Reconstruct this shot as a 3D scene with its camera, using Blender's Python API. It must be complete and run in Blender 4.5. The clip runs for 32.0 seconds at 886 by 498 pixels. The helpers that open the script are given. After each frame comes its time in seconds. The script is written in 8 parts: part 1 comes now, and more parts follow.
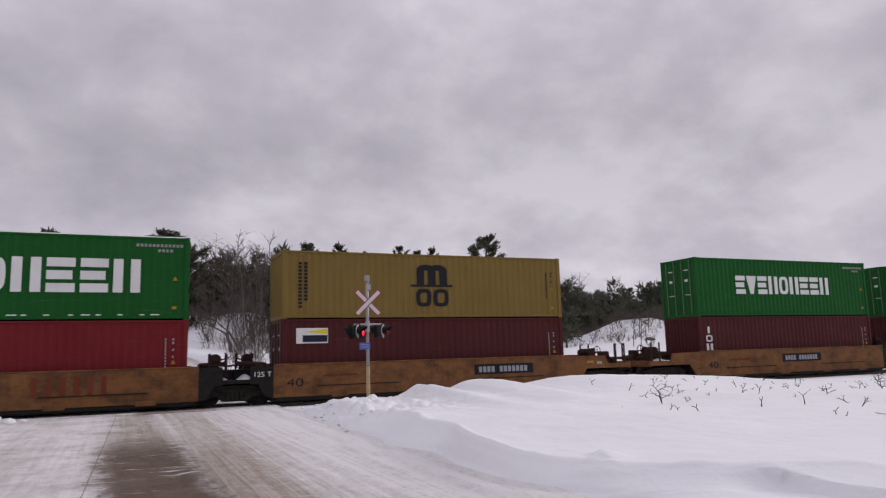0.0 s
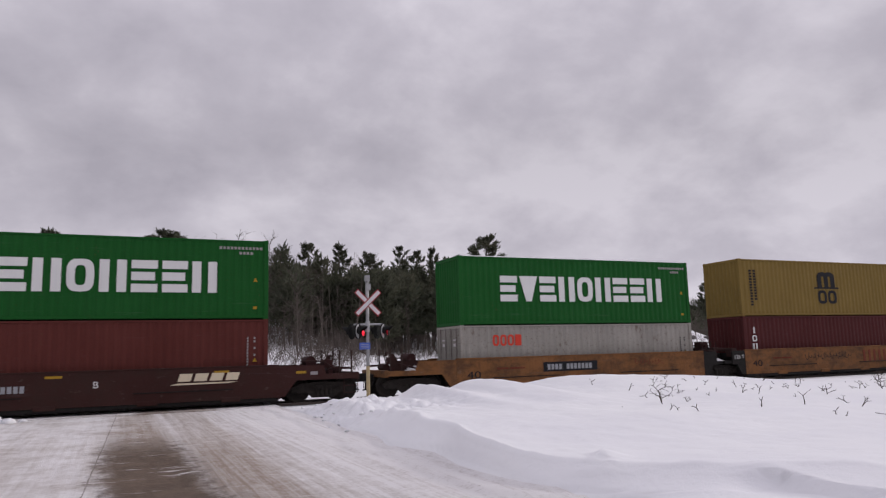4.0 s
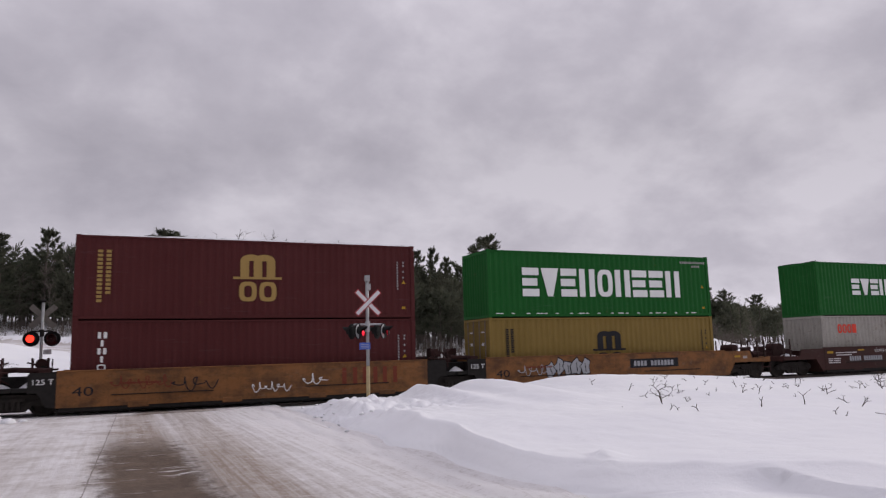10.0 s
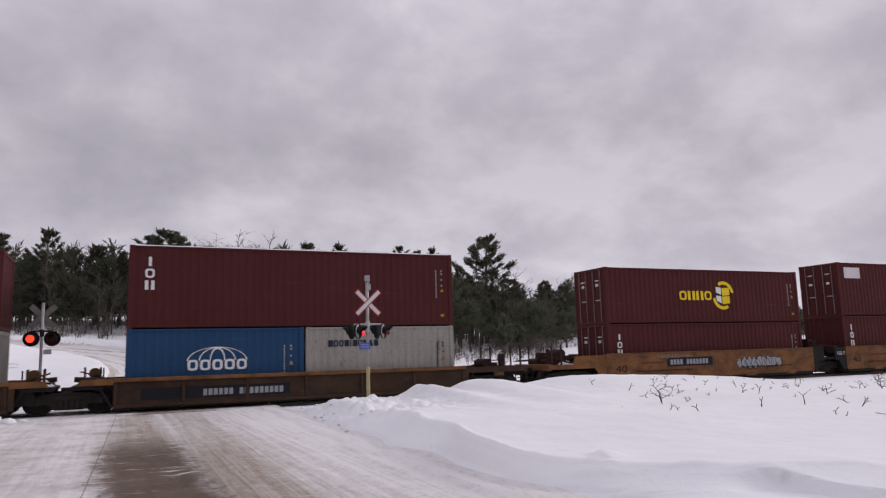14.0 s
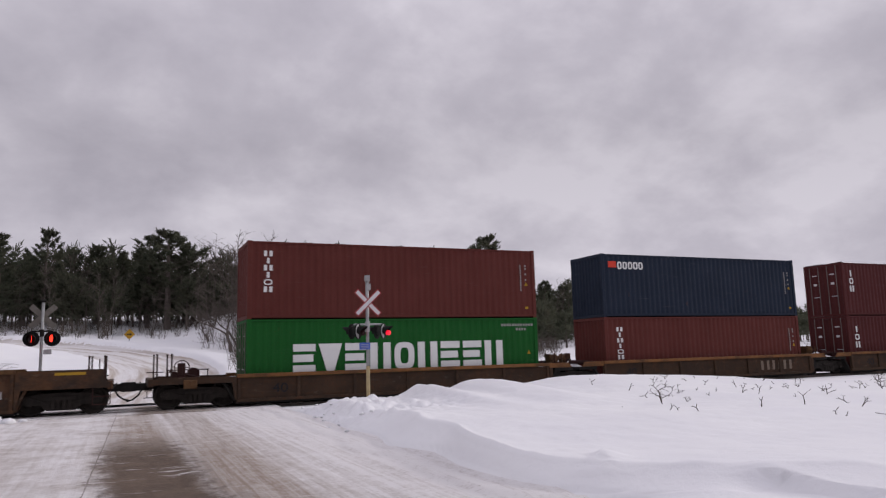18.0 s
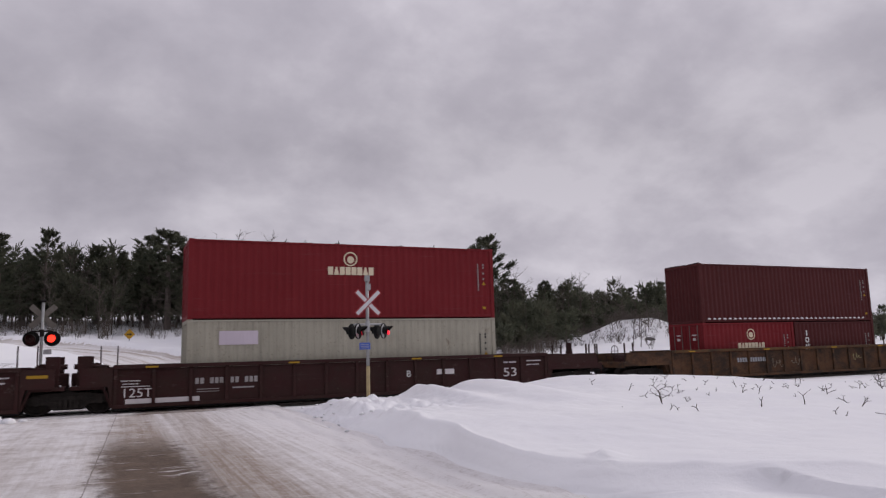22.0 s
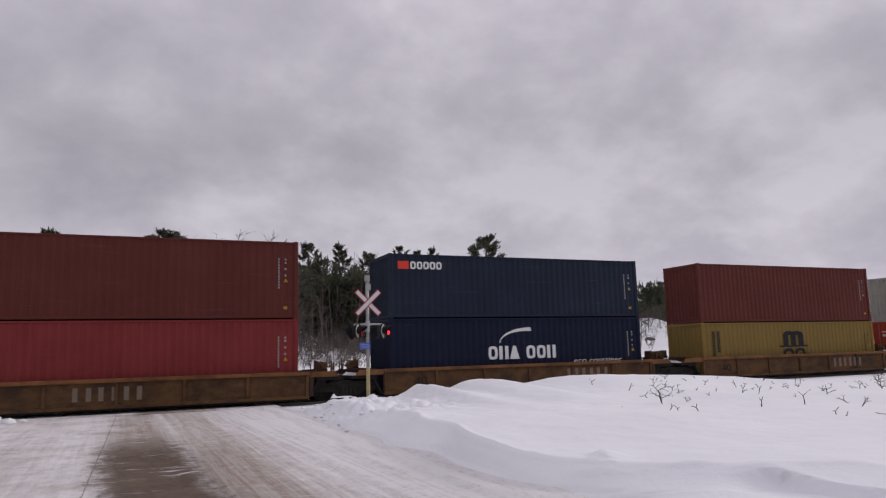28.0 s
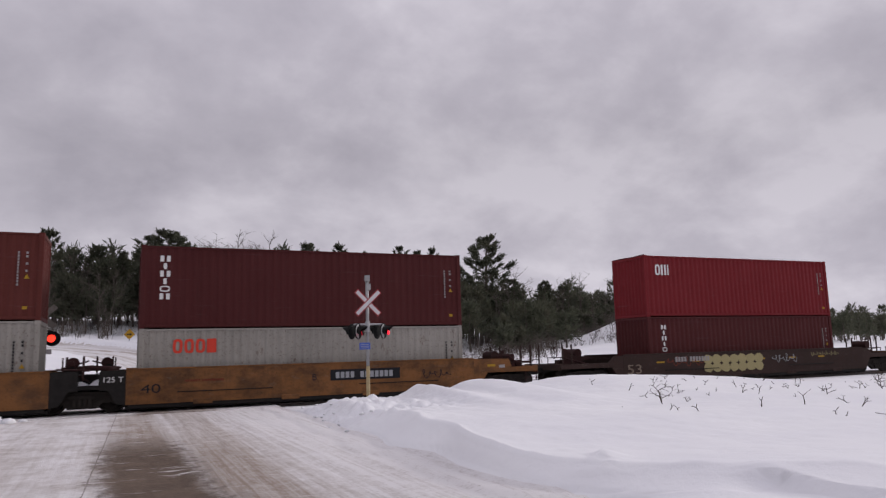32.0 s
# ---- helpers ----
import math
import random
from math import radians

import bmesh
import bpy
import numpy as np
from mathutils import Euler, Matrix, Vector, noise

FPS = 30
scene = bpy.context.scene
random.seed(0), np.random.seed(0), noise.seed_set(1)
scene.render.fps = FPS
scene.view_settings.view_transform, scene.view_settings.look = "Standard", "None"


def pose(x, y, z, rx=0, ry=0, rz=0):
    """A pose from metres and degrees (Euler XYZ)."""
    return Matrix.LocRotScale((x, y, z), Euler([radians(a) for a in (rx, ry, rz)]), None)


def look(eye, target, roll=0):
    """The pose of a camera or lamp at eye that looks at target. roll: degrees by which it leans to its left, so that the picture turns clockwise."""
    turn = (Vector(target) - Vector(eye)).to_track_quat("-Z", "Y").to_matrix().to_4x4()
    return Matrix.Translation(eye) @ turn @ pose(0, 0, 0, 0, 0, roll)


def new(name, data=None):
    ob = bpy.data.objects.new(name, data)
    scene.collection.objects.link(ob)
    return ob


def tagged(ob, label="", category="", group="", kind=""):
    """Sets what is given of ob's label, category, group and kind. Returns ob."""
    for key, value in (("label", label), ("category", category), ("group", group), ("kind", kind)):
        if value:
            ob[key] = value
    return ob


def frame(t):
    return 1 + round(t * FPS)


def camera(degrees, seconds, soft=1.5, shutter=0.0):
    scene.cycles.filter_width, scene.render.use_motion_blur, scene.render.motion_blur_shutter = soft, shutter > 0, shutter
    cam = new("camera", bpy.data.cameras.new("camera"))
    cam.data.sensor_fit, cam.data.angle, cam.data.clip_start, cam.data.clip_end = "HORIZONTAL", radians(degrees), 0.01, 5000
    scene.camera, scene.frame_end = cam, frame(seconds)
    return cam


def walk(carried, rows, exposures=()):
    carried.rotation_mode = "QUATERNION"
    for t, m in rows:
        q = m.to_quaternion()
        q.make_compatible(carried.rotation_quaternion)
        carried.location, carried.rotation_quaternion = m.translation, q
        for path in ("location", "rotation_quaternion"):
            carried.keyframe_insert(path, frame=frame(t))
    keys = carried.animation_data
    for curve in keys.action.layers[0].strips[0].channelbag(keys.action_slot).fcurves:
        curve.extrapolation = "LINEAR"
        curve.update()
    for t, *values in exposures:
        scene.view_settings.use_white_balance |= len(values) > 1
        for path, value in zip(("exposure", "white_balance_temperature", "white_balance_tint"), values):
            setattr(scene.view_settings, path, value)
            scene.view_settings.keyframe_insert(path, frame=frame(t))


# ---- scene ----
# ---- camera: a tripod beside the road, looking across the crossing ----
EYE = Vector((0.0, 0.0, 1.72))
YAW, TILT, LEAN = radians(24.083), radians(8.141), -1.55
AIM = EYE + Vector((math.sin(YAW) * math.cos(TILT), math.cos(YAW) * math.cos(TILT), math.sin(TILT)))
cam = camera(63.24, 32.0, soft=1.25, shutter=0.07)
walk(cam, [(0, look(EYE, AIM, LEAN)), (32, look(EYE, AIM, LEAN))],
     exposures=[(0, 0.0), (3, 0.02), (9, -0.02), (13, 0.02), (17, 0.02), (21, -0.09), (24, -0.11), (28, -0.09), (32, -0.06)])

# the railway runs along x; the train's near side stands FACE metres off
FACE = 26.768
MID = FACE + 1.219


def run(t):
    """How far the train has moved at t seconds, from its place at 16 s."""
    t -= 16
    return 16.74599 * t - 0.0170555 * t ** 2 + 0.00079645 * t ** 3 + 6.7919e-6 * t ** 4 - 1.5643e-6 * t ** 5


# ---- sky, clouds and sun ----
THIN_SPOTS = ((33.5, 24.3, 3.0, 0.07), (35.5, 20.0, 3.0, 0.08), (54.0, 13.8, 4.5, 0.12), (50.6, 12.0, 3.0, 0.05), (14.5, 17.2, 2.2, 0.05),
              (30.9, 13.0, 1.6, 0.07), (7.0, 10.0, 2.6, 0.12), (15.5, 9.2, 3.0, 0.12), (-2.0, 21.0, 3.0, 0.02), (2.5, 19.5, 3.0, 0.04),
              (21.5, 22.0, 4.0, -0.05), (5.0, 13.4, 4.0, -0.08), (45.5, 21.6, 4.0, -0.06), (40.0, 14.6, 3.0, -0.03), (20.0, 13.0, 3.5, -0.05), (-6.0, 13.5, 4.5, -0.05), (-4.0, 25.0, 6.0, -0.06), (-2.0, 22.5, 9.0, -0.09), (12.0, 26.0, 6.0, -0.03), (25.0, 11.5, 6.0, 0.08), (36.0, 11.5, 5.0, 0.07), (29.0, 17.0, 3.5, -0.04), (33.0, 22.0, 7.0, 0.045), (46.0, 20.0, 6.0, 0.035), (14.0, 20.0, 6.0, -0.035))


def cloud_nodes(nt, way):
    """Overcast cloud cover seen along the direction socket `way`: a colour socket."""
    def node(kind, **values):
        n = nt.nodes.new(kind)
        for k, v in values.items():
            n.inputs[k].default_value = v
        return n

    def maths(op, a, b=None, clamp=False):
        n = nt.nodes.new("ShaderNodeMath")
        n.operation, n.use_clamp = op, clamp
        for i, v in enumerate((a, b)):
            if v is None:
                continue
            if isinstance(v, (int, float)):
                n.inputs[i].default_value = v
            else:
                nt.links.new(v, n.inputs[i])
        return n.outputs[0]

    sep = nt.nodes.new("ShaderNodeSeparateXYZ")
    nt.links.new(way, sep.inputs[0])
    up = maths("MAXIMUM", sep.outputs[2], 0.0)
    den = maths("ADD", up, 0.48)
    comb = nt.nodes.new("ShaderNodeCombineXYZ")
    nt.links.new(maths("DIVIDE", sep.outputs[0], den), comb.inputs[0])
    nt.links.new(maths("DIVIDE", sep.outputs[1], den), comb.inputs[1])
    big = node("ShaderNodeTexNoise", Scale=4.0, Detail=10.0, Roughness=0.56, Distortion=0.12)
    nt.links.new(comb.outputs[0], big.inputs["Vector"])
    wide = node("ShaderNodeTexNoise", Scale=1.4, Detail=4.0, Roughness=0.5, Distortion=0.15)
    nt.links.new(comb.outputs[0], wide.inputs["Vector"])
    mix = maths("ADD", maths("MULTIPLY", maths("SUBTRACT", big.outputs[0], 0.055), 0.90), maths("MULTIPLY", wide.outputs[0], 0.24))
    # thinner and thicker places in the cover: azimuth, elevation, size in degrees, strength
    for az, el, size, amount in THIN_SPOTS:
        c = Vector((math.sin(radians(az)) * math.cos(radians(el)), math.cos(radians(az)) * math.cos(radians(el)), math.sin(radians(el))))
        dot = nt.nodes.new("ShaderNodeVectorMath")
        dot.operation = "DOT_PRODUCT"
        dot.inputs[1].default_value = c
        nt.links.new(way, dot.inputs[0])
        k = 1 / (1 - math.cos(radians(size)))
        power = maths("POWER", 2.718, maths("MULTIPLY", maths("SUBTRACT", dot.outputs["Value"], 1.0), k * 0.7))
        mix = maths("ADD", mix, maths("MULTIPLY", power, amount))
    ramp = nt.nodes.new("ShaderNodeValToRGB")
    e = ramp.color_ramp.elements
    e[0].position, e[0].color = 0.30, (0.70, 0.66, 0.765, 1)
    e[1].position, e[1].color = 0.66, (1.07, 1.015, 1.13, 1)
    mid = e.new(0.47)
    mid.color = (0.835, 0.788, 0.90, 1)
    nt.links.new(mix, ramp.inputs[0])
    # brighter overhead, as under any closed cloud cover, and a pale band at the horizon
    tall = maths("ADD", maths("MULTIPLY", up, 0.9), 0.62)
    low = maths("MULTIPLY", maths("SUBTRACT", 1.0, maths("MULTIPLY", up, 3.7), True), 0.46)
    vec = nt.nodes.new("ShaderNodeVectorMath")
    vec.operation = "SCALE"
    nt.links.new(ramp.outputs[0], vec.inputs[0])
    nt.links.new(maths("ADD", tall, low), vec.inputs["Scale"])
    return vec.outputs[0]


SKY_LIGHT = 0.625
world = bpy.data.worlds.new("winter_sky")
scene.world = world
world.use_nodes = True
wn = world.node_tree
bg = wn.nodes["Background"]
sky = wn.nodes.new("ShaderNodeTexSky")
sky.sky_type, sky.sun_disc = "NISHITA", False
sky.sun_elevation, sky.sun_rotation = radians(23), radians(89)
coord = wn.nodes.new("ShaderNodeTexCoord")
soft = cloud_nodes(wn, coord.outputs["Generated"])
blend = wn.nodes.new("ShaderNodeMix")
blend.data_type = "RGBA"
blend.inputs[0].default_value = 0.985
wn.links.new(sky.outputs[0], blend.inputs[6])
wn.links.new(soft, blend.inputs[7])
wn.links.new(blend.outputs[2], bg.inputs[0])
bg.inputs[1].default_value = SKY_LIGHT

sun_data = bpy.data.lights.new("sun", "SUN")
sun_data.energy, sun_data.angle, sun_data.color = 1.38, radians(16), (1.0, 0.955, 0.93)
sun = new("sun", sun_data)
sun.matrix_world = look((90, 1, 38), (0, 0, 0))


# ---- materials ----
def shader(name):
    m = bpy.data.materials.new(name)
    m.use_nodes = True
    nt = m.node_tree
    return m, nt, nt.nodes["Principled BSDF"]


def tex(nt, kind, scale, detail=4.0, rough=0.55, stretch=None, spin=False):
    """A noise in object space, shifted from object to object when spin is set."""
    co = nt.nodes.new("ShaderNodeTexCoord")
    out = co.outputs["Object"]
    if spin:
        info = nt.nodes.new("ShaderNodeObjectInfo")
        mul = nt.nodes.new("ShaderNodeMath")
        mul.operation, mul.inputs[1].default_value = "MULTIPLY", 37.0
        nt.links.new(info.outputs["Random"], mul.inputs[0])
        add = nt.nodes.new("ShaderNodeVectorMath")
        nt.links.new(out, add.inputs[0])
        nt.links.new(mul.outputs[0], add.inputs[1])
        out = add.outputs[0]
    if stretch:
        mp = nt.nodes.new("ShaderNodeMapping")
        mp.inputs["Scale"].default_value = stretch
        nt.links.new(out, mp.inputs[0])
        out = mp.outputs[0]
    n = nt.nodes.new(kind)
    n.inputs["Scale"].default_value = scale
    if kind == "ShaderNodeTexNoise":
        n.inputs["Detail"].default_value, n.inputs["Roughness"].default_value = detail, rough
    nt.links.new(out, n.inputs["Vector"])
    return n.outputs[0]


def limit(nt, value, lo, hi, a=0.0, b=1.0):
    n = nt.nodes.new("ShaderNodeMapRange")
    n.inputs[1].default_value, n.inputs[2].default_value = lo, hi
    n.inputs[3].default_value, n.inputs[4].default_value = a, b
    nt.links.new(value, n.inputs[0])
    return n.outputs[0]


def mixed(nt, fac, a, b):
    n = nt.nodes.new("ShaderNodeMix")
    n.data_type = "RGBA"
    for i, v in ((0, fac), (6, a), (7, b)):
        if isinstance(v, (int, float)):
            n.inputs[i].default_value = v
        elif isinstance(v, tuple):
            n.inputs[i].default_value = (*v[:3], 1)
        else:
            nt.links.new(v, n.inputs[i])
    return n.outputs[2]


def bumped(nt, bsdf, height, strength, dist):
    b = nt.nodes.new("ShaderNodeBump")
    b.inputs["Strength"].default_value, b.inputs["Distance"].default_value = strength, dist
    nt.links.new(height, b.inputs["Height"])
    nt.links.new(b.outputs[0], bsdf.inputs["Normal"])


def paint(name, colour, rough=0.8, wear=0.25, rust=0.62, streak=0.3, grime=0.0):
    """Weathered enamel on steel: faded patches, rain streaks, a little rust, and grime on the cars."""
    m, nt, p = shader(name)
    big = tex(nt, "ShaderNodeTexNoise", 0.7, 4, spin=True)
    fine = tex(nt, "ShaderNodeTexNoise", 14.0, 5, 0.65, spin=True)
    run_down = tex(nt, "ShaderNodeTexNoise", 3.0, 5, 0.6, (3.2, 3.2, 0.18), spin=True)
    c = tuple(colour)
    faded = tuple(min(0.9, v * (1 + 0.9 * wear) + 0.02 * wear) for v in c)
    dark = tuple(v * 0.55 + 0.006 for v in c)
    s = mixed(nt, limit(nt, big, 0.35, 0.7), c, faded)
    s = mixed(nt, limit(nt, run_down, 0.52, 0.78, 0, streak), s, dark)
    s = mixed(nt, limit(nt, fine, rust, rust + 0.16, 0, 0.7), s, (0.075, 0.030, 0.014))
    scuff = tex(nt, "ShaderNodeTexNoise", 1.0, 6, 0.7, (0.55, 1.0, 7.0), spin=True)
    s = mixed(nt, limit(nt, scuff, 0.60, 0.74, 0, 0.22), s, tuple(v * 0.6 + 0.10 for v in c))
    blister = tex(nt, "ShaderNodeTexNoise", 2.4, 8, 0.72, (1.0, 1.0, 0.55), spin=True)
    s = mixed(nt, limit(nt, blister, rust + 0.03, rust + 0.10, 0, 0.55), s, (0.085, 0.038, 0.020))
    if grime:
        soot = tex(nt, "ShaderNodeTexNoise", 1.1, 8, 0.68, (1.0, 1.0, 1.6), spin=True)
        s = mixed(nt, limit(nt, soot, 0.42, 0.62, 0, grime), s, (0.028, 0.019, 0.014))
        salt = tex(nt, "ShaderNodeTexNoise", 5.0, 6, 0.7, (0.5, 1.0, 1.0), spin=True)
        s = mixed(nt, limit(nt, salt, 0.60, 0.78, 0, 0.35), s, (0.20, 0.17, 0.14))
    nt.links.new(s, p.inputs["Base Color"])
    p.inputs["Specular IOR Level"].default_value = 0.22
    nt.links.new(limit(nt, fine, 0.3, 0.7, rough - 0.1, rough + 0.1), p.inputs["Roughness"])
    bumped(nt, p, fine, 0.12, 0.01)
    return m


def plain(name, colour, rough=0.6, metal=0.0, vary=0.35, scale=6.0):
    m, nt, p = shader(name)
    a = tex(nt, "ShaderNodeTexNoise", scale, 5, 0.6, spin=True)
    b = tex(nt, "ShaderNodeTexNoise", scale * 0.13, 3, 0.5, spin=True)
    c = tuple(colour)
    s = mixed(nt, limit(nt, a, 0.35, 0.7), tuple(v * (1 - vary) for v in c), c)
    s = mixed(nt, limit(nt, b, 0.3, 0.75, 0, 0.5), s, tuple(v * (1 - vary * 0.7) for v in c))
    nt.links.new(s, p.inputs["Base Color"])
    p.inputs["Roughness"].default_value, p.inputs["Metallic"].default_value = rough, metal
    p.inputs["Specular IOR Level"].default_value = 0.5 if rough < 0.5 else 0.22
    bumped(nt, p, a, 0.15, 0.01)
    return m


def glow(name, colour, power):
    m, nt, p = shader(name)
    p.inputs["Base Color"].default_value = (*colour, 1)
    p.inputs["Emission Color"].default_value = (*colour, 1)
    p.inputs["Emission Strength"].default_value = power
    return m


def snow_material():
    m, nt, p = shader("packed_snow")
    big = tex(nt, "ShaderNodeTexNoise", 0.35, 5)
    fine = tex(nt, "ShaderNodeTexNoise", 9.0, 6, 0.65)
    grain = tex(nt, "ShaderNodeTexNoise", 60.0, 3, 0.7)
    s = mixed(nt, limit(nt, big, 0.35, 0.7), (0.725, 0.72, 0.745), (0.78, 0.775, 0.785))
    s = mixed(nt, limit(nt, fine, 0.60, 0.78, 0, 0.5), s, (0.655, 0.645, 0.655))
    nt.links.new(s, p.inputs["Base Color"])
    p.inputs["Roughness"].default_value = 0.75
    add = nt.nodes.new("ShaderNodeMath")
    add.operation = "ADD"
    nt.links.new(fine, add.inputs[0])
    nt.links.new(limit(nt, grain, 0, 1, 0, 0.25), add.inputs[1])
    bumped(nt, p, add.outputs[0], 0.35, 0.03)
    return m


def road_material():
    """Ploughed winter road: grey-brown ice in the wheel paths, streaks of packed snow along it."""
    m, nt, p = shader("icy_road")
    co = nt.nodes.new("ShaderNodeTexCoord")
    sep = nt.nodes.new("ShaderNodeSeparateXYZ")
    nt.links.new(co.outputs["Object"], sep.inputs[0])
    x, y = sep.outputs[0], sep.outputs[1]

    def maths(op, a, b, clamp=False):
        n = nt.nodes.new("ShaderNodeMath")
        n.operation, n.use_clamp = op, clamp
        for i, v in enumerate((a, b)):
            if isinstance(v, (int, float)):
                n.inputs[i].default_value = v
            else:
                nt.links.new(v, n.inputs[i])
        return n.outputs[0]

    def bell(v, mid, half):
        d = maths("DIVIDE", maths("ABSOLUTE", maths("SUBTRACT", v, mid), 0), half)
        n = nt.nodes.new("ShaderNodeMapRange")
        n.interpolation_type = "SMOOTHSTEP"
        n.inputs[1].default_value, n.inputs[2].default_value = 1.0, 0.25
        nt.links.new(d, n.inputs[0])
        return n.outputs[0]

    def step(v, lo, hi, a=0.0, b=1.0):
        n = nt.nodes.new("ShaderNodeMapRange")
        n.interpolation_type = "SMOOTHSTEP"
        n.inputs[1].default_value, n.inputs[2].default_value = lo, hi
        n.inputs[3].default_value, n.inputs[4].default_value = a, b
        nt.links.new(v, n.inputs[0])
        return n.outputs[0]

    streaks = tex(nt, "ShaderNodeTexNoise", 1.0, 10, 0.72, (6.5, 0.13, 1))
    fine = tex(nt, "ShaderNodeTexNoise", 1.0, 6, 0.62, (11.0, 0.22, 1))
    blot = tex(nt, "ShaderNodeTexNoise", 0.8, 10, 0.72)
    patch = tex(nt, "ShaderNodeTexNoise", 4.2, 10, 0.78, (1.0, 0.6, 1))
    grit = tex(nt, "ShaderNodeTexNoise", 13.0, 10, 0.85)
    # how much dirt shows through the packed snow from one side of the road to the other
    ramp = nt.nodes.new("ShaderNodeValToRGB")
    stops = ((-5, 0.05), (-2.9, 0.22), (-1.8, 0.40), (-0.9, 0.28), (-0.3, 0.44), (0.1, 0.92), (0.8, 0.95), (1.12, 0.48), (1.5, 0.82), (2.1, 0.78), (2.6, 0.40), (3.3, 0.18), (4.1, 0.04), (5, 0.04))
    e = ramp.color_ramp.elements
    while len(e) < len(stops):
        e.new(0.5)
    for k, (at, v) in enumerate(stops):
        e[k].position, e[k].color = (at + 5) / 10, (v, v, v, 1)
    wander = maths("ADD", x, maths("MULTIPLY", maths("SUBTRACT", blot, 0.5), 0.7))
    nt.links.new(maths("DIVIDE", maths("ADD", wander, 5.0), 10.0), ramp.inputs[0])
    dirt = maths("MULTIPLY", ramp.outputs[0], step(y, 13.0, 26.0, 1.0, 0.72))
    tracks = step(x, 0.8, 1.5)
    across = maths("ADD", maths("MULTIPLY", blot, 0.36), maths("ADD", maths("MULTIPLY", patch, 0.22), maths("ADD", maths("MULTIPLY", grit, 0.20), maths("MULTIPLY", streaks, 0.22))))
    along_road = maths("ADD", maths("MULTIPLY", streaks, 0.34), maths("ADD", maths("MULTIPLY", fine, 0.16), maths("ADD", maths("MULTIPLY", patch, 0.26), maths("MULTIPLY", grit, 0.24))))
    mix = nt.nodes.new("ShaderNodeMix")
    nt.links.new(tracks, mix.inputs[0])
    nt.links.new(across, mix.inputs[2])
    nt.links.new(along_road, mix.inputs[3])
    bare = maths("ADD", dirt, maths("MULTIPLY", maths("SUBTRACT", mix.outputs[0], 0.5), 4.2))
    bare = limit(nt, bare, 0.06, 1.05)
    # the thawed stretch in the wheel path
    ragged = maths("MULTIPLY", maths("SUBTRACT", maths("ADD", maths("MULTIPLY", patch, 0.85), maths("MULTIPLY", grit, 0.15)), 0.5), 2.4)
    drift = maths("MULTIPLY", maths("SUBTRACT", blot, 0.5), 1.3)
    off = maths("DIVIDE", maths("ABSOLUTE", maths("SUBTRACT", maths("ADD", x, maths("MULTIPLY", drift, 0.5)), maths("ADD", maths("MULTIPLY", y, -0.02), 0.73)), 0), 0.71)
    wet = maths("MULTIPLY", step(maths("ADD", off, ragged), 1.45, 0.50), step(maths("ADD", y, maths("MULTIPLY", ragged, 4.5)), 17.6, 14.2))
    wet = maths("MULTIPLY", wet, step(maths("ADD", y, maths("MULTIPLY", ragged, 4.0)), 3.5, 6.0))
    damp = maths("MULTIPLY", step(maths("ADD", off, ragged), 1.25, 0.7), step(y, 20.5, 16.0, 0.0, 0.55))
    seam_at = maths("ADD", maths("SUBTRACT", x, maths("MULTIPLY", y, 0.0227)), maths("MULTIPLY", patch, 0.08))
    seam = maths("MULTIPLY", bell(seam_at, -0.61, 0.017), step(patch, 0.40, 0.52, 0.15, 0.75))
    s = mixed(nt, bare, (0.755, 0.73, 0.73), (0.285, 0.225, 0.180))
    s = mixed(nt, limit(nt, grit, 0.56, 0.68, 0, 0.45), s, (0.24, 0.20, 0.17))
    s = mixed(nt, damp, s, (0.20, 0.16, 0.135))
    s = mixed(nt, wet, s, mixed(nt, limit(nt, maths("ADD", maths("MULTIPLY", grit, 0.5), maths("MULTIPLY", blot, 0.5)), 0.38, 0.62), (0.060, 0.040, 0.028), (0.17, 0.122, 0.090)))
    scraps = tex(nt, "ShaderNodeTexNoise", 1.0, 7, 0.66, (0.75, 3.6, 1))
    scraps = maths("MULTIPLY", limit(nt, scraps, 0.60, 0.655), step(maths("ABSOLUTE", maths("SUBTRACT", x, 1.2), 0), 3.0, 1.6, 0.25, 0.85))
    s = mixed(nt, scraps, s, (0.66, 0.63, 0.62))
    s = mixed(nt, seam, s, (0.14, 0.11, 0.09))
    nt.links.new(s, p.inputs["Base Color"])
    nt.links.new(limit(nt, wet, 0, 1, 0.85, 0.7), p.inputs["Roughness"])
    p.inputs["Specular IOR Level"].default_value = 0.2
    bumped(nt, p, maths("ADD", maths("MULTIPLY", mix.outputs[0], 1.5), maths("SUBTRACT", maths("MULTIPLY", grit, 0.5), maths("MULTIPLY", wet, 0.5))), 0.65, 0.06)
    return m


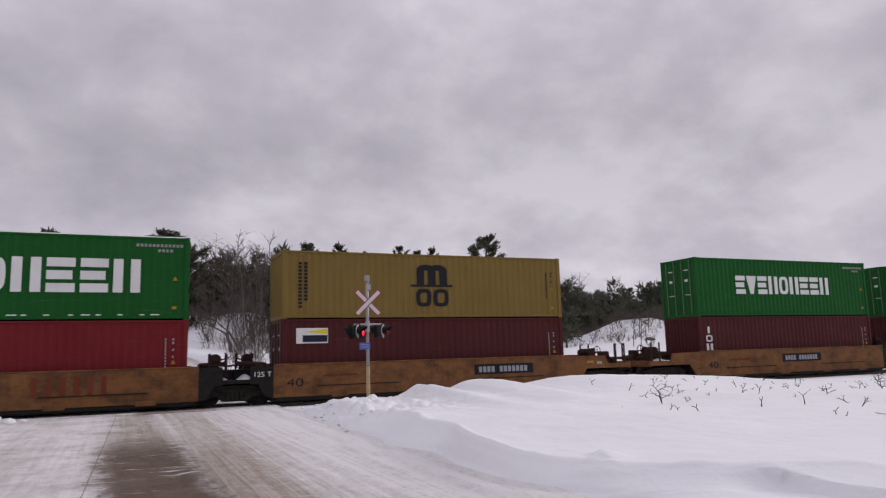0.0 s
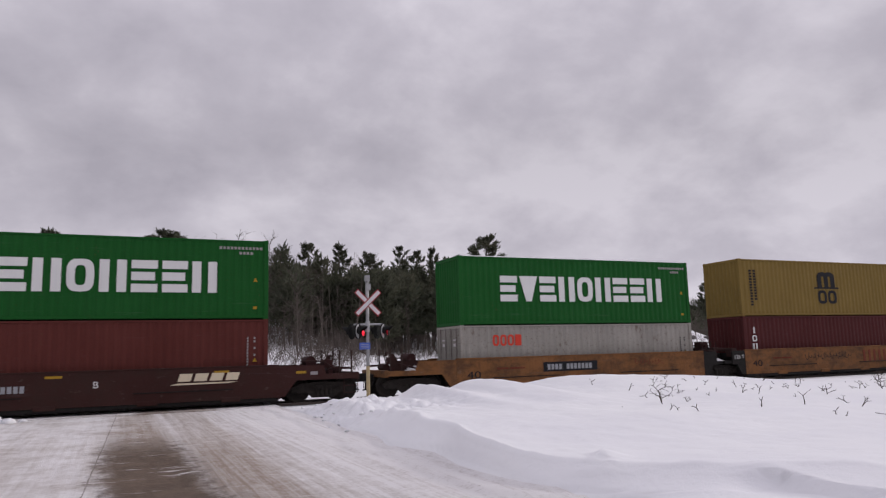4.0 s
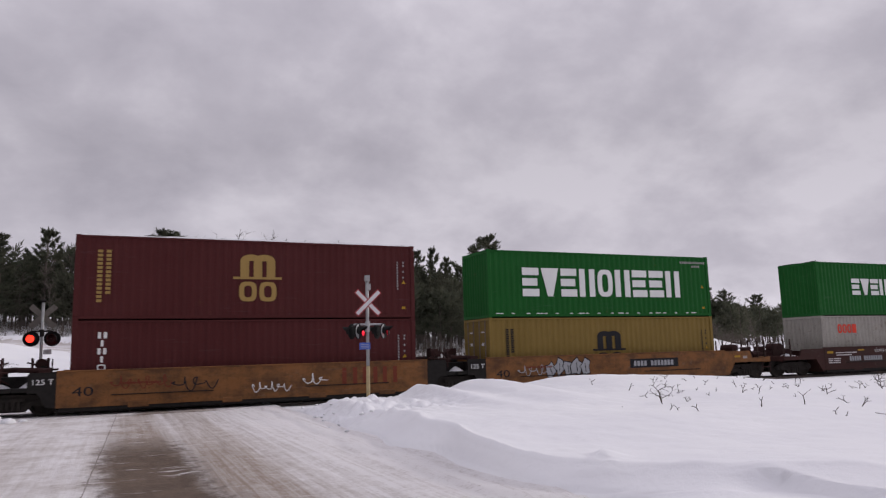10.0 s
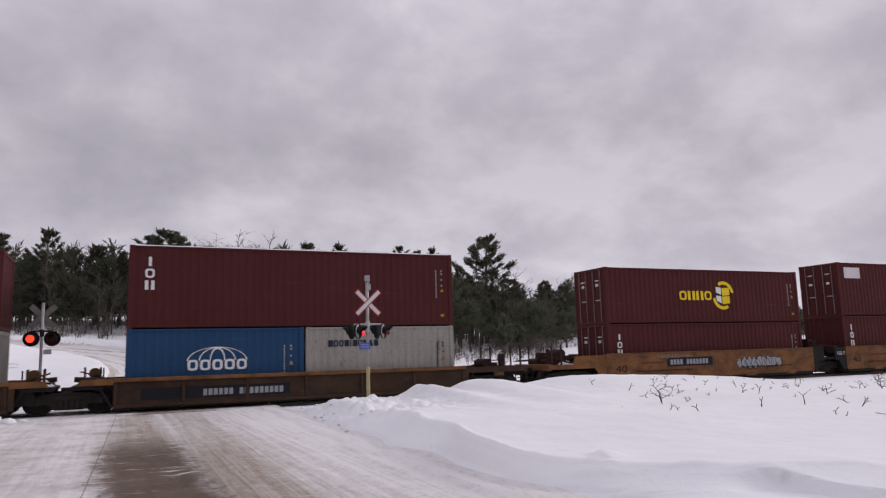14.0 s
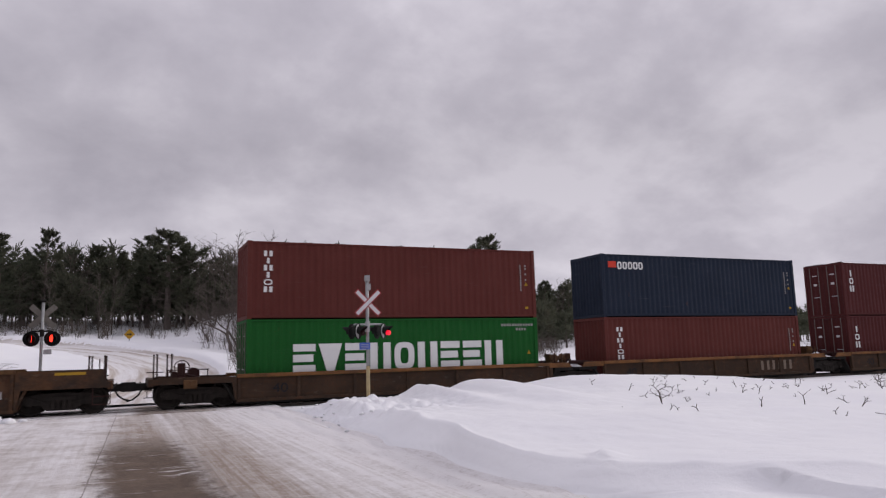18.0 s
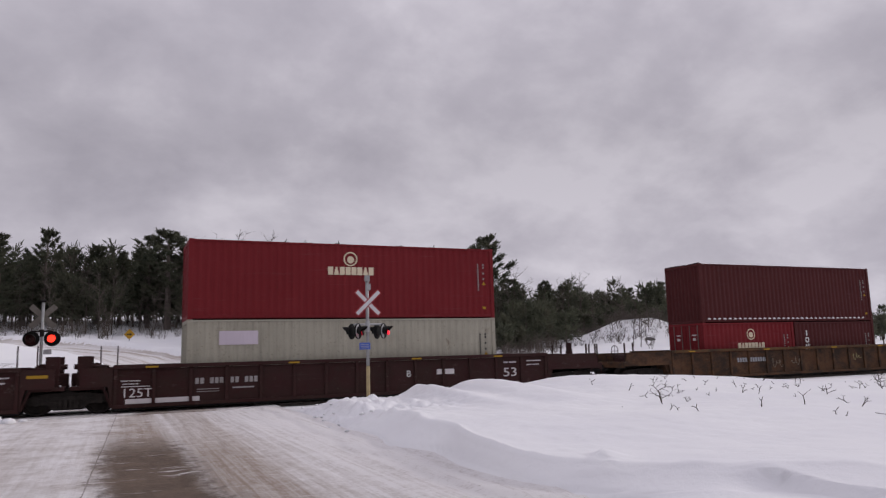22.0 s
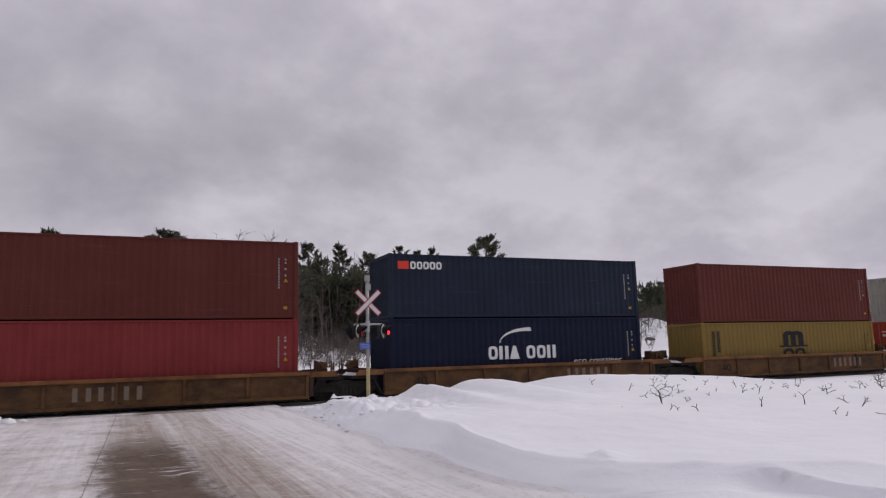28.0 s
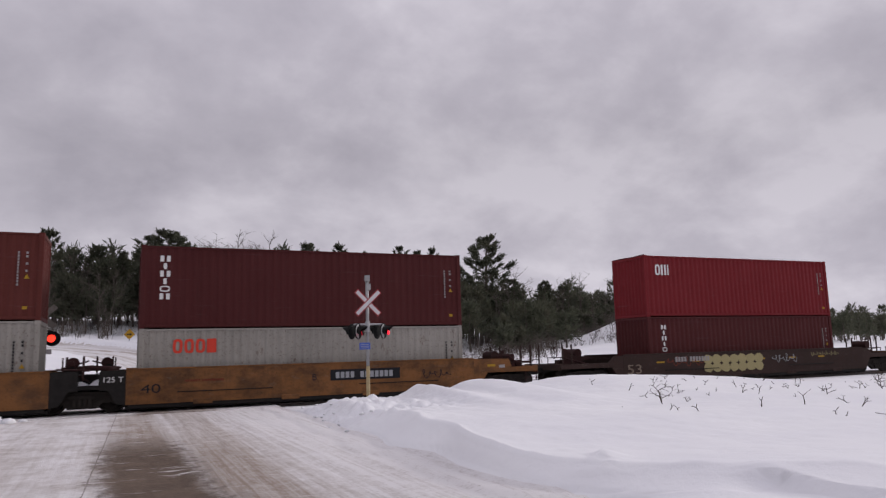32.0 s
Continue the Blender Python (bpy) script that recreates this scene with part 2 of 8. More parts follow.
def rutted_snow():
    """Packed snow on the road past the crossing, with brown wheel ruts that follow its bends."""
    m, nt, p = shader("rutted_snow")
    co = nt.nodes.new("ShaderNodeTexCoord")

    def noise_on(stretch, detail, rough):
        mp = nt.nodes.new("ShaderNodeMapping")
        mp.inputs["Scale"].default_value = stretch
        nt.links.new(co.outputs["UV"], mp.inputs[0])
        n = nt.nodes.new("ShaderNodeTexNoise")
        n.inputs["Scale"].default_value, n.inputs["Detail"].default_value, n.inputs["Roughness"].default_value = 1.0, detail, rough
        nt.links.new(mp.outputs[0], n.inputs["Vector"])
        return n.outputs[0]
    ruts = noise_on((1.3, 0.05, 1), 6, 0.6)
    fine = noise_on((5.0, 0.4, 1), 8, 0.7)
    s = mixed(nt, limit(nt, fine, 0.35, 0.7), (0.60, 0.57, 0.56), (0.72, 0.71, 0.72))
    s = mixed(nt, limit(nt, ruts, 0.47, 0.60, 0, 0.9), s, (0.36, 0.30, 0.25))
    nt.links.new(s, p.inputs["Base Color"])
    p.inputs["Roughness"].default_value = 0.85
    bumped(nt, p, fine, 0.4, 0.05)
    return m


SNOW, ROAD, RUTTED = snow_material(), road_material(), rutted_snow()
STEEL = plain("rail_steel", (0.16, 0.13, 0.115), 0.45, 0.6)
BALLAST = plain("dark_ballast", (0.16, 0.15, 0.145), 0.9, 0, 0.6, 18)
TIMBER = plain("crossing_timber", (0.10, 0.075, 0.055), 0.85, 0, 0.5, 9)
BLACK = plain("black_steel", (0.020, 0.0175, 0.016), 0.85, 0.0, 0.5)
GRIME = plain("grimy_truck_steel", (0.034, 0.028, 0.024), 0.85, 0.0, 0.5)
GALV = plain("galvanised_steel", (0.42, 0.42, 0.43), 0.45, 0.5, 0.2)
GREEN = paint("green_enamel", (0.005, 0.076, 0.011), wear=0.08)
TAN = paint("mustard_enamel", (0.1674, 0.1107, 0.0279), wear=0.12)
MAROON = paint("maroon_enamel", (0.06014, 0.01115, 0.01115), wear=0.10)
BRICK = paint("brick_red_enamel", (0.08624, 0.01936, 0.01496), wear=0.14)
RED = paint("red_enamel", (0.142, 0.0105, 0.014), wear=0.10)
ROSE = paint("faded_red_enamel", (0.162, 0.0216, 0.0216), wear=0.2)
CORAL = paint("coral_red_enamel", (0.1776, 0.0372, 0.02232), wear=0.2)
FLAME = paint("orange_red_enamel", (0.244, 0.029, 0.012), wear=0.1)
ORANGE = paint("orange_enamel", (0.2438, 0.05336, 0.01012), wear=0.1)
NAVY = paint("navy_enamel", (0.0039, 0.00702, 0.0234), wear=0.06)
SLATE = paint("slate_blue_enamel", (0.0096, 0.016, 0.0304), wear=0.15)
BLUE = paint("blue_enamel", (0.00756, 0.02436, 0.08904), wear=0.10)
AZURE = paint("azure_enamel", (0.01302, 0.04836, 0.1135), wear=0.08)
TEAL = paint("teal_enamel", (0.0616, 0.11, 0.08976), wear=0.2)
GREY = paint("pale_grey_enamel", (0.248, 0.233, 0.207), wear=0.25, rust=0.565, streak=0.5)
CREAM_BOX = paint("off_white_enamel", (0.30, 0.284, 0.228), wear=0.2, rust=0.595, streak=0.4)
STEELBLUE = paint("light_blue_grey_enamel", (0.150, 0.163, 0.172), wear=0.25)
CAR_YELLOW = paint("yellow_car_paint", (0.170, 0.073, 0.024), 0.8, 0.2, 0.58, 0.55, 0.62)
CAR_BROWN = paint("brown_car_paint", (0.035, 0.0105, 0.0085), 0.8, 0.15, 0.64, 0.35, 0.35)
CAR_RUST = paint("rusty_yellow_car_paint", (0.098, 0.049, 0.019), 0.85, 0.2, 0.55, 0.6, 0.75)
CAR_SOOTY = paint("sooty_car_paint", (0.046, 0.026, 0.015), 0.9, 0.2, 0.52, 0.6, 0.8)
CAR_GRIMY = paint("grimy_ribbed_car_paint", (0.078, 0.038, 0.018), 0.85, 0.3, 0.50, 0.8, 0.95)
CAR_OXIDE = paint("oxide_car_paint", (0.031, 0.0095, 0.009), 0.85, 0.2, 0.64, 0.4, 0.5)
CAR_DARK = paint("dark_brown_car_paint", (0.032, 0.017, 0.014), 0.85, 0.2, 0.6, 0.5, 0.4)
LOCK = paint("worn_lock_rod", (0.15, 0.125, 0.115), wear=0.2, rust=0.56)
WHITE = paint("white_marking", (0.62, 0.62, 0.61), wear=0.1, rust=0.68, streak=0.12)
MARK = {
    "white": WHITE, "black": paint("black_marking", (0.012, 0.012, 0.015), wear=0.05, rust=0.7),
    "red": paint("red_marking", (0.55, 0.05, 0.03), wear=0.05, rust=0.7),
    "blue": paint("blue_marking", (0.025, 0.055, 0.20), wear=0.05, rust=0.7),
    "navy": paint("navy_marking", (0.016, 0.018, 0.034), wear=0.05, rust=0.7),
    "cream": paint("cream_marking", (0.60, 0.52, 0.38), wear=0.05, rust=0.66),
    "tan": paint("gold_marking", (0.29, 0.19, 0.062), wear=0.05, rust=0.66),
    "yellow": paint("yellow_marking", (0.70, 0.50, 0.02), wear=0.05, rust=0.72),
    "faded": paint("faded_grey_marking", (0.17, 0.13, 0.10), wear=0.1, rust=0.6),
    "oldyellow": paint("dull_yellow_marking", (0.34, 0.20, 0.02), wear=0.05, rust=0.6),
    "ice": paint("light_blue_marking", (0.25, 0.50, 0.62), wear=0.05, rust=0.72),
    "stencil": paint("weathered_number_stencil", (0.27, 0.255, 0.25), wear=0.2, rust=0.58),
    "paper": paint("paper_label", (0.55, 0.52, 0.52), wear=0.1, rust=0.7),
    "patch": paint("blue_grey_patch", (0.25, 0.30, 0.40), wear=0.1, rust=0.68),
    "pink": paint("pale_violet_patch", (0.50, 0.44, 0.50), wear=0.1, rust=0.68),
    "silver": paint("silver_spray", (0.27, 0.275, 0.29), wear=0.1, rust=0.66),
    "olive": paint("olive_spray", (0.30, 0.26, 0.13), wear=0.1, rust=0.62),
    "oldred": paint("dull_red_marking", (0.135, 0.030, 0.016), wear=0.1, rust=0.6),
}


# ---- mesh tools ----
def mesh_of(name, bm, *mats, smooth=False):
    me = bpy.data.meshes.new(name)
    bm.to_mesh(me)
    bm.free()
    for m in mats:
        me.materials.append(m)
    if smooth:
        me.polygons.foreach_set("use_smooth", [True] * len(me.polygons))
    return me


def part(name, bm, material, parent, label="", at=None, smooth=False):
    """Links a bmesh (or a ready mesh) as ONE mesh object under a thing or under a part."""
    me = bm if isinstance(bm, bpy.types.Mesh) else mesh_of(name, bm, material, smooth=smooth)
    ob = new(name, me)
    ob.parent = parent
    if at is not None:
        ob.matrix_basis = at if isinstance(at, Matrix) else Matrix.Translation(at)
    if label:
        ob["label"] = label
    return ob


STORE = {}


def stored(key, build):
    if key not in STORE:
        STORE[key] = build()
    return STORE[key]


def thing(name, label, category, at, group="", kind=""):
    ob = new(name)
    ob.empty_display_size = 0.2
    ob.matrix_basis = at if isinstance(at, Matrix) else Matrix.Translation(at)
    return tagged(ob, label, category, group, kind)


def box(bm, x0, x1, y0, y1, z0, z1):
    v = [bm.verts.new(c) for c in ((x0, y0, z0), (x1, y0, z0), (x1, y1, z0), (x0, y1, z0), (x0, y0, z1), (x1, y0, z1), (x1, y1, z1), (x0, y1, z1))]
    for f in ((3, 2, 1, 0), (4, 5, 6, 7), (0, 1, 5, 4), (1, 2, 6, 5), (2, 3, 7, 6), (3, 0, 4, 7)):
        bm.faces.new([v[i] for i in f])
    return bm


def block(x0, x1, y0, y1, z0, z1, bevel=0.0):
    bm = box(bmesh.new(), x0, x1, y0, y1, z0, z1)
    if bevel:
        bmesh.ops.bevel(bm, geom=bm.edges[:], offset=bevel, segments=1, affect="EDGES")
    return bm


def slab(bm, outline, y0, y1):
    """A plate: the outline (x, z) given anticlockwise as seen from the front, from y0 back to y1."""
    a = [bm.verts.new((x, y0, z)) for x, z in outline]
    b = [bm.verts.new((x, y1, z)) for x, z in outline]
    bm.faces.new(a)
    bm.faces.new(b[::-1])
    for i in range(len(a)):
        j = (i + 1) % len(a)
        bm.faces.new((a[j], a[i], b[i], b[j]))
    return bm


def rod(bm, p0, p1, r0, r1=None, n=8, caps=True):
    p0, p1 = Vector(p0), Vector(p1)
    r1 = r0 if r1 is None else r1
    d = (p1 - p0).normalized()
    s = d.orthogonal().normalized()
    t = d.cross(s)
    rings = []
    for p, r in ((p0, r0), (p1, r1)):
        rings.append([bm.verts.new(p + (s * math.cos(a) + t * math.sin(a)) * r) for a in (2 * math.pi * i / n for i in range(n))])
    for i in range(n):
        j = (i + 1) % n
        bm.faces.new((rings[0][i], rings[0][j], rings[1][j], rings[1][i]))
    if caps:
        bm.faces.new(rings[0][::-1])
        bm.faces.new(rings[1])
    return bm


def lathe(bm, profile, axis="y", n=28):
    """Turns a profile of (radius, along) about an axis."""
    rings = []
    for r, a in profile:
        ring = []
        for i in range(n):
            c, s = r * math.cos(2 * math.pi * i / n), r * math.sin(2 * math.pi * i / n)
            ring.append(bm.verts.new({"y": (c, a, s), "x": (a, c, s), "z": (c, s, a)}[axis]))
        rings.append(ring)
    for p, q in zip(rings, rings[1:]):
        for i in range(n):
            j = (i + 1) % n
            bm.faces.new((p[i], p[j], q[j], q[i]))
    bm.faces.new(rings[0][::-1])
    bm.faces.new(rings[-1])
    bmesh.ops.recalc_face_normals(bm, faces=bm.faces[:])
    return bm


# ---- drifting cloud cover: the part of the sky that the view takes in, far out, turning slowly with the wind ----
def cloud_material():
    m = bpy.data.materials.new("cloud_cover")
    m.use_nodes = True
    nt = m.node_tree
    nt.nodes.remove(nt.nodes["Principled BSDF"])
    co = nt.nodes.new("ShaderNodeTexCoord")
    unit = nt.nodes.new("ShaderNodeVectorMath")
    unit.operation = "NORMALIZE"
    nt.links.new(co.outputs["Object"], unit.inputs[0])
    em_node = nt.nodes.new("ShaderNodeEmission")
    em_node.inputs[1].default_value = SKY_LIGHT
    nt.links.new(cloud_nodes(nt, unit.outputs[0]), em_node.inputs[0])
    nt.links.new(em_node.outputs[0], nt.nodes["Material Output"].inputs[0])
    return m


bm = bmesh.new()
rows = []
for j in range(25):
    el = radians(-3 + 40 * j / 24)
    rows.append([bm.verts.new((2400 * math.sin(a) * math.cos(el), 2400 * math.cos(a) * math.cos(el), 2400 * math.sin(el))) for a in (radians(24 - 45 + 90 * i / 64) for i in range(65))])
for p_row, q_row in zip(rows, rows[1:]):
    for i in range(64):
        bm.faces.new((p_row[i], p_row[i + 1], q_row[i + 1], q_row[i]))
cloud_cover = new("backdrop", mesh_of("backdrop", bm, cloud_material(), smooth=True))
cloud_cover.location = EYE
tagged(cloud_cover, "grey broken overcast drifting slowly over the horizon", "sky", kind="structure")


# ---- ground ----
def smooth(a, b, v):
    v = min(1.0, max(0.0, (v - a) / (b - a)))
    return v * v * (3 - 2 * v)


def bump_at(x, y, cx, cy, rx, ry):
    return math.exp(-((x - cx) / rx) ** 2 - ((y - cy) / ry) ** 2)


def rough(x, y, s, octaves=3):
    return noise.fractal(Vector((x * s, y * s, 3.1)), 0.6, 2.1, octaves)


def along(v, stops):
    """A smooth line through a few (place, value) stops."""
    if v <= stops[0][0]:
        return stops[0][1]
    if v >= stops[-1][0]:
        return stops[-1][1]
    k = 0
    while stops[k + 1][0] < v:
        k += 1
    (x0, a), (x1, b) = stops[k], stops[k + 1]
    before = stops[k - 1] if k else stops[k]
    after = stops[k + 2] if k + 2 < len(stops) else stops[k + 1]
    m0 = (b - before[1]) / (x1 - before[0]) * (x1 - x0)
    m1 = (after[1] - a) / (after[0] - x0) * (x1 - x0)
    f = (v - x0) / (x1 - x0)
    return a + (b - a) * f * f * (3 - 2 * f) + m0 * f * (1 - f) ** 2 - m1 * f * f * (1 - f)


EDGE = ((4.5, 7.4), (6.5, 6.1), (7.1, 5.4), (7.8, 4.74), (9.0, 4.5), (11.5, 4.68), (12.8, 4.36), (14.4, 4.62), (16.5, 4.56), (19, 4.72), (24, 4.85))
FACE_WIDE = ((5, 2.2), (6.5, 1.7), (7.5, 0.9), (8.5, 0.5), (9.5, 0.46), (11, 0.5), (12.6, 0.92), (14.1, 1.0), (16, 1.0), (21, 1.0), (24, 0.9))
FACE_HIGH = ((5, 0.24), (7, 0.28), (8.5, 0.37), (10, 0.46), (12, 0.50), (15, 0.50), (20, 0.42), (24, 0.34))
# the skyline of the drift in front of the track
RIDGE = ((4.6, 0.34), (5.0, 0.43), (5.7, 0.47), (6.5, 0.41), (7.45, 0.42), (7.8, 0.56), (8.2, 0.78), (8.6, 0.68), (9.2, 0.60), (9.7, 0.77), (10.25, 0.86), (10.7, 0.79), (11.15, 0.62), (11.8, 0.66), (13.4, 0.82), (15.7, 0.79), (19.5, 0.60), (21.2, 0.40), (23, 0.29), (27, 0.18), (40, 0.1))


def road_edge(y):
    """The foot of the ploughed bank along the road's right side, which opens out beside the camera."""
    return along(y, EDGE) + 0.03 * math.sin(y * 2.3)


# the road past the crossing: it climbs, bends right a little, then swings off to the left
FAR_ROAD = ((1.0, 30.0), (1.2, 34.0), (1.9, 39.0), (2.3, 45.0), (1.9, 50.0), (0.6, 55.0), (-1.4, 59.5), (-4.2, 63.5), (-8.5, 67.0), (-15.0, 70.0), (-26.0, 73.0))
RISE = ((30, -0.10), (33, 0.0), (38, 0.38), (45, 1.05), (55, 1.90), (66, 3.0), (75, 4.0), (90, 5.9), (110, 7.2), (260, 12.0))


def beside_road(x, y):
    """Signed distance from the middle of the far road (positive on its right) and how far along it is."""
    best = (99.0, 0.0)
    for (x0, y0), (x1, y1) in zip(FAR_ROAD, FAR_ROAD[1:]):
        dx, dy = x1 - x0, y1 - y0
        f = min(1.0, max(0.0, ((x - x0) * dx + (y - y0) * dy) / (dx * dx + dy * dy)))
        ex, ey = x - x0 - f * dx, y - y0 - f * dy
        d = math.hypot(ex, ey)
        if d < abs(best[0]):
            best = (d if dx * ey - dy * ex < 0 else -d, y0 + f * dy)
    return best


def ground_height(x, y):
    z = 0.0
    if y < 27:
        side = x - road_edge(y)
        if side > 0:
            top, wide = along(y, FACE_HIGH), along(y, FACE_WIDE)
            f = side / wide
            bank = top * min(1.0, f) ** 1.15
            if f > 1:
                rise = smooth(12.5, 19.8, y) * smooth(1.0, 2.4, f)
                bank += (along(x * 20.5 / max(20.5, y), RIDGE) - top) * rise - 0.05 * smooth(1.0, 1.25, f) * (1 - rise) * smooth(7.4, 9.4, y)
            bank += 0.055 * bump_at(f, 0, 0.08, 0, 0.05, 1)
            lumpy = smooth(0.05, 0.5, side) * smooth(14.6, 16.6, y) * smooth(8.6, 6.8, x)
            bank += (0.10 * rough(x, y, 0.9) + 0.13 * abs(rough(x + 9, y, 1.9)) + 0.05 * rough(x, y + 4, 5.0) - 0.03) * lumpy
            # the plough left a gap between two heaps, and lumps along the crest
            bank -= 0.24 * bump_at(x, y, 6.1, 17.1, 1.0, 0.6) * smooth(0.2, 0.9, side)
            bank += 0.07 * max(0.0, rough(x, y, 2.4)) * smooth(0.75, 1.0, f) * smooth(1.6, 1.1, f) * (0.3 + 0.3 * smooth(9.5, 7.5, y) + smooth(13, 15, y))
            bank += 0.16 * max(0.0, rough(x + 3, y, 3.1) - 0.02) * bump_at(x, y, 5.5, 7.8, 0.4, 0.7) + 0.09 * bump_at(x, y, 7.1, 6.72, 0.15, 0.10)
            # a crusted ledge left by the wind
            ledge = (x - 7.16) * 0.942 + (y - 6.7) * 0.334 - 0.05 * math.sin(y * 3)
            bank += (0.05 * bump_at(ledge, 0, 0.06, 0, 0.06, 1) - 0.13 * smooth(0.01, -0.04, ledge) * smooth(-0.9, -0.1, ledge)) * smooth(6.85, 6.5, y) * smooth(0.2, 0.6, side)
            bank += 0.03 * rough(x, y, 0.5) * smooth(0.6, 2, side) + 0.014 * rough(x, y, 2.1) * smooth(0.3, 1, side)
            z = max(0.0, bank) * smooth(24.6, 20.4, y) + 0.006 * rough(x, y, 1.3)
        left = -5.2 - x
        if left > 0:
            z = 0.35 * smooth(0, 2, left) * smooth(25.6, 22, y) + 0.05 * rough(x, y, 0.6)
        z -= 0.10 * smooth(25.2, 26.2, y)
    elif y < 30.5:
        z = -0.10
    else:
        east = 1 - 0.42 * smooth(10, 24, x) - 0.33 * smooth(58, 80, x)
        z = along(y, RISE) * (1 - (1 - east) * smooth(33, 45, y))
        # the wooded hump right of the road, and the bare knoll farther east
        z += 2.2 * bump_at(x, y, 12, 74, 5.5, 10) + 3.3 * bump_at(x, y, 54, 66, 6.5, 7) + 0.9 * bump_at(x, y, 46, 57, 9, 5)
        z += 0.12 * rough(x, y, 0.25) * smooth(31, 34, y) + 0.25 * rough(x, y, 0.12) * smooth(60, 75, y)
        if x < 16 and y < 80:
            d, at = beside_road(x, y)
            bank = smooth(32, 38, y)
            z -= 0.20 * smooth(3.2, 2.4, abs(d)) * bank
            if d > 0:
                z += 0.38 * smooth(2.5, 3.4, d) * smooth(7.0, 4.0, d) * smooth(33, 42, y)
            else:
                z += (0.45 * smooth(-2.4, -3.5, d) + 0.9 * smooth(-3.2, -9.0, d) * smooth(44, 56, at)) * smooth(33, 39, y)
    return z


def spread(lo, a, b, hi, step, grow):
    """Lines that are dense from a to b and thin out to lo and hi."""
    mid = [a + i * (b - a) / round((b - a) / step) for i in range(round((b - a) / step) + 1)]
    out, s, v = [], step, b
    while v < hi:
        s *= grow
        v += s
        out.append(min(v, hi))
    low, s, v = [], step, a
    while v > lo:
        s *= grow
        v -= s
        low.append(max(v, lo))
    return low[::-1] + mid + out


def follow(x, y):
    """Bends the sheet's lines along the crest of the bank."""
    crest = road_edge(y) + along(y, FACE_WIDE) - 5.32
    return x + crest * smooth(1.0, 4.0, x) * smooth(14.0, 6.0, x) if y < 26 else x


def sheet(name, xs, ys, height, material, bend=lambda x, y: x):
    verts = [(bend(x, y), y, height(bend(x, y), y)) for y in ys for x in xs]
    n = len(xs)
    faces = [(j * n + i, j * n + i + 1, (j + 1) * n + i + 1, (j + 1) * n + i) for j in range(len(ys) - 1) for i in range(n - 1)]
    me = bpy.data.meshes.new(name)
    me.from_pydata(verts, [], faces)
    me.materials.append(material)
    me.polygons.foreach_set("use_smooth", [True] * len(me.polygons))
    return new(name, me)


def sunk(x, y):
    """The ground drops a little under the road, so that the road lies on top of it."""
    z = ground_height(x, y)
    if -5.3 < x < road_edge(y) + 0.2 and y < 26:
        z -= 0.05
    return z


ground = sheet("ground", spread(-2600, -16, 4, 3.99, 0.35, 1.10)[:-1] + spread(4, 4, 14, 2600, 0.066, 1.08), spread(-2600, 5.0, 25.8, 25.79, 0.10, 1.09)[:-1] + spread(25.8, 25.8, 76, 2600, 0.45, 1.09), sunk, SNOW, follow)
tagged(ground, "deep white snow over fields and roadside banks", "snow", kind="structure")


def road_near(x, y):
    return 0.004 + 0.016 * rough(x * 2.2, y * 0.35, 1.0) - 0.02 * bump_at(x, 0, 0.75, 0, 0.8, 1) - 0.02 * bump_at(x, 0, 2.5, 0, 0.5, 1) - 0.07 * smooth(25.4, 26.2, y) + 0.05 * smooth(road_edge(y) - 0.62, road_edge(y) - 0.42, x + 0.06 * math.sin(y * 1.9)) - 0.04 * bump_at(x, 0, road_edge(y) - 0.06, 0, 0.09, 1)


rx = [-5.3 + i * 0.07 for i in range(147)]
road = sheet("road", rx, spread(-40, 5, 26.2, 26.21, 0.2, 1.12), road_near, ROAD)
tagged(road, "ploughed winter road with brown icy wheel paths", "road", kind="structure")

bm = bmesh.new()
lanes = bm.loops.layers.uv.new("lanes")
prev, run_on = None, 0.0
for i in range(121):
    f = i / 120 * (len(FAR_ROAD) - 1)
    k = min(len(FAR_ROAD) - 2, int(f))
    q = [Vector(FAR_ROAD[max(0, min(len(FAR_ROAD) - 1, k + n))]) for n in (-1, 0, 1, 2)]
    t = f - k
    mid = 0.5 * (2 * q[1] + (q[2] - q[0]) * t + (2 * q[0] - 5 * q[1] + 4 * q[2] - q[3]) * t * t + (3 * q[1] - q[0] - 3 * q[2] + q[3]) * t ** 3)
    way = ((q[2] - q[0]) * (1 - t) + (q[3] - q[1]) * t).normalized()
    if prev:
        run_on += (mid - prev[2]).length
    row = []
    for n in range(13):
        w = -3.0 + 0.5 * n
        x, y = mid.x + way.y * w, max(31.2, mid.y - way.x * w)
        row.append((bm.verts.new((x, y, ground_height(x, y) + 0.10 - 0.16 * smooth(2.4, 3.0, abs(w)))), w))
    if prev and mid.y > 31.0:
        for n in range(12):
            four = ((prev[0][n], prev[1]), (prev[0][n + 1], prev[1]), (row[n + 1], run_on), (row[n], run_on))
            face = bm.faces.new([v[0] for v, _ in four])
            for loop, (v, g) in zip(face.loops, four):
                loop[lanes].uv = (v[1], g)
    prev = (row, run_on, mid)
bmesh.ops.delete(bm, geom=[v for v in bm.verts if not v.link_faces], context="VERTS")
road_far = new("road_beyond", mesh_of("road_beyond", bm, RUTTED, smooth=True))
tagged(road_far, "snow-packed road with brown ruts climbing past the crossing", "road", kind="structure")

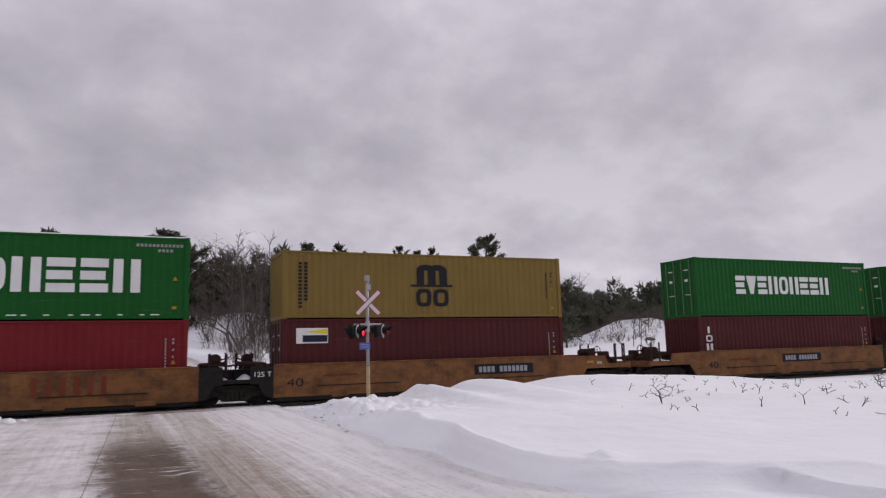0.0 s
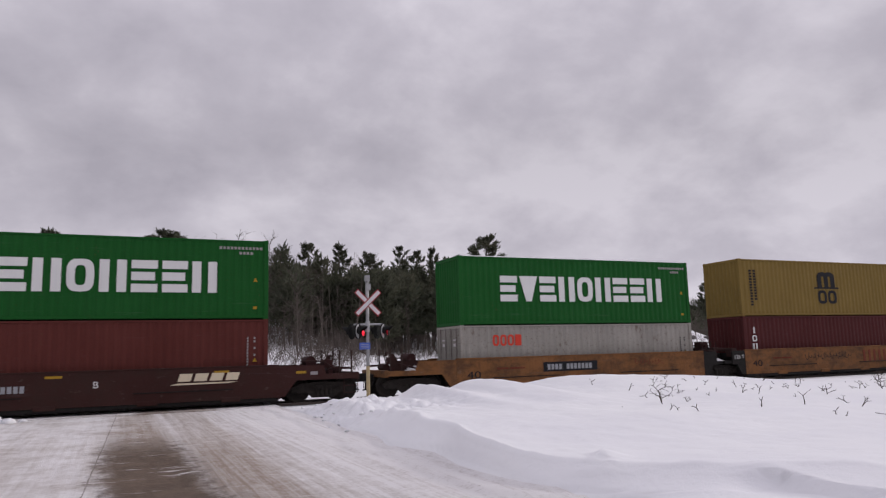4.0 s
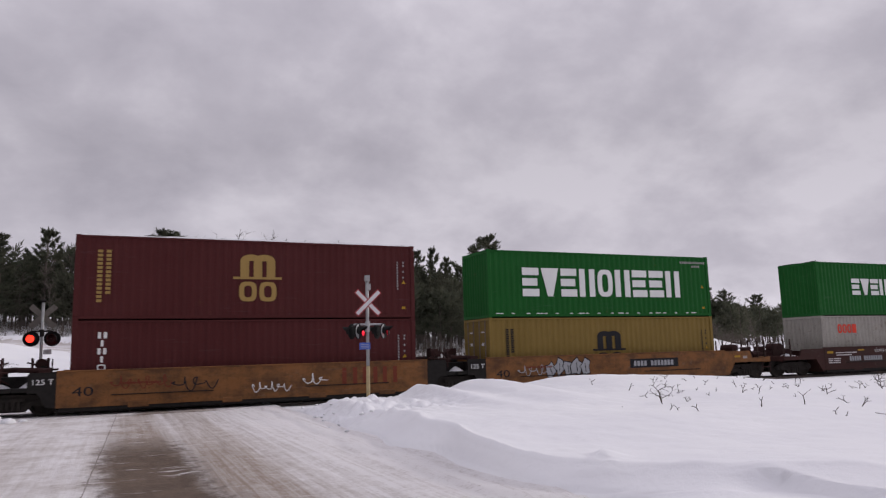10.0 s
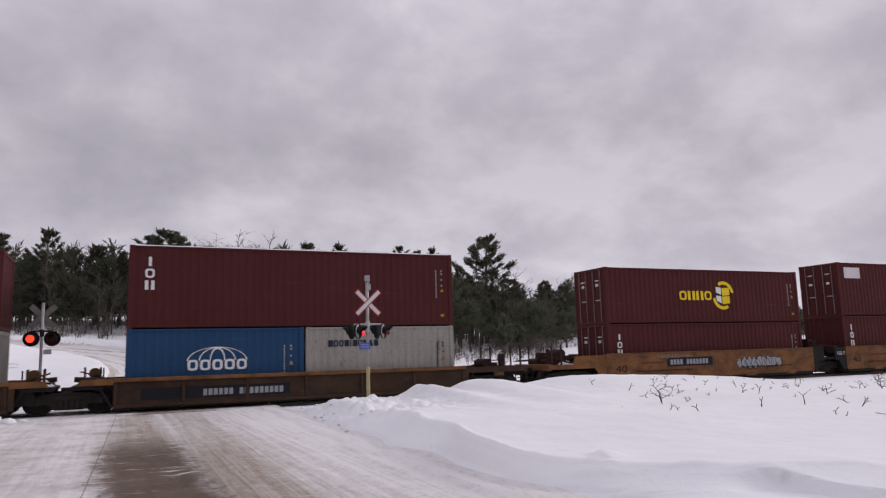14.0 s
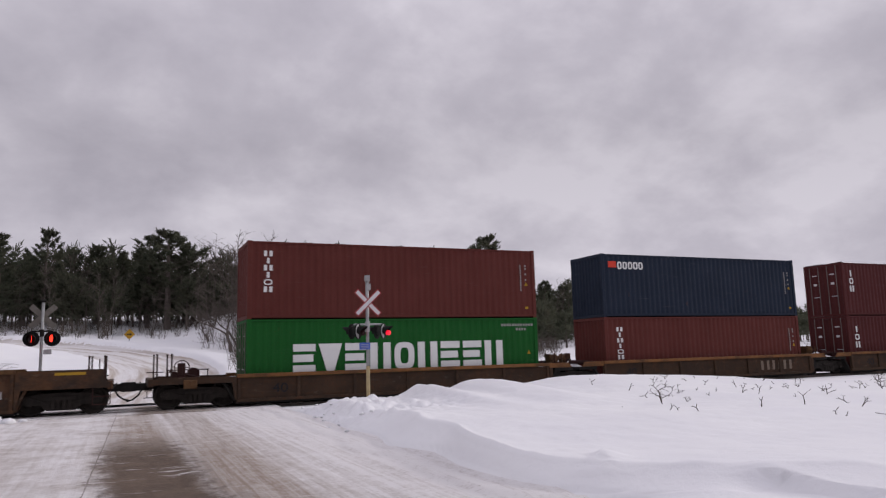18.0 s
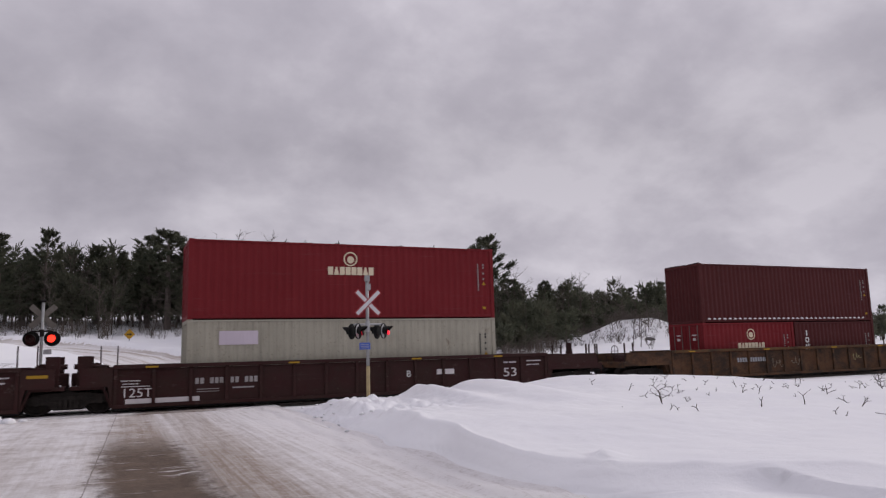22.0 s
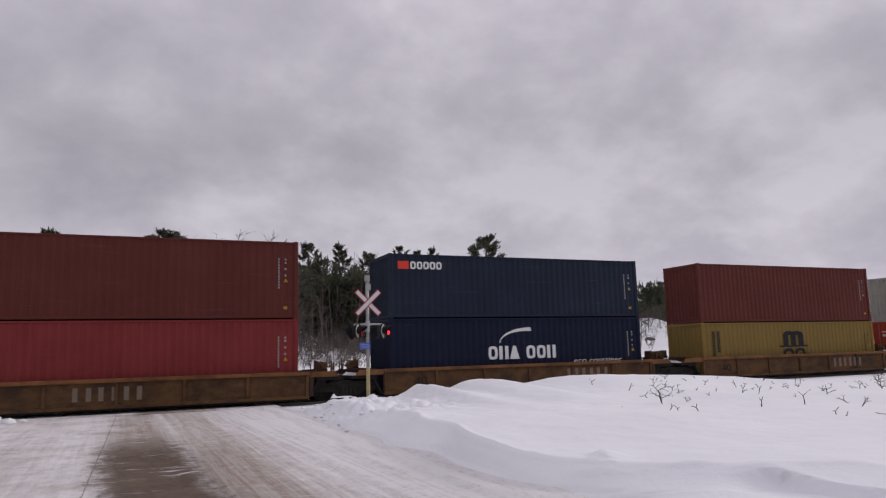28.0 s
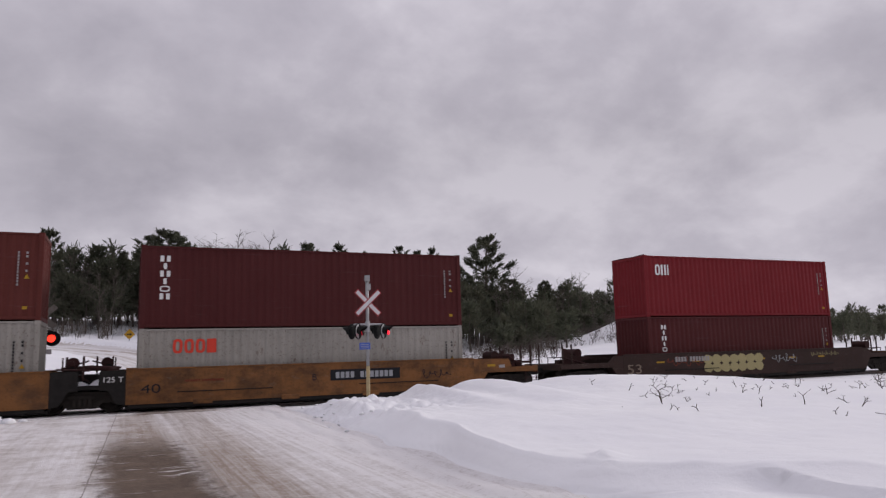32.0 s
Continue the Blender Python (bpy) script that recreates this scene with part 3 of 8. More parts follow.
# clods thrown up by the plough
def clod_mesh(seed):
    bm = bmesh.new()
    bmesh.ops.create_icosphere(bm, subdivisions=2, radius=1)
    for v in bm.verts:
        v.co *= 1 + 0.45 * noise.noise(v.co * 1.4 + Vector((seed * 5.1, 0, 0)))
        v.co.z *= 0.6
    return mesh_of("snow_clod", bm, SNOW, smooth=True)


CLODS = [clod_mesh(k) for k in range(4)]
rng = random.Random(21)
spots = [(-3.3, 24.9, 0.26), (-2.95, 24.7, 0.20), (-2.6, 24.95, 0.12), (-3.7, 24.6, 0.22), (-4.1, 25.0, 0.3)]
spots += [(road_edge(y) + rng.uniform(-0.1, 1.4), y, rng.uniform(0.02, 0.07)) for y in (rng.uniform(15.5, 23.5) for _ in range(26))]
for k, (x, y, size) in enumerate(spots):
    clod = new("snow_clod", CLODS[k % 4])
    clod.matrix_basis = pose(x, y, max(0.0, ground_height(x, y)) + size * 0.2, rz=k * 67) @ Matrix.Diagonal((size, size, size, 1))
    tagged(clod, "broken lump of ploughed snow beside the road", "snow", "snow clods")

# ---- track ----
bm = bmesh.new()
for y0, y1, z0, z1 in ((25.9, 30.9, -0.10, -0.16),):
    prof = ((25.7, -0.19), (26.6, -0.155), (29.4, -0.155), (30.7, -0.19))
    rows = [[bm.verts.new((x, y, z + 0.012 * rough(x, y, 1.7))) for y, z in prof] for x in [-420 + i * 1.5 for i in range(654)]]
    for a, b in zip(rows, rows[1:]):
        for k in range(3):
            bm.faces.new((a[k], b[k], b[k + 1], a[k + 1]))
track_bed = new("track_bed", mesh_of("track_bed", bm, BALLAST))
tagged(track_bed, "dark ballast dusted with snow under the rails", "track bed", kind="structure")
rail_shape = ((-0.07, -0.15), (0.07, -0.15), (0.07, -0.135), (0.012, -0.12), (0.012, -0.05), (0.036, -0.035), (0.036, -0.004), (0.028, 0.0), (-0.028, 0.0), (-0.036, -0.004), (-0.036, -0.035), (-0.012, -0.05), (-0.012, -0.12), (-0.07, -0.135))
for side in (-0.753, 0.753):
    bm = bmesh.new()
    a = [bm.verts.new((-420, y, z)) for y, z in rail_shape]
    b = [bm.verts.new((560, y, z)) for y, z in rail_shape]
    for i in range(len(a)):
        j = (i + 1) % len(a)
        bm.faces.new((a[i], a[j], b[j], b[i]))
    bm.faces.new(a[::-1])
    bm.faces.new(b)
    bmesh.ops.recalc_face_normals(bm, faces=bm.faces[:])
    rail = new("rail", mesh_of("rail", bm, STEEL))
    rail.location = (0, MID + side, 0)
    tagged(rail, "worn steel rail with a bright running surface", "rail", "rails of the track", "structure")
bm = bmesh.new()
for i in range(-60, 120):
    x = i * 0.55
    if not -4.2 < x < 5.4:
        box(bm, x - 0.11, x + 0.11, MID - 1.3, MID + 1.3, -0.2, -0.148)
ties = new("railway_ties", mesh_of("railway_ties", bm, TIMBER))
tagged(ties, "dark creosoted ties half hidden by snow", "railway tie", kind="stuff")
# planks between and beside the rails at the crossing, under packed snow
crossing = thing("crossing_deck", "timber crossing planks covered in packed snow", "crossing deck", (0.6, MID, 0), kind="structure")
for y0, y1 in ((-2.0, -1.45), (-1.42, -0.84), (-0.66, -0.23), (-0.2, 0.2), (0.23, 0.66), (0.84, 1.42), (1.45, 2.0)):
    part("plank", block(-4.6, 4.6, y0, y1, -0.12, -0.012, 0.012), ROAD, crossing)


# ---- shipping containers ----
HIGH, STD, FORTY, TWENTY, WIDE = 2.896, 2.591, 12.192, 6.058, 2.438
KEYED, WHEELS = [], []


def ridged(length, height, depth=0.028, pitch=0.278):
    """A corrugated steel panel in the xz plane; its crests lie on y = 0."""
    bm = bmesh.new()
    n = max(4, round(length / pitch))
    w = length / n
    line = []
    for i in range(n):
        for f, d in ((0.0, 0), (0.26, 0), (0.5, depth), (0.76, depth)):
            line.append((-length / 2 + (i + f) * w, d))
    line.append((length / 2, 0))
    lo = [bm.verts.new((x, y, 0)) for x, y in line]
    hi = [bm.verts.new((x, y, height)) for x, y in line]
    for i in range(len(line) - 1):
        bm.faces.new((lo[i], lo[i + 1], hi[i + 1], hi[i]))
    return bm


def container(at, length, height, colour, label, doors=False, codes="white", snow=False, dents=0):
    """A box of posts, rails, castings, corrugated walls, roof and doors; at is the middle of its base."""
    c = thing("shipping_container", label, "container", at, "containers on the train")
    key = (length, height, colour.name)
    hl, hw = length / 2, WIDE / 2

    def keep(name, build):
        return stored((name, *key), lambda: mesh_of(name, build(), colour))

    wall = keep("side_wall", lambda: ridged(length - 0.16, height - 0.24))
    part("side_wall", wall, None, c, at=(0, -hw + 0.016, 0.15))
    part("side_wall", wall, None, c, at=pose(0, hw - 0.016, 0.15, rz=180))
    part("roof", keep("roof", lambda: block(-hl + 0.05, hl - 0.05, -hw + 0.05, hw - 0.05, height - 0.05, height - 0.015)), None, c)
    part("base", keep("base", lambda: block(-hl + 0.05, hl - 0.05, -hw + 0.05, hw - 0.05, 0.03, 0.14)), None, c)
    post = keep("corner_post", lambda: block(-0.08, 0.08, -0.06, 0.06, 0.118, height - 0.118, 0.012))
    casting = keep("corner_casting", lambda: block(-0.089, 0.089, -0.081, 0.081, 0, 0.118, 0.01))
    top = keep("top_rail", lambda: block(-hl + 0.178, hl - 0.178, -0.03, 0.03, height - 0.085, height - 0.022))
    low = keep("bottom_rail", lambda: block(-hl + 0.178, hl - 0.178, -0.03, 0.03, 0.055, 0.15))
    for sy in (-1, 1):
        part("top_rail", top, None, c, at=(0, sy * (hw - 0.031), 0))
        part("bottom_rail", low, None, c, at=(0, sy * (hw - 0.031), 0))
        for sx in (-1, 1):
            part("corner_post", post, None, c, at=(sx * (hl - 0.081), sy * (hw - 0.062), 0))
            for z in (0, height - 0.118):
                part("corner_casting", casting, None, c, at=(sx * (hl - 0.09), sy * (hw - 0.082), z))
    end = keep("end_wall", lambda: ridged(WIDE - 0.26, height - 0.24, 0.045, 0.25))
    part("end_wall", end, None, c, at=pose(hl - 0.03, 0, 0.12, rz=90))
    for sx in (-1, 1):
        part("end_sill", keep("end_sill", lambda: block(-0.05, 0.05, -hw + 0.16, hw - 0.16, 0.01, 0.14)), None, c, at=(sx * (hl - 0.06), 0, 0))
        part("end_header", keep("end_header", lambda: block(-0.05, 0.05, -hw + 0.16, hw - 0.16, height - 0.13, height - 0.01)), None, c, at=(sx * (hl - 0.06), 0, 0))
    if doors:
        leaf = keep("door", lambda: ridged(WIDE / 2 - 0.15, height - 0.28, 0.03, 0.34))
        bar = stored(("lock_rod", height), lambda: mesh_of("lock_rod", rod(bmesh.new(), (0, 0, 0.1), (0, 0, height - 0.12), 0.02, n=6), LOCK))
        grip = stored("door_handle", lambda: mesh_of("door_handle", block(-0.02, 0.02, -0.17, 0.17, -0.02, 0.02), GALV))
        for sy in (-1, 1):
            d = part("door", leaf, None, c, at=pose(-hl + 0.03, sy * 0.545, 0.14, rz=-90))
            for k in (-0.27, 0.27):
                part("lock_rod", bar, None, d, at=(k, -0.03, -0.12))
            part("door_handle", grip, None, d, at=pose(0.1, -0.05, 0.95, rz=90))
            part("hinge_label", stored("hinge_label", lambda: mesh_of("hinge_label", block(-0.10, 0.10, -0.008, 0, 0, 0.12), MARK["paper"])), None, d, at=(0.0, 0, 1.6))
            part("hinge_label", stored("hinge_label_small", lambda: mesh_of("hinge_label", block(-0.16, 0.12, -0.008, 0, 0, 0.05), MARK["paper"])), None, d, at=(0.02, 0, height - 0.75))
    else:
        part("end_wall", end, None, c, at=pose(-hl + 0.03, 0, 0.12, rz=-90))
    if snow:
        me = stored(("snow_cover", length, height), lambda: snow_top(length, height))
        part("snow_cover", me, None, c, "thin crust of snow on the roof")
    if codes:
        tally(c, hl, height, MARK[codes], colour == GREEN and length > 7)
    KEYED.append(c)
    return c


def snow_top(length, height):
    bm = bmesh.new()
    nx, ny = round(length * 2), 7
    rows = []
    for i in range(nx + 1):
        x = -length / 2 + 0.06 + (length - 0.12) * i / nx
        row = []
        for j in range(ny + 1):
            y = -1.205 + 2.41 * max(0, min(ny - 2, j - 1)) / (ny - 2)
            skirt = j in (0, ny)
            row.append(bm.verts.new((x, y, height - 0.03 if skirt else height + max(0.004, 0.022 + 0.05 * rough(x, y, 0.9)))))
        rows.append(row)
    for a, b in zip(rows, rows[1:]):
        for j in range(ny):
            bm.faces.new((a[j], b[j], b[j + 1], a[j + 1]))
    return mesh_of("snow_cover", bm, SNOW, smooth=True)


def snow_beads(c, count, size=1.0):
    """Lumps of snow packed in the hollows of the wall above the bottom rail."""
    bm = bmesh.new()
    bmesh.ops.create_icosphere(bm, subdivisions=1, radius=0.11)
    for v in bm.verts:
        v.co.z *= 0.62 if v.co.z > 0 else 0.3
        v.co.y *= 0.35
        v.co.z *= size
    me = mesh_of("snow_lump", bm, SNOW, smooth=True)
    for k in range(count):
        part("snow_lump", me, None, c, at=(-c["half"] + 0.45 + (k + (0.6 * math.sin(k * 5.0) if size < 1 else 0)) * (2 * c["half"] - 0.9) / count, -WIDE / 2 + 0.02, 0.165))


def rect(u0, v0, u1, v1):
    return ((u0, v0), (u1, v0), (u1, v1), (u0, v1))


def tally(c, hl, height, material, level=False):
    """The small rows of numbers and the warning labels that every box carries near its end, as plain bars."""
    def build(dots):
        bm = bmesh.new()
        for x, z, w, h in dots:
            slab(bm, rect(x, z, x + w, z + h), -WIDE / 2 + 0.004, -WIDE / 2 + 0.01)
        return bm
    right = hl - 0.75
    if "green" in material.name or level:
        bars = [(right - 1.0 + 0.13 * k, height - 0.36, 0.085, 0.10) for k in range(12)] + [(right - 0.3 + 0.13 * k, height - 0.54, 0.085, 0.10) for k in range(4)]
    else:
        bars = [(right, height - 0.72 - 0.105 * k, 0.05, 0.075) for k in range(11)]
        bars += [(right + 0.24, height - 0.72 - 0.12 * k, 0.06, 0.075) for k in (0, 1, 3, 5)]
    material = MARK["stencil"] if material == WHITE else material
    me = stored(("stencil", hl, height, material.name, level), lambda: mesh_of("stencil", build(bars), material))
    part("stencil", me, None, c)["kind"] = "stuff"
    tri = stored(("warning_label", hl, height), lambda: mesh_of("warning_label", slab(slab(bmesh.new(), ((right + 0.2, height * 0.47), (right + 0.36, height * 0.47), (right + 0.28, height * 0.47 + 0.15)), -WIDE / 2 + 0.004, -WIDE / 2 + 0.01), rect(right + 0.2, 0.36, right + 0.34, 0.46), -WIDE / 2 + 0.004, -WIDE / 2 + 0.01), MARK["oldyellow"]))
    part("warning_label", tri, None, c)["kind"] = "stuff"


def letter_form(w, h, style):
    """A plain solid shape in one letter's place: b a block, v and a wedges, i a narrow bar, o a rounded ring."""
    k = 0.06 * w
    if style == "v":
        return ((w * 0.34, 0), (w * 0.66, 0), (w * 1.04, h), (-w * 0.04, h))
    if style == "a":
        return ((-w * 0.04, 0), (w * 1.04, 0), (w * 0.64, h), (w * 0.36, h))
    if style == "i":
        return ((w * 0.34, 0), (w * 0.66, 0), (w * 0.66, h), (w * 0.34, h))
    return ((k, 0), (w - k, 0), (w, k), (w, h - k), (w - k, h), (k, h), (0, h - k), (0, k))


def letter_mesh(w, h, style, ink):
    def build():
        if style != "o":
            return mesh_of("letter_block", slab(bmesh.new(), letter_form(w, h, style), 0, 0.006), MARK[ink])
        bm = bmesh.new()
        thick = min(w * 0.30, h * 0.24)
        rim = [(w / 2 + w / 2 * math.copysign(abs(math.cos(a)) ** 0.62, math.cos(a)), h / 2 + h / 2 * math.copysign(abs(math.sin(a)) ** 0.62, math.sin(a))) for a in (2 * math.pi * i / 20 for i in range(20))]
        hole = [(w / 2 + (x - w / 2) * (1 - 2 * thick / w), h / 2 + (z - h / 2) * (1 - 2 * thick * 0.85 / h)) for x, z in rim]
        outer, inner = ([bm.verts.new((x, 0, z)) for x, z in line] for line in (rim, hole))
        for i in range(20):
            j = (i + 1) % 20
            bm.faces.new((outer[i], outer[j], inner[j], inner[i]))
        return mesh_of("letter_block", bm, MARK[ink])
    return stored(("letter", round(w, 3), round(h, 3), style, ink), build)


def sign_bars(w, h, style):
    """Bars (x, z, width, height) in one letter's place: e three level bars, n two uprights."""
    if style == "e":
        return ((0, 0, w, h * 0.26), (0, h * 0.37, w * 0.9, h * 0.26), (0, h * 0.74, w, h * 0.26))
    return ((0, 0, w * 0.36, h), (w * 0.64, 0, w * 0.36, h))


def word(c, u0, v0, u1, v1, shapes, ink, gap=0.15):
    """Painted lettering as a row of plain shapes, one for each sign in shapes; a blank leaves a space."""
    hl, h = c["half"], v1 - v0
    size = {"i": 0.5, " ": 0.55}
    unit = (u1 - u0) / sum(size.get(f, 1.0) for f in shapes)
    at = u0 - hl
    for f in shapes:
        step = unit * size.get(f, 1.0)
        w = step * (1 - gap)
        x = at + step * gap / 2
        if f in "en":
            for bx, bz, bw, bh in sign_bars(w, h, f):
                me = stored(("letter_bar", round(bw, 3), round(bh, 3), ink), lambda: mesh_of("letter_bar", slab(bmesh.new(), rect(0, 0, bw, bh), 0, 0.006), MARK[ink]))
                part("letter_bar", me, None, c, at=(x + bx, -WIDE / 2 + 0.004, v0 + bz))
        elif f != " ":
            wide = w * (1.6 if f == "i" else 1)
            part("letter_block", letter_mesh(wide, h, f, ink), None, c, at=(x - (wide - w) / 2, -WIDE / 2 + 0.004, v0))
        at += step


def script(c, u0, v0, u1, v1, ink):
    """A flowing hand-painted line, one tall loop and then low waves."""
    hl, h = c["half"], v1 - v0
    pts = []
    for i in range(121):
        f = i / 120
        tall = 1.0 if f < 0.16 else 0.45 + 0.12 * math.sin(f * 23)
        a = 2 * math.pi * 8.5 * f
        pts.append((u0 - hl + (u1 - u0) * f + h * 0.16 * math.cos(a), v0 + h * tall * (0.5 + 0.5 * math.sin(a))))
    bm, edge = bmesh.new(), []
    for k, (x, z) in enumerate(pts):
        (x0, z0), (x1, z1) = pts[max(0, k - 1)], pts[min(120, k + 1)]
        d = math.hypot(x1 - x0, z1 - z0) or 1.0
        nx, nz = -(z1 - z0) / d * h * 0.045, (x1 - x0) / d * h * 0.045
        y = -WIDE / 2 + 0.004 - 0.00003 * k
        edge.append((bm.verts.new((x - nx, y, z - nz)), bm.verts.new((x + nx, y, z + nz))))
    for p, q in zip(edge, edge[1:]):
        bm.faces.new((p[0], q[0], q[1], p[1]))
    part("painted_script", bm, MARK[ink], c)


def stack(c, u0, v0, u1, v1, shapes, ink):
    """Lettering that runs down the wall, top sign first."""
    hl = c["half"]
    step = (v1 - v0) / len(shapes)
    w = (u1 - u0) * 0.85
    for k, f in enumerate(reversed(shapes)):
        if f in "en":
            for bx, bz, bw, bh in sign_bars(w, step * 0.78, f):
                me = stored(("letter_bar", round(bw, 3), round(bh, 3), ink), lambda: mesh_of("letter_bar", slab(bmesh.new(), rect(0, 0, bw, bh), 0, 0.006), MARK[ink]))
                part("letter_bar", me, None, c, at=(u0 - hl + bx, -WIDE / 2 + 0.004, v0 + k * step + bz))
        else:
            part("letter_block", letter_mesh(w, step * 0.78, f, ink), None, c, at=(u0 - hl, -WIDE / 2 + 0.004, v0 + k * step))


def code(c, u0, v0, u1, v1, cols, ink):
    """Columns of small stacked marks."""
    hl = c["half"]
    for k, n in ((0, 13), (1, 11)):
        w = (u1 - u0) * 0.36
        x = u0 - hl + k * (u1 - u0) * 0.6
        bm = bmesh.new()
        for i in range(n):
            z = v1 - (i + 1) * (v1 - v0) / 13
            slab(bm, rect(x, z, x + w, z + (v1 - v0) / 13 * 0.68), -WIDE / 2 + 0.004, -WIDE / 2 + 0.01)
        part("stencil", bm, MARK[ink], c)["kind"] = "stuff"


def em(c, u0, v0, u1, v1, ink):
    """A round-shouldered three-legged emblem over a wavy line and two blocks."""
    hl = c["half"]
    w, h, x = u1 - u0, v1 - v0, u0 - hl
    base = v0 + h * 0.50
    a, b = x + w * 0.14, x + w * 0.86
    leg = (b - a) * 0.245
    gap = ((b - a) - 3 * leg) / 2
    crown = v1 - h * 0.14
    y0, y1 = -WIDE / 2 + 0.004, -WIDE / 2 + 0.01
    for k in range(3):
        part("emblem", slab(bmesh.new(), rect(a + k * (leg + gap), base, a + k * (leg + gap) + leg, crown), y0, y1), MARK[ink], c)
    for k in range(2):
        lo = a + k * (leg + gap)
        hi = lo + 2 * leg + gap
        n = 10
        pts = [((lo + hi) / 2 + (hi - lo) / 2 * math.cos(math.pi * i / n), crown + (v1 - crown) * math.sin(math.pi * i / n)) for i in range(n + 1)]
        part("emblem", slab(bmesh.new(), pts, y0 - 0.001 * k, y1), MARK[ink], c)
    part("emblem", slab(bmesh.new(), rect(x, base - h * 0.03, x + w, base + h * 0.02), y0 - 0.001, y1), MARK[ink], c)
    for k in (0.12, 0.53):
        part("letter_block", letter_mesh(w * 0.36, h * 0.42, "o", ink), None, c, at=(x + w * k, y0, v0))


def arc(c, u0, v0, u1, v1, way, ink):
    """A tapering swoosh."""
    hl = c["half"]
    n = 10
    w, h = u1 - u0, v1 - v0
    out, inn = [], []
    for i in range(n + 1):
        f = i / n
        a = math.pi * 0.5 * f
        x, z = w * (1 - math.cos(a)), h * math.sin(a)
        thick = 0.02 + 0.22 * h * math.sin(math.pi * min(1, f * 0.55 + 0.45) * 0.5) * f
        out.append((x, z))
        inn.append((x + 0.02, z - thick))
    pts = inn + out[::-1]
    if way > 0:
        pts = [(u0 - hl + x, v0 + z) for x, z in pts]
    else:
        pts = [(u1 - hl - x, v1 - z) for x, z in pts]
    bm = slab(bmesh.new(), pts, -WIDE / 2 + 0.004, -WIDE / 2 + 0.01)
    bmesh.ops.triangulate(bm, faces=[f for f in bm.faces if len(f.verts) > 4])
    part("emblem", bm, MARK[ink], c)


def plate(c, u0, v0, u1, v1, ink):
    hl = c["half"]
    if ink == "label":
        part("label_plate", slab(bmesh.new(), rect(u0 - hl, v0, u1 - hl, v1), -WIDE / 2 + 0.005, -WIDE / 2 + 0.01), MARK["white"], c)
        w = u1 - u0
        part("label_band", slab(bmesh.new(), rect(u0 - hl + w * 0.2, v0 + 0.05, u1 - hl - 0.03, v0 + 0.3), -WIDE / 2 + 0.001, -WIDE / 2 + 0.004), MARK["navy"], c)
        part("label_band", slab(bmesh.new(), ((u0 - hl + w * 0.25, v0 + 0.42), (u1 - hl - 0.03, v0 + 0.34), (u1 - hl - 0.03, v1 - 0.03)), -WIDE / 2 + 0.001, -WIDE / 2 + 0.004), MARK["yellow"], c)
    elif ink == "small":
        part("label_plate", slab(bmesh.new(), rect(u0 - hl, v0, u1 - hl, v1), -WIDE / 2 + 0.005, -WIDE / 2 + 0.01), MARK["black"], c)
        part("label_band", slab(bmesh.new(), ((u0 - hl + 0.06, v0 + 0.08), (u1 - hl - 0.05, v0 + 0.2), (u1 - hl - 0.05, v1 - 0.06)), -WIDE / 2 + 0.001, -WIDE / 2 + 0.004), MARK["yellow"], c)
    elif ink == "ship":
        part("emblem", slab(bmesh.new(), ((u0 - hl, v1 - 0.28), (u0 - hl + 0.25, v1 - 0.42), (u1 - hl, v1 - 0.30), (u1 - hl, v1 - 0.08), (u0 - hl + 0.3, v1 - 0.12)), -WIDE / 2 + 0.004, -WIDE / 2 + 0.01), MARK["red"], c)
        part("emblem", slab(bmesh.new(), rect(u0 - hl + 0.15, v0, u1 - hl, v1 - 0.46), -WIDE / 2 + 0.004, -WIDE / 2 + 0.01), MARK["silver"], c)
    else:
        part("label_plate", slab(bmesh.new(), rect(u0 - hl, v0, u1 - hl, v1), -WIDE / 2 + 0.005, -WIDE / 2 + 0.01), MARK[ink], c)


def flag(c, u0, v0, u1, v1, ink):
    """A flying pennant of two curved halves round a dark red field."""
    hl = c["half"]
    w, h, x = u1 - u0, v1 - v0, u0 - hl
    part("emblem", slab(bmesh.new(), ((x + w * 0.2, v0 + h * 0.05), (x + w * 0.95, v0 + h * 0.05), (x + w * 0.75, v0 + h * 0.55), (x + w * 0.02, v1 - h * 0.05)), -WIDE / 2 + 0.006, -WIDE / 2 + 0.01), MARK["oldred"], c)
    part("emblem", slab(bmesh.new(), ((x, v1), (x + w * 0.18, v1 - h * 0.32), (x + w * 0.42, v1 - h * 0.40), (x + w * 0.72, v1 - h * 0.30), (x + w * 0.5, v1 - h * 0.15), (x + w * 0.25, v1 - h * 0.05)), -WIDE / 2 + 0.002, -WIDE / 2 + 0.006), MARK[ink], c)
    part("emblem", slab(bmesh.new(), ((x + w * 0.18, v0 + h * 0.03), (x + w * 0.35, v0 + h * 0.14), (x + w * 0.65, v0 + h * 0.1), (x + w, v0), (x + w * 0.78, v0 + h * 0.25), (x + w * 0.5, v0 + h * 0.4), (x + w * 0.3, v0 + h * 0.3)), -WIDE / 2 + 0.002, -WIDE / 2 + 0.006), MARK[ink], c)


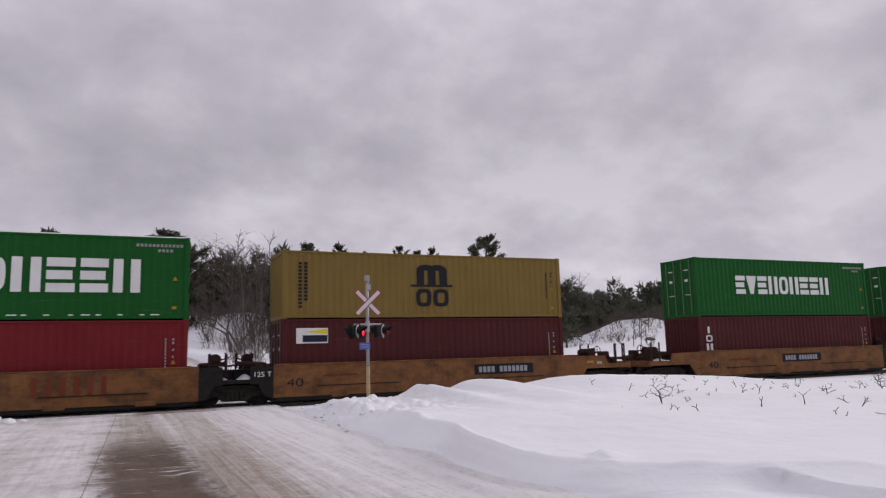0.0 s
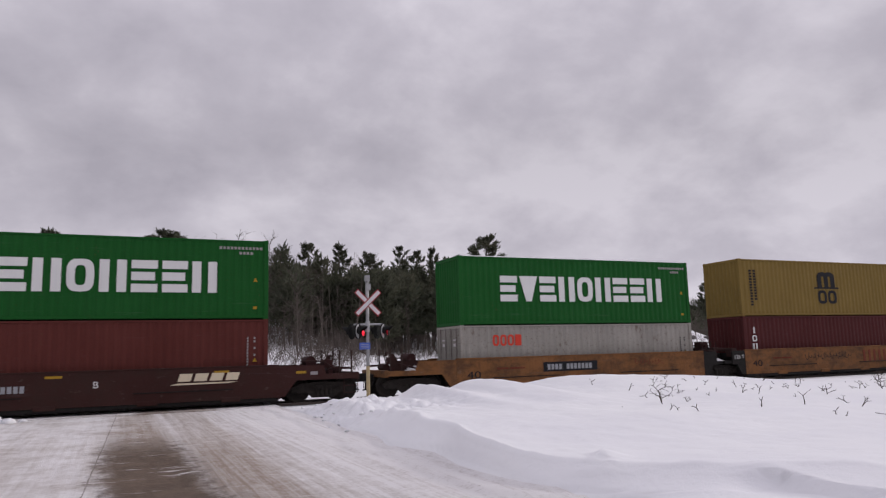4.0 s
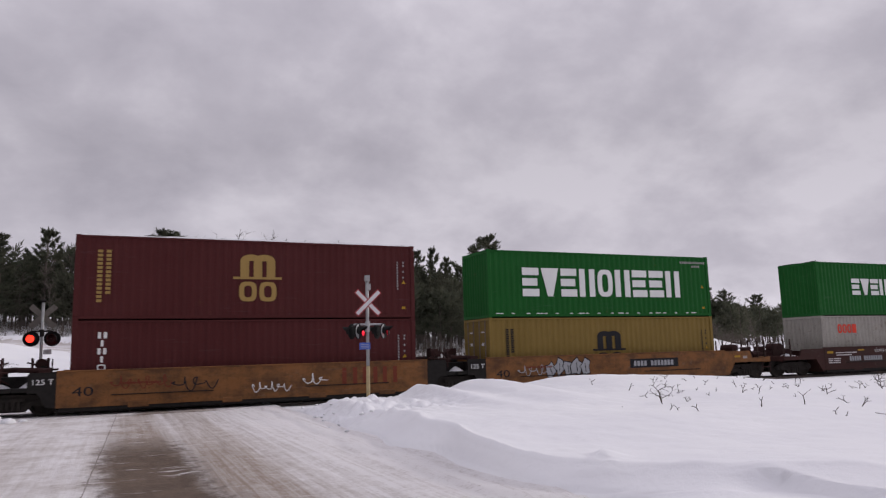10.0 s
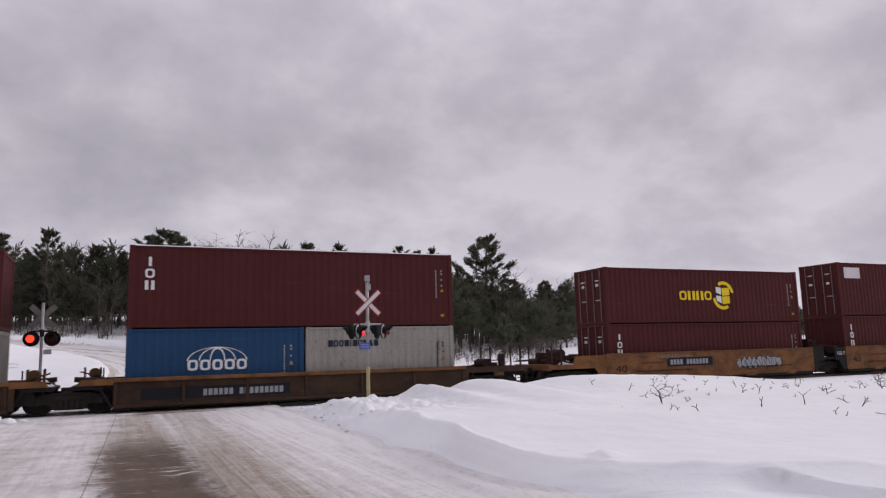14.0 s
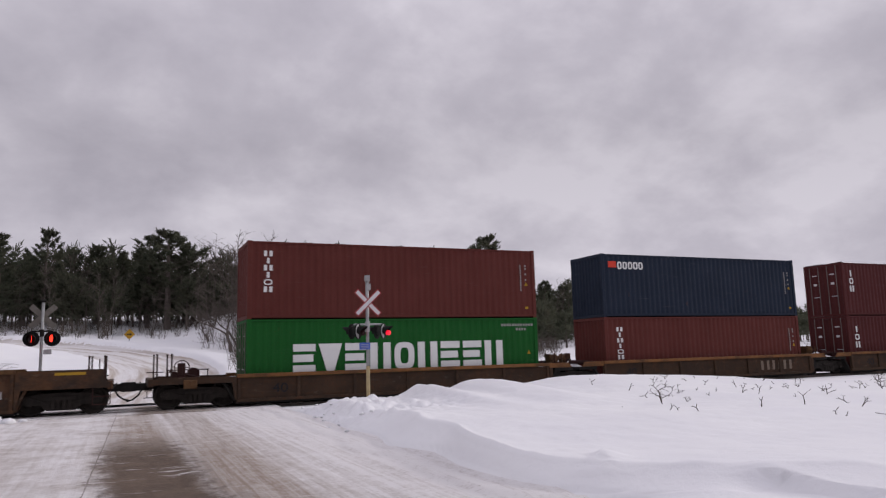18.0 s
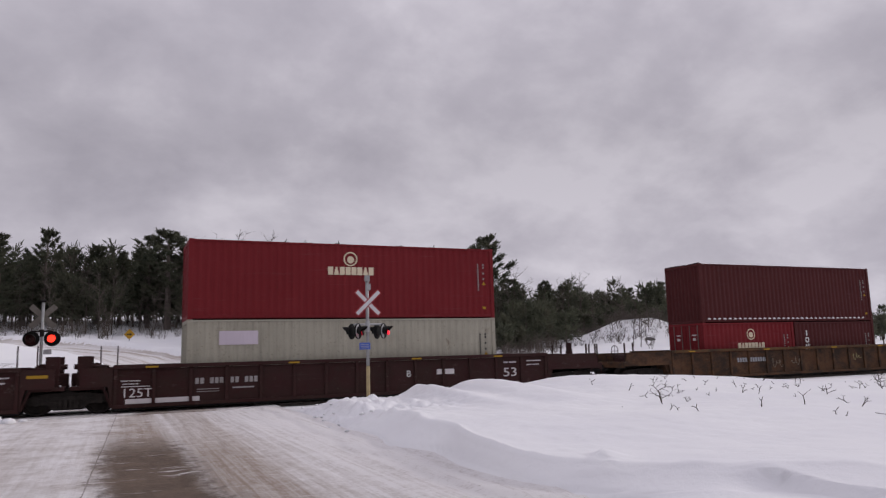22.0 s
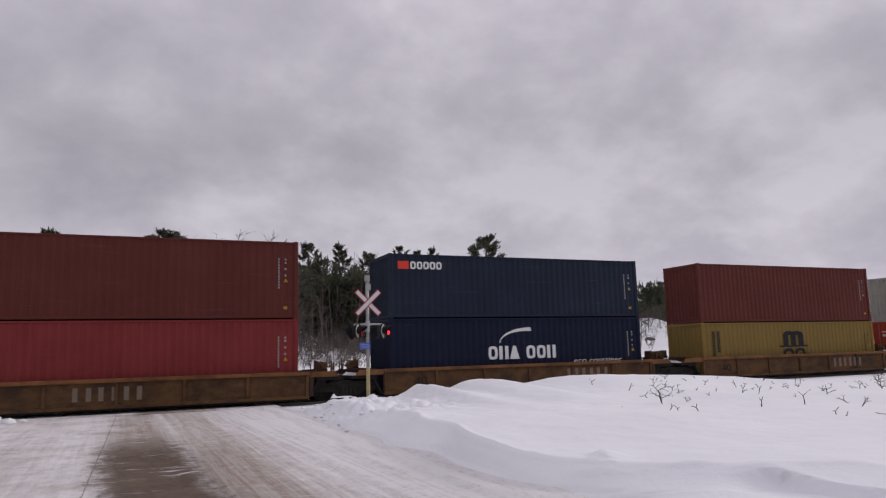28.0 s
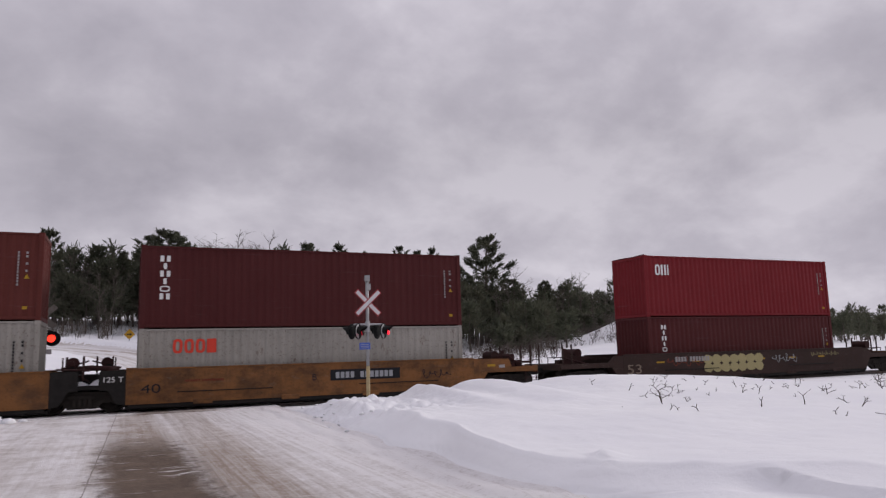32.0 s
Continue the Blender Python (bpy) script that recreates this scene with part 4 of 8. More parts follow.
def ring(c, cx, cz, r0, r1, ink, a0=0.0, a1=360.0, squash=1.0):
    hl = c["half"]
    n = 20
    bm = bmesh.new()
    rows = []
    for i in range(n + 1):
        a = radians(a0 + (a1 - a0) * i / n)
        rows.append([bm.verts.new((cx - hl + r * math.cos(a), -WIDE / 2 + 0.004, cz + r * math.sin(a) * squash)) for r in (r0, r1)])
    for p, q in zip(rows, rows[1:]):
        bm.faces.new((p[0], p[1], q[1], q[0]))
    part("emblem", bm, MARK[ink], c)


def seal(c, u0, v0, u1, v1, ink):
    cx, cz, r = (u0 + u1) / 2, (v0 + v1) / 2, (u1 - u0) / 2
    ring(c, cx, cz, r * 0.82, r, ink)
    ring(c, cx, cz - r * 0.1, 0.01, r * 0.5, ink)


def globe(c, u0, v0, u1, v1, ink):
    cx, w = (u0 + u1) / 2, u1 - u0
    for k in (1.0, 0.62, 0.26):
        ring(c, cx, v0, w * 0.5 * k - 0.04, w * 0.5 * k, ink, 5, 175, (v1 - v0) / (w * 0.5) * (1 if k > 0.9 else 0.98 / k))


def star(c, u0, v0, u1, v1, ink):
    hl = c["half"]
    part("label_plate", slab(bmesh.new(), rect(u0 - hl, v0, u1 - hl, v1), -WIDE / 2 + 0.006, -WIDE / 2 + 0.01), MARK["ice"], c)
    cx, cz, r = (u0 + u1) / 2 - hl, (v0 + v1) / 2, min(u1 - u0, v1 - v0) * 0.42
    pts = [(cx + (r if i % 2 == 0 else r * 0.42) * math.cos(math.pi * i / 7), cz + (r if i % 2 == 0 else r * 0.42) * math.sin(math.pi * i / 7)) for i in range(14)]
    bm = bmesh.new()
    mid = bm.verts.new((cx, -WIDE / 2 + 0.002, cz))
    rim = [bm.verts.new((x, -WIDE / 2 + 0.002, z)) for x, z in pts]
    for i in range(14):
        bm.faces.new((mid, rim[i], rim[(i + 1) % 14]))
    part("emblem", bm, MARK["white"], c)


def wing(c, u0, v0, u1, v1, ink):
    hl = c["half"]
    w, h, x = u1 - u0, v1 - v0, u0 - hl
    part("emblem", slab(bmesh.new(), ((x, v1), (x + w * 0.14, v0 + h * 0.42), (x + w * 0.38, v0 + h * 0.40), (x + w * 0.5, v0), (x + w * 0.62, v0 + h * 0.40), (x + w * 0.86, v0 + h * 0.42), (x + w, v1)), -WIDE / 2 + 0.004, -WIDE / 2 + 0.01), MARK[ink], c)


def cube(c, u0, v0, u1, v1, ink):
    """A tilted box with a panel cross inside a sweeping ring."""
    hl = c["half"]
    w, h = u1 - u0, v1 - v0
    mid, high = (u0 + u1) / 2, (v0 + v1) / 2
    ring(c, mid + w * 0.02, high + h * 0.02, w * 0.38, w * 0.50, ink, 10, 120, 1.0)
    ring(c, mid - w * 0.02, high - h * 0.02, w * 0.38, w * 0.50, ink, 190, 300, 1.0)
    x = u0 - hl
    for a, b, rise, colour in ((0.16, 0.40, 0.10, "white"), (0.44, 0.80, -0.04, ink)):
        for d, e in ((0.20, 0.47), (0.52, 0.80)):
            part("emblem", slab(bmesh.new(), ((x + w * a, v0 + h * (d + rise)), (x + w * b, v0 + h * d), (x + w * b, v0 + h * e), (x + w * a, v0 + h * (e + rise * 0.3))), -WIDE / 2 + 0.002, -WIDE / 2 + 0.008), MARK[colour], c)


def lettering(text, height, material, parent, x, y, z, name="letter", width=None):
    """Readable words in the built-in font, each sign a thin mesh that faces the camera side."""
    def build():
        cu = bpy.data.curves.new(name, "FONT")
        cu.body, cu.size, cu.extrude = text, height / 0.72, 0.002
        ob = bpy.data.objects.new(name, cu)
        me = bpy.data.meshes.new_from_object(ob)
        bpy.data.objects.remove(ob)
        xs = [v.co.x for v in me.vertices]
        k = width / (max(xs) - min(xs)) if width else 1.0
        me.transform(Matrix.Rotation(radians(90), 4, "X") @ Matrix.Diagonal((k, 1, 1, 1)))
        whole = bmesh.new()
        whole.from_mesh(me)
        bpy.data.meshes.remove(me)
        signs = []
        left = set(whole.faces)
        while left:
            grown, todo = set(), [left.pop()]
            while todo:
                f = todo.pop()
                grown.add(f)
                for e in f.edges:
                    for g in e.link_faces:
                        if g in left:
                            left.discard(g)
                            todo.append(g)
            bm, seen = bmesh.new(), {}
            for f in grown:
                for v in f.verts:
                    if v not in seen:
                        seen[v] = bm.verts.new(v.co)
                bm.faces.new([seen[v] for v in f.verts])
            signs.append(mesh_of(name, bm, material))
        whole.free()
        return signs
    for me in stored(("text", text, height, width, material.name), build):
        part(name, me, None, parent, at=(x, y, z))


# ---- well cars ----
FLOOR = 0.19
WHEEL = 0.46


def side_frame():
    bm = slab(bmesh.new(), ((-1.18, 0.40), (-0.98, 0.33), (-0.62, 0.36), (-0.42, 0.17), (0.42, 0.17), (0.62, 0.36), (0.98, 0.33), (1.18, 0.40), (1.20, 0.55), (1.0, 0.66), (0.55, 0.72), (-0.55, 0.72), (-1.0, 0.66), (-1.20, 0.55)), -0.07, 0.07)
    for s in (-1, 1):
        rod(bm, (s * 0.915, -0.13, 0.46), (s * 0.915, 0.0, 0.46), 0.125, n=12)
        box(bm, s * 0.915 - 0.17, s * 0.915 + 0.17, -0.10, 0.05, 0.44, 0.64)
    for k in (-0.24, -0.08, 0.08, 0.24):
        rod(bm, (k, -0.10, 0.24), (k, -0.10, 0.50), 0.07, n=8)
    box(bm, -0.40, 0.40, -0.14, -0.02, 0.50, 0.60)
    rod(bm, (-0.95, -0.11, 0.62), (-0.1, -0.11, 0.34), 0.025, n=6)
    rod(bm, (0.95, -0.11, 0.62), (0.1, -0.11, 0.34), 0.025, n=6)
    return mesh_of("side_frame", bm, GRIME)


def wheelset():
    bm = bmesh.new()
    for s in (-1, 1):
        prof = ((0.10, s * 0.66), (0.13, s * 0.68), (WHEEL - 0.09, s * 0.70), (WHEEL - 0.05, s * 0.682), (WHEEL + 0.025, s * 0.688), (WHEEL, s * 0.715), (WHEEL - 0.008, s * 0.81), (WHEEL - 0.06, s * 0.815), (WHEEL - 0.10, s * 0.77), (0.16, s * 0.76), (0.12, s * 0.83), (0.08, s * 0.84))
        lathe(bm, prof, "y", 24)
    rod(bm, (0, -0.95, 0), (0, 0.95, 0), 0.075, n=10)
    # lugs and chalk-marked spots that make the turning visible
    for s in (-1, 1):
        for a in (0, 120, 240):
            x, z = 0.22 * math.cos(radians(a)), 0.22 * math.sin(radians(a))
            box(bm, x - 0.035, x + 0.035, s * 0.775 - 0.02, s * 0.775 + 0.02, z - 0.035, z + 0.035)
    return mesh_of("wheelset", bm, GRIME)


def truck(car, x):
    t = part("truck", stored("bolster", lambda: mesh_of("truck", box(box(bmesh.new(), -0.22, 0.22, -1.05, 1.05, 0.50, 0.74), -0.3, 0.3, -0.35, 0.35, 0.70, 0.86), GRIME)), None, car, "black two-axle truck", at=(x, 0, 0))
    f = stored("side_frame", side_frame)
    part("side_frame", f, None, t, at=(0, -1.0, 0))
    part("side_frame", f, None, t, at=pose(0, 1.0, 0, rz=180))
    for k in (-0.915, 0.915):
        w = part("wheelset", stored("wheelset", wheelset), None, t, at=(k, 0, WHEEL))
        WHEELS.append((w, car, x + k, k))
    return t


def mirrored(outline):
    return [(-x, z) for x, z in outline][::-1]


def well_car(start, kind, left, right, paints, label, texts=(), half=None):
    """One well of a stack car. start: left foot of its box; left and right: 'pin' (shared truck) or 'end' (coupler)."""
    W = half or 6.45
    body, ends, rail_paint = paints
    # T: from the well to the end sill; J: from the well to the shared pin
    T, J, K = (2.88 if kind == "C" else 3.0, 1.30, 1.28 if kind == "C" else 1.75) if W < 7 else (11.2 - W, 9.70 - W, 9.70 - W if kind in "DE" else 1.72)
    car = thing("well_car", label, "railcar", (start + 6.096, MID, 0), "cars of the train")
    ribbed, high = kind in "CDE", {"A": 1.40, "B": 1.38, "C": 1.03, "D": 1.40, "E": 1.46, "F": 1.34}[kind]
    key = (kind, W, body.name)

    def keep(name, build, paint_of=body):
        return stored((name, *key, paint_of.name), lambda: mesh_of(name, build(), paint_of))

    for s, front in ((-1, True), (1, False)):
        at = pose(0, 0, 0) if front else pose(0, 0, 0, rz=180)
        if not ribbed:
            part("side_plate", keep("side_plate", lambda: slab(bmesh.new(), rect(-W, 0.26, W, high), -1.50, -1.44)), None, car, at=at)
            part("top_chord", keep("top_chord", lambda: block(-W, W, -1.525, -1.40, high, high + 0.05, 0.012)), None, car, at=at)
            part("bottom_chord", keep("bottom_chord", lambda: block(-W + 0.1, W - 0.1, -1.47, -1.30, 0.14, 0.255, 0.01), BLACK), None, car, at=at)
            for k in (-0.62, -0.15, 0.32, 0.74):
                part("jacking_pad", keep("jacking_pad", lambda: block(-0.32, 0.32, -1.515, -1.45, 0.19, 0.36, 0.015)), None, car, at=at @ pose(W * k, 0, 0))
            for k in (-0.5, 0.5):
                part("hand_rail", keep("hand_rail", lambda: rod(rod(rod(bmesh.new(), (-1.6, -1.545, 0.62), (1.6, -1.545, 0.62), 0.018, n=6), (-1.6, -1.545, 0.62), (-1.6, -1.49, 0.62), 0.018, n=6), (1.6, -1.545, 0.62), (1.6, -1.49, 0.62), 0.018, n=6), BLACK), None, car, at=at @ pose(W * k, 0, 0))
        else:
            part("side_plate", keep("side_plate", lambda: slab(bmesh.new(), rect(-W, 0.24, W, high - 0.03), -1.42, -1.38)), None, car, at=at)
            part("top_chord", keep("top_chord", lambda: block(-W, W, -1.54, -1.36, high - 0.02, high + 0.11, 0.015), rail_paint), None, car, at=at)
            part("bottom_chord", keep("bottom_chord", lambda: block(-W, W, -1.50, -1.34, 0.16, 0.27, 0.012)), None, car, at=at)
            n = 6 if kind == "C" else 14
            rib = keep("side_post", lambda: block(-0.055, 0.055, -1.50, -1.42, 0.27, high - 0.02, 0.01))
            for i in range(n + 1):
                part("side_post", rib, None, car, at=at @ pose(-W + 0.08 + (2 * W - 0.16) * i / n, 0, 0))
            if kind in "DE":
                for i in (1, 5, 9, 12):
                    part("reflector", stored("reflector", lambda: mesh_of("reflector", block(-0.2, 0.2, -1.546, -1.54, 0, 0.06), MARK["oldyellow"])), None, car, at=at @ pose(-W + 2 * W * i / 14, 0, high))
    part("well_floor", keep("well_floor", lambda: block(-W, W, -1.38, 1.38, 0.10, FLOOR), BLACK), None, car)
    for i in range(9):
        x = -W + 0.6 + i * (2 * W - 1.2) / 8
        part("cross_beam", keep("cross_beam", lambda: block(-0.09, 0.09, -1.36, 1.36, 0.06, 0.105), BLACK), None, car, at=(x, 0, 0))
    for s, joint in ((-1, left), (1, right)):
        turn = pose(0, 0, 0, rz=0 if s > 0 else 180)
        part("bulkhead", keep("bulkhead", lambda: slab(bmesh.new(), ((W - 0.02, FLOOR), (W + 0.06, FLOOR), (W + 0.5, high - 0.1), (W + 0.42, high - 0.1)), -1.38, 1.38), BLACK if kind == "C" else ends), None, car, at=turn)
        if joint == "pin":
            E = J - 0.08
            shape = ((W, 0.27), (W + E - 0.94, 0.30), (W + E - 0.68, 0.76), (W + E - 0.40, 0.76), (W + E - 0.40, high - 0.06), (W + E - 0.46, high), (W, high))
            if kind == "E":
                shape = ((W, 0.24), (W + 0.03, 0.26), (W + 0.14, 0.88), (W + E - 0.25, 0.88), (W + E - 0.25, high + 0.04), (W, high + 0.04))
            if kind == "C":
                shape = ((W, high - 0.10), (W + E - 0.1, high - 0.10), (W + E - 0.25, high + 0.10), (W, high + 0.10))
            for y0, y1 in ((-1.49, -1.42), (1.42, 1.49)):
                part("end_frame", keep("end_frame" + str(s) + str(y0), lambda: slab(bmesh.new(), shape if s > 0 else mirrored(shape), y0, y1), rail_paint if kind == "C" else ends), None, car)
            part("end_deck", keep("end_deck", lambda: block(W + 0.3, W + J - 0.05, -1.40, 1.40, 0.80, 0.92), ends), None, car, at=turn)
            part("deck_beam", keep("deck_beam", lambda: block(W + 0.1, W + J - 0.02, -0.35, 0.35, 0.74, high - 0.12, 0.03), ends), None, car, at=turn)
            if kind == "C":
                part("end_post", keep("end_post", lambda: block(W, W + 0.16, -1.49, -1.40, 0.24, high - 0.1, 0.01), CAR_SOOTY), None, car, at=turn)
                part("skirt", keep("skirt", lambda: block(W + 0.16, W + 0.7, -1.2, -1.15, 0.35, high - 0.1), BLACK), None, car, at=turn)
            gear = CAR_RUST if kind == "C" else CAR_OXIDE
            if kind != "E":
                part("brake_drum", stored(("brake_drum", W, high, gear.name), lambda: mesh_of("brake_drum", rod(rod(bmesh.new(), (W + 0.62, -0.95, high + 0.27), (W + 0.62, -0.45, high + 0.27), 0.19, n=18), (W + 0.62, -1.05, high + 0.27), (W + 0.62, -0.95, high + 0.27), 0.07, n=10), gear)), None, car, at=turn)
                part("drum_bracket", stored(("drum_bracket", W, high, gear.name), lambda: mesh_of("drum_bracket", box(box(bmesh.new(), W + 0.40, W + 0.46, -0.9, -0.5, 0.9, high + 0.48), W + 0.46, W + 0.74, -0.85, -0.55, 0.9, high + 0.10), gear)), None, car, at=turn)
                part("lever", stored(("lever", W, high, gear.name), lambda: mesh_of("lever", rod(rod(bmesh.new(), (W + 0.2, -1.0, high + 0.06), (W + 1.1, -0.9, high + 0.34), 0.028, n=6), (W + 0.95, -1.0, high - 0.1), (W + 0.95, -1.0, high + 0.5), 0.035, n=6), gear)), None, car, at=turn)
            if kind == "E":
                part("reflector", stored("long_reflector", lambda: mesh_of("reflector", block(-0.30, 0.30, -1.502, -1.495, 0, 0.10), MARK["oldyellow"])), None, car, at=turn @ pose(W + E - 0.75, 0, high - 0.24))
                for py in (-1.25, 0.9):
                    part("end_post", stored(("tall_post", W, py), lambda: mesh_of("end_post", block(W + J - 0.64, W + J - 0.22, py, py + 0.1, 0.9, high + 0.44, 0.012), CAR_OXIDE)), None, car, at=turn)
            for k in (-0.12, 0.44) if kind == "E" else (0.35, 0.95):
                part("grab_rail", stored(("grab_rail", high), lambda: mesh_of("grab_rail", rod(bmesh.new(), (0, -1.35, high - 0.3), (0, -1.35, high + (0.80 if kind == "E" else 0.45)), 0.025, n=6), CAR_OXIDE)), None, car, at=turn @ pose(W + k, 0, 0))
            part("brake_pipe", stored(("brake_pipe", W, high), lambda: mesh_of("brake_pipe", rod(bmesh.new(), (W + 0.15, -1.2, high + 0.08), (W + 1.15, -1.2, high + 0.02), 0.035, n=6), CAR_OXIDE)), None, car, at=turn)
            part("brake_cylinder", stored(("brake_cylinder", W, high), lambda: mesh_of("brake_cylinder", rod(bmesh.new(), (W + 0.2, 0.6, high + 0.05), (W + 1.2, 0.6, high + 0.1), 0.09, n=10), CAR_OXIDE)), None, car, at=turn)
            part("valve_box", stored(("valve_box", W, high), lambda: mesh_of("valve_box", block(W + 0.2, W + 0.55, 0.8, 1.2, high - 0.3, high + 0.12, 0.02), CAR_OXIDE)), None, car, at=turn)
            part("brace", stored(("brace", W, high), lambda: mesh_of("brace", rod(bmesh.new(), (W + 0.6, -1.2, high), (W + 1.1, -0.6, high - 0.35), 0.03, n=6), CAR_OXIDE)), None, car, at=turn)
            part("snow_cover", stored(("snow_cover", W, high), lambda: mesh_of("snow_cover", heap(W, high), SNOW, smooth=True)), None, car, "snow caught on the end deck", at=turn)
            part("air_tank", stored(("air_tank", W, high), lambda: mesh_of("air_tank", rod(bmesh.new(), (W + 0.55, -0.95, high + 0.06), (W + 0.55, -0.35, high + 0.06), 0.16, n=14), ends)), None, car, at=turn)
            if s < 0:
                truck(car, -W - J)
        else:
            shape = ((W, 0.25), (W + 0.22, 0.28), (W + 0.62, 0.84), (W + T - 0.05, 0.84), (W + T - 0.05, 1.04), (W + 1.75, 1.04), (W + 1.62, high - 0.02), (W, high))
            if kind == "F":
                shape = ((W, 0.25), (W + 0.22, 0.28), (W + 0.62, 0.84), (W + T - 0.05, 0.84), (W + T - 0.05, 1.04), (W + 0.8, 1.06), (W + 0.45, high), (W, high))
            if kind in "CDE":
                shape = ((W, 0.24), (W + 0.05, 0.26), (W + 0.16, 0.86), (W + T - 0.05, 0.86), (W + T - 0.05, 1.04), (W + 2.6, 1.06), (W + 2.5, max(1.1, high + 0.04)), (W, high + 0.04))
            for y0, y1 in ((-1.49, -1.42), (1.42, 1.49)):
                part("end_frame", keep("coupler_frame" + str(s) + str(y0), lambda: slab(bmesh.new(), shape if s > 0 else mirrored(shape), y0, y1)), None, car)
            if kind == "D":
                part("reflector", stored("platform_reflector", lambda: mesh_of("reflector", block(-0.45, 0.45, -1.502, -1.495, 0, 0.09), MARK["oldyellow"])), None, car, at=turn @ pose(W + 1.55, 0, high - 0.10))
                part("label_plate", stored("platform_label", lambda: mesh_of("label_plate", block(-0.22, 0.22, -1.498, -1.492, 0, 0.24), MARK["stencil"])), None, car, at=turn @ pose(W - 0.55, 0, 0.62))
            part("end_deck", keep("end_deck_long", lambda: block(W + 0.3, W + T, -1.42, 1.42, 0.86, 0.98)), None, car, at=turn)
            part("end_sill", keep("end_sill", lambda: block(W + T - 0.15, W + T + 0.02, -1.45, 1.45, 0.80, 1.07, 0.02)), None, car, at=turn)
            part("draft_sill", keep("draft_sill", lambda: block(W + 0.2, W + T, -0.3, 0.3, 0.70, 0.88), BLACK), None, car, at=turn)
            for k in (0.15, 0.62):
                for y in (-1.36, 1.36):
                    part("stanchion", stored("stanchion", lambda: mesh_of("stanchion", rod(box(bmesh.new(), -0.028, 0.028, -0.028, 0.028, 0.0, 0.86), (0, 0, 0.82), (0, 0, 0.89), 0.033, n=8), CAR_DARK)), None, car, at=turn @ pose(W + T - 0.1 - k, y, 1.02))
            part("hand_rail", stored(("end_rail", W), lambda: mesh_of("hand_rail", end_rail(W + T - 3.0), CAR_OXIDE)), None, car, at=turn)
            if kind in "ABF":
                part("brake_stand", keep("brake_stand", lambda: slab(bmesh.new(), ((W + 1.0, high - 0.1), (W + 2.2, 1.0), (W + 2.42, 1.0), (W + 2.42, 1.72), (W + 2.28, 1.72), (W + 2.1, 1.42), (W + 1.2, high + 0.02)), 0.35, 0.42), CAR_OXIDE), None, car, at=turn)
            part("brake_wheel", stored(("brake_wheel", W), lambda: mesh_of("brake_wheel", hand_wheel(), CAR_OXIDE)), None, car, at=turn @ (pose(W + T - 1.05, -s * 1.30, 1.42, rz=90) if kind == "C" else pose(W + T - 0.45, 0.38, 1.55)))
            part("air_tank", stored(("tank", W, kind in "CDE"), lambda: mesh_of("air_tank", tank(W, 1.2 if kind in "CDE" else 1.5), CAR_OXIDE)), None, car, at=turn)
            if kind == "C":
                part("brake_housing", stored(("brake_housing", W), lambda: mesh_of("brake_housing", block(-0.13, 0.13, 0.0, 0.22, -0.42, 0.16, 0.03), CAR_OXIDE)), None, car, at=turn @ pose(W + T - 1.05, -s * 1.30 + (0.02 if s > 0 else -0.24), 1.42))
                part("valve_box", stored(("side_valve", W), lambda: mesh_of("valve_box", block(-0.22, 0.22, -0.06, 0.10, -0.30, 0.0, 0.02), CAR_RUST)), None, car, at=turn @ pose(W + 1.55, -s * 1.42, 1.0))
            if kind in "AB":
                # brake gear crowded on the platform
                for dx, r, h0 in ((1.95, 0.11, 1.10), (2.25, 0.15, 1.16)):
                    part("brake_cylinder", stored(("end_cylinder", W, dx), lambda: mesh_of("brake_cylinder", rod(rod(bmesh.new(), (W + dx, -1.25, h0), (W + dx, -0.55, h0), r, n=14), (W + dx, -1.30, h0), (W + dx, -1.25, h0), r * 0.55, n=10), CAR_OXIDE)), None, car, at=turn)
                part("pipe", stored(("end_pipe", W), lambda: mesh_of("pipe", rod(rod(rod(bmesh.new(), (W + 0.9, -1.3, 1.52), (W + 1.7, -1.3, 1.50), 0.03, n=6), (W + 1.7, -1.3, 1.50), (W + 2.1, -1.3, 1.22), 0.03, n=6), (W + 2.1, -1.3, 1.22), (W + 2.75, -1.3, 1.20), 0.03, n=6), CAR_OXIDE)), None, car, at=turn)
                part("valve_box", stored(("end_valve", W), lambda: mesh_of("valve_box", block(W + 1.7, W + 2.05, -1.2, -0.8, 1.26, 1.56, 0.02), CAR_OXIDE)), None, car, at=turn)
                part("label_plate", stored(("end_label", W), lambda: mesh_of("label_plate", block(W + 1.15, W + 1.42, -1.498, -1.492, 1.02, 1.14), MARK["stencil"])), None, car, at=turn)
                part("reflector", stored(("end_reflector", W), lambda: mesh_of("reflector", block(W + 0.62, W + 0.98, -1.498, -1.492, 1.08, 1.17), MARK["oldyellow"])), None, car, at=turn)
                part("snow_cover", stored(("end_snow", W), lambda: mesh_of("snow_cover", heap(W + 0.5, 1.0), SNOW, smooth=True)), None, car, "snow caught on the end deck", at=turn @ pose(0, 0, 0.09))
            if kind == "E":
                part("stand_pipe", stored(("stand_pipe", W), lambda: mesh_of("stand_pipe", rod(bmesh.new(), (W + 1.5, -0.9, 0.95), (W + 1.5, -0.9, 1.98), 0.12, n=14), CAR_OXIDE)), None, car, at=turn)
            part("coupler", stored(("coupler", W), lambda: mesh_of("coupler", knuckle(W + T - 3.0), BLACK)), None, car, at=turn)
            part("air_hose", stored(("air_hose", W), lambda: mesh_of("air_hose", hose(W + T - 3.0), BLACK)), None, car, at=turn)
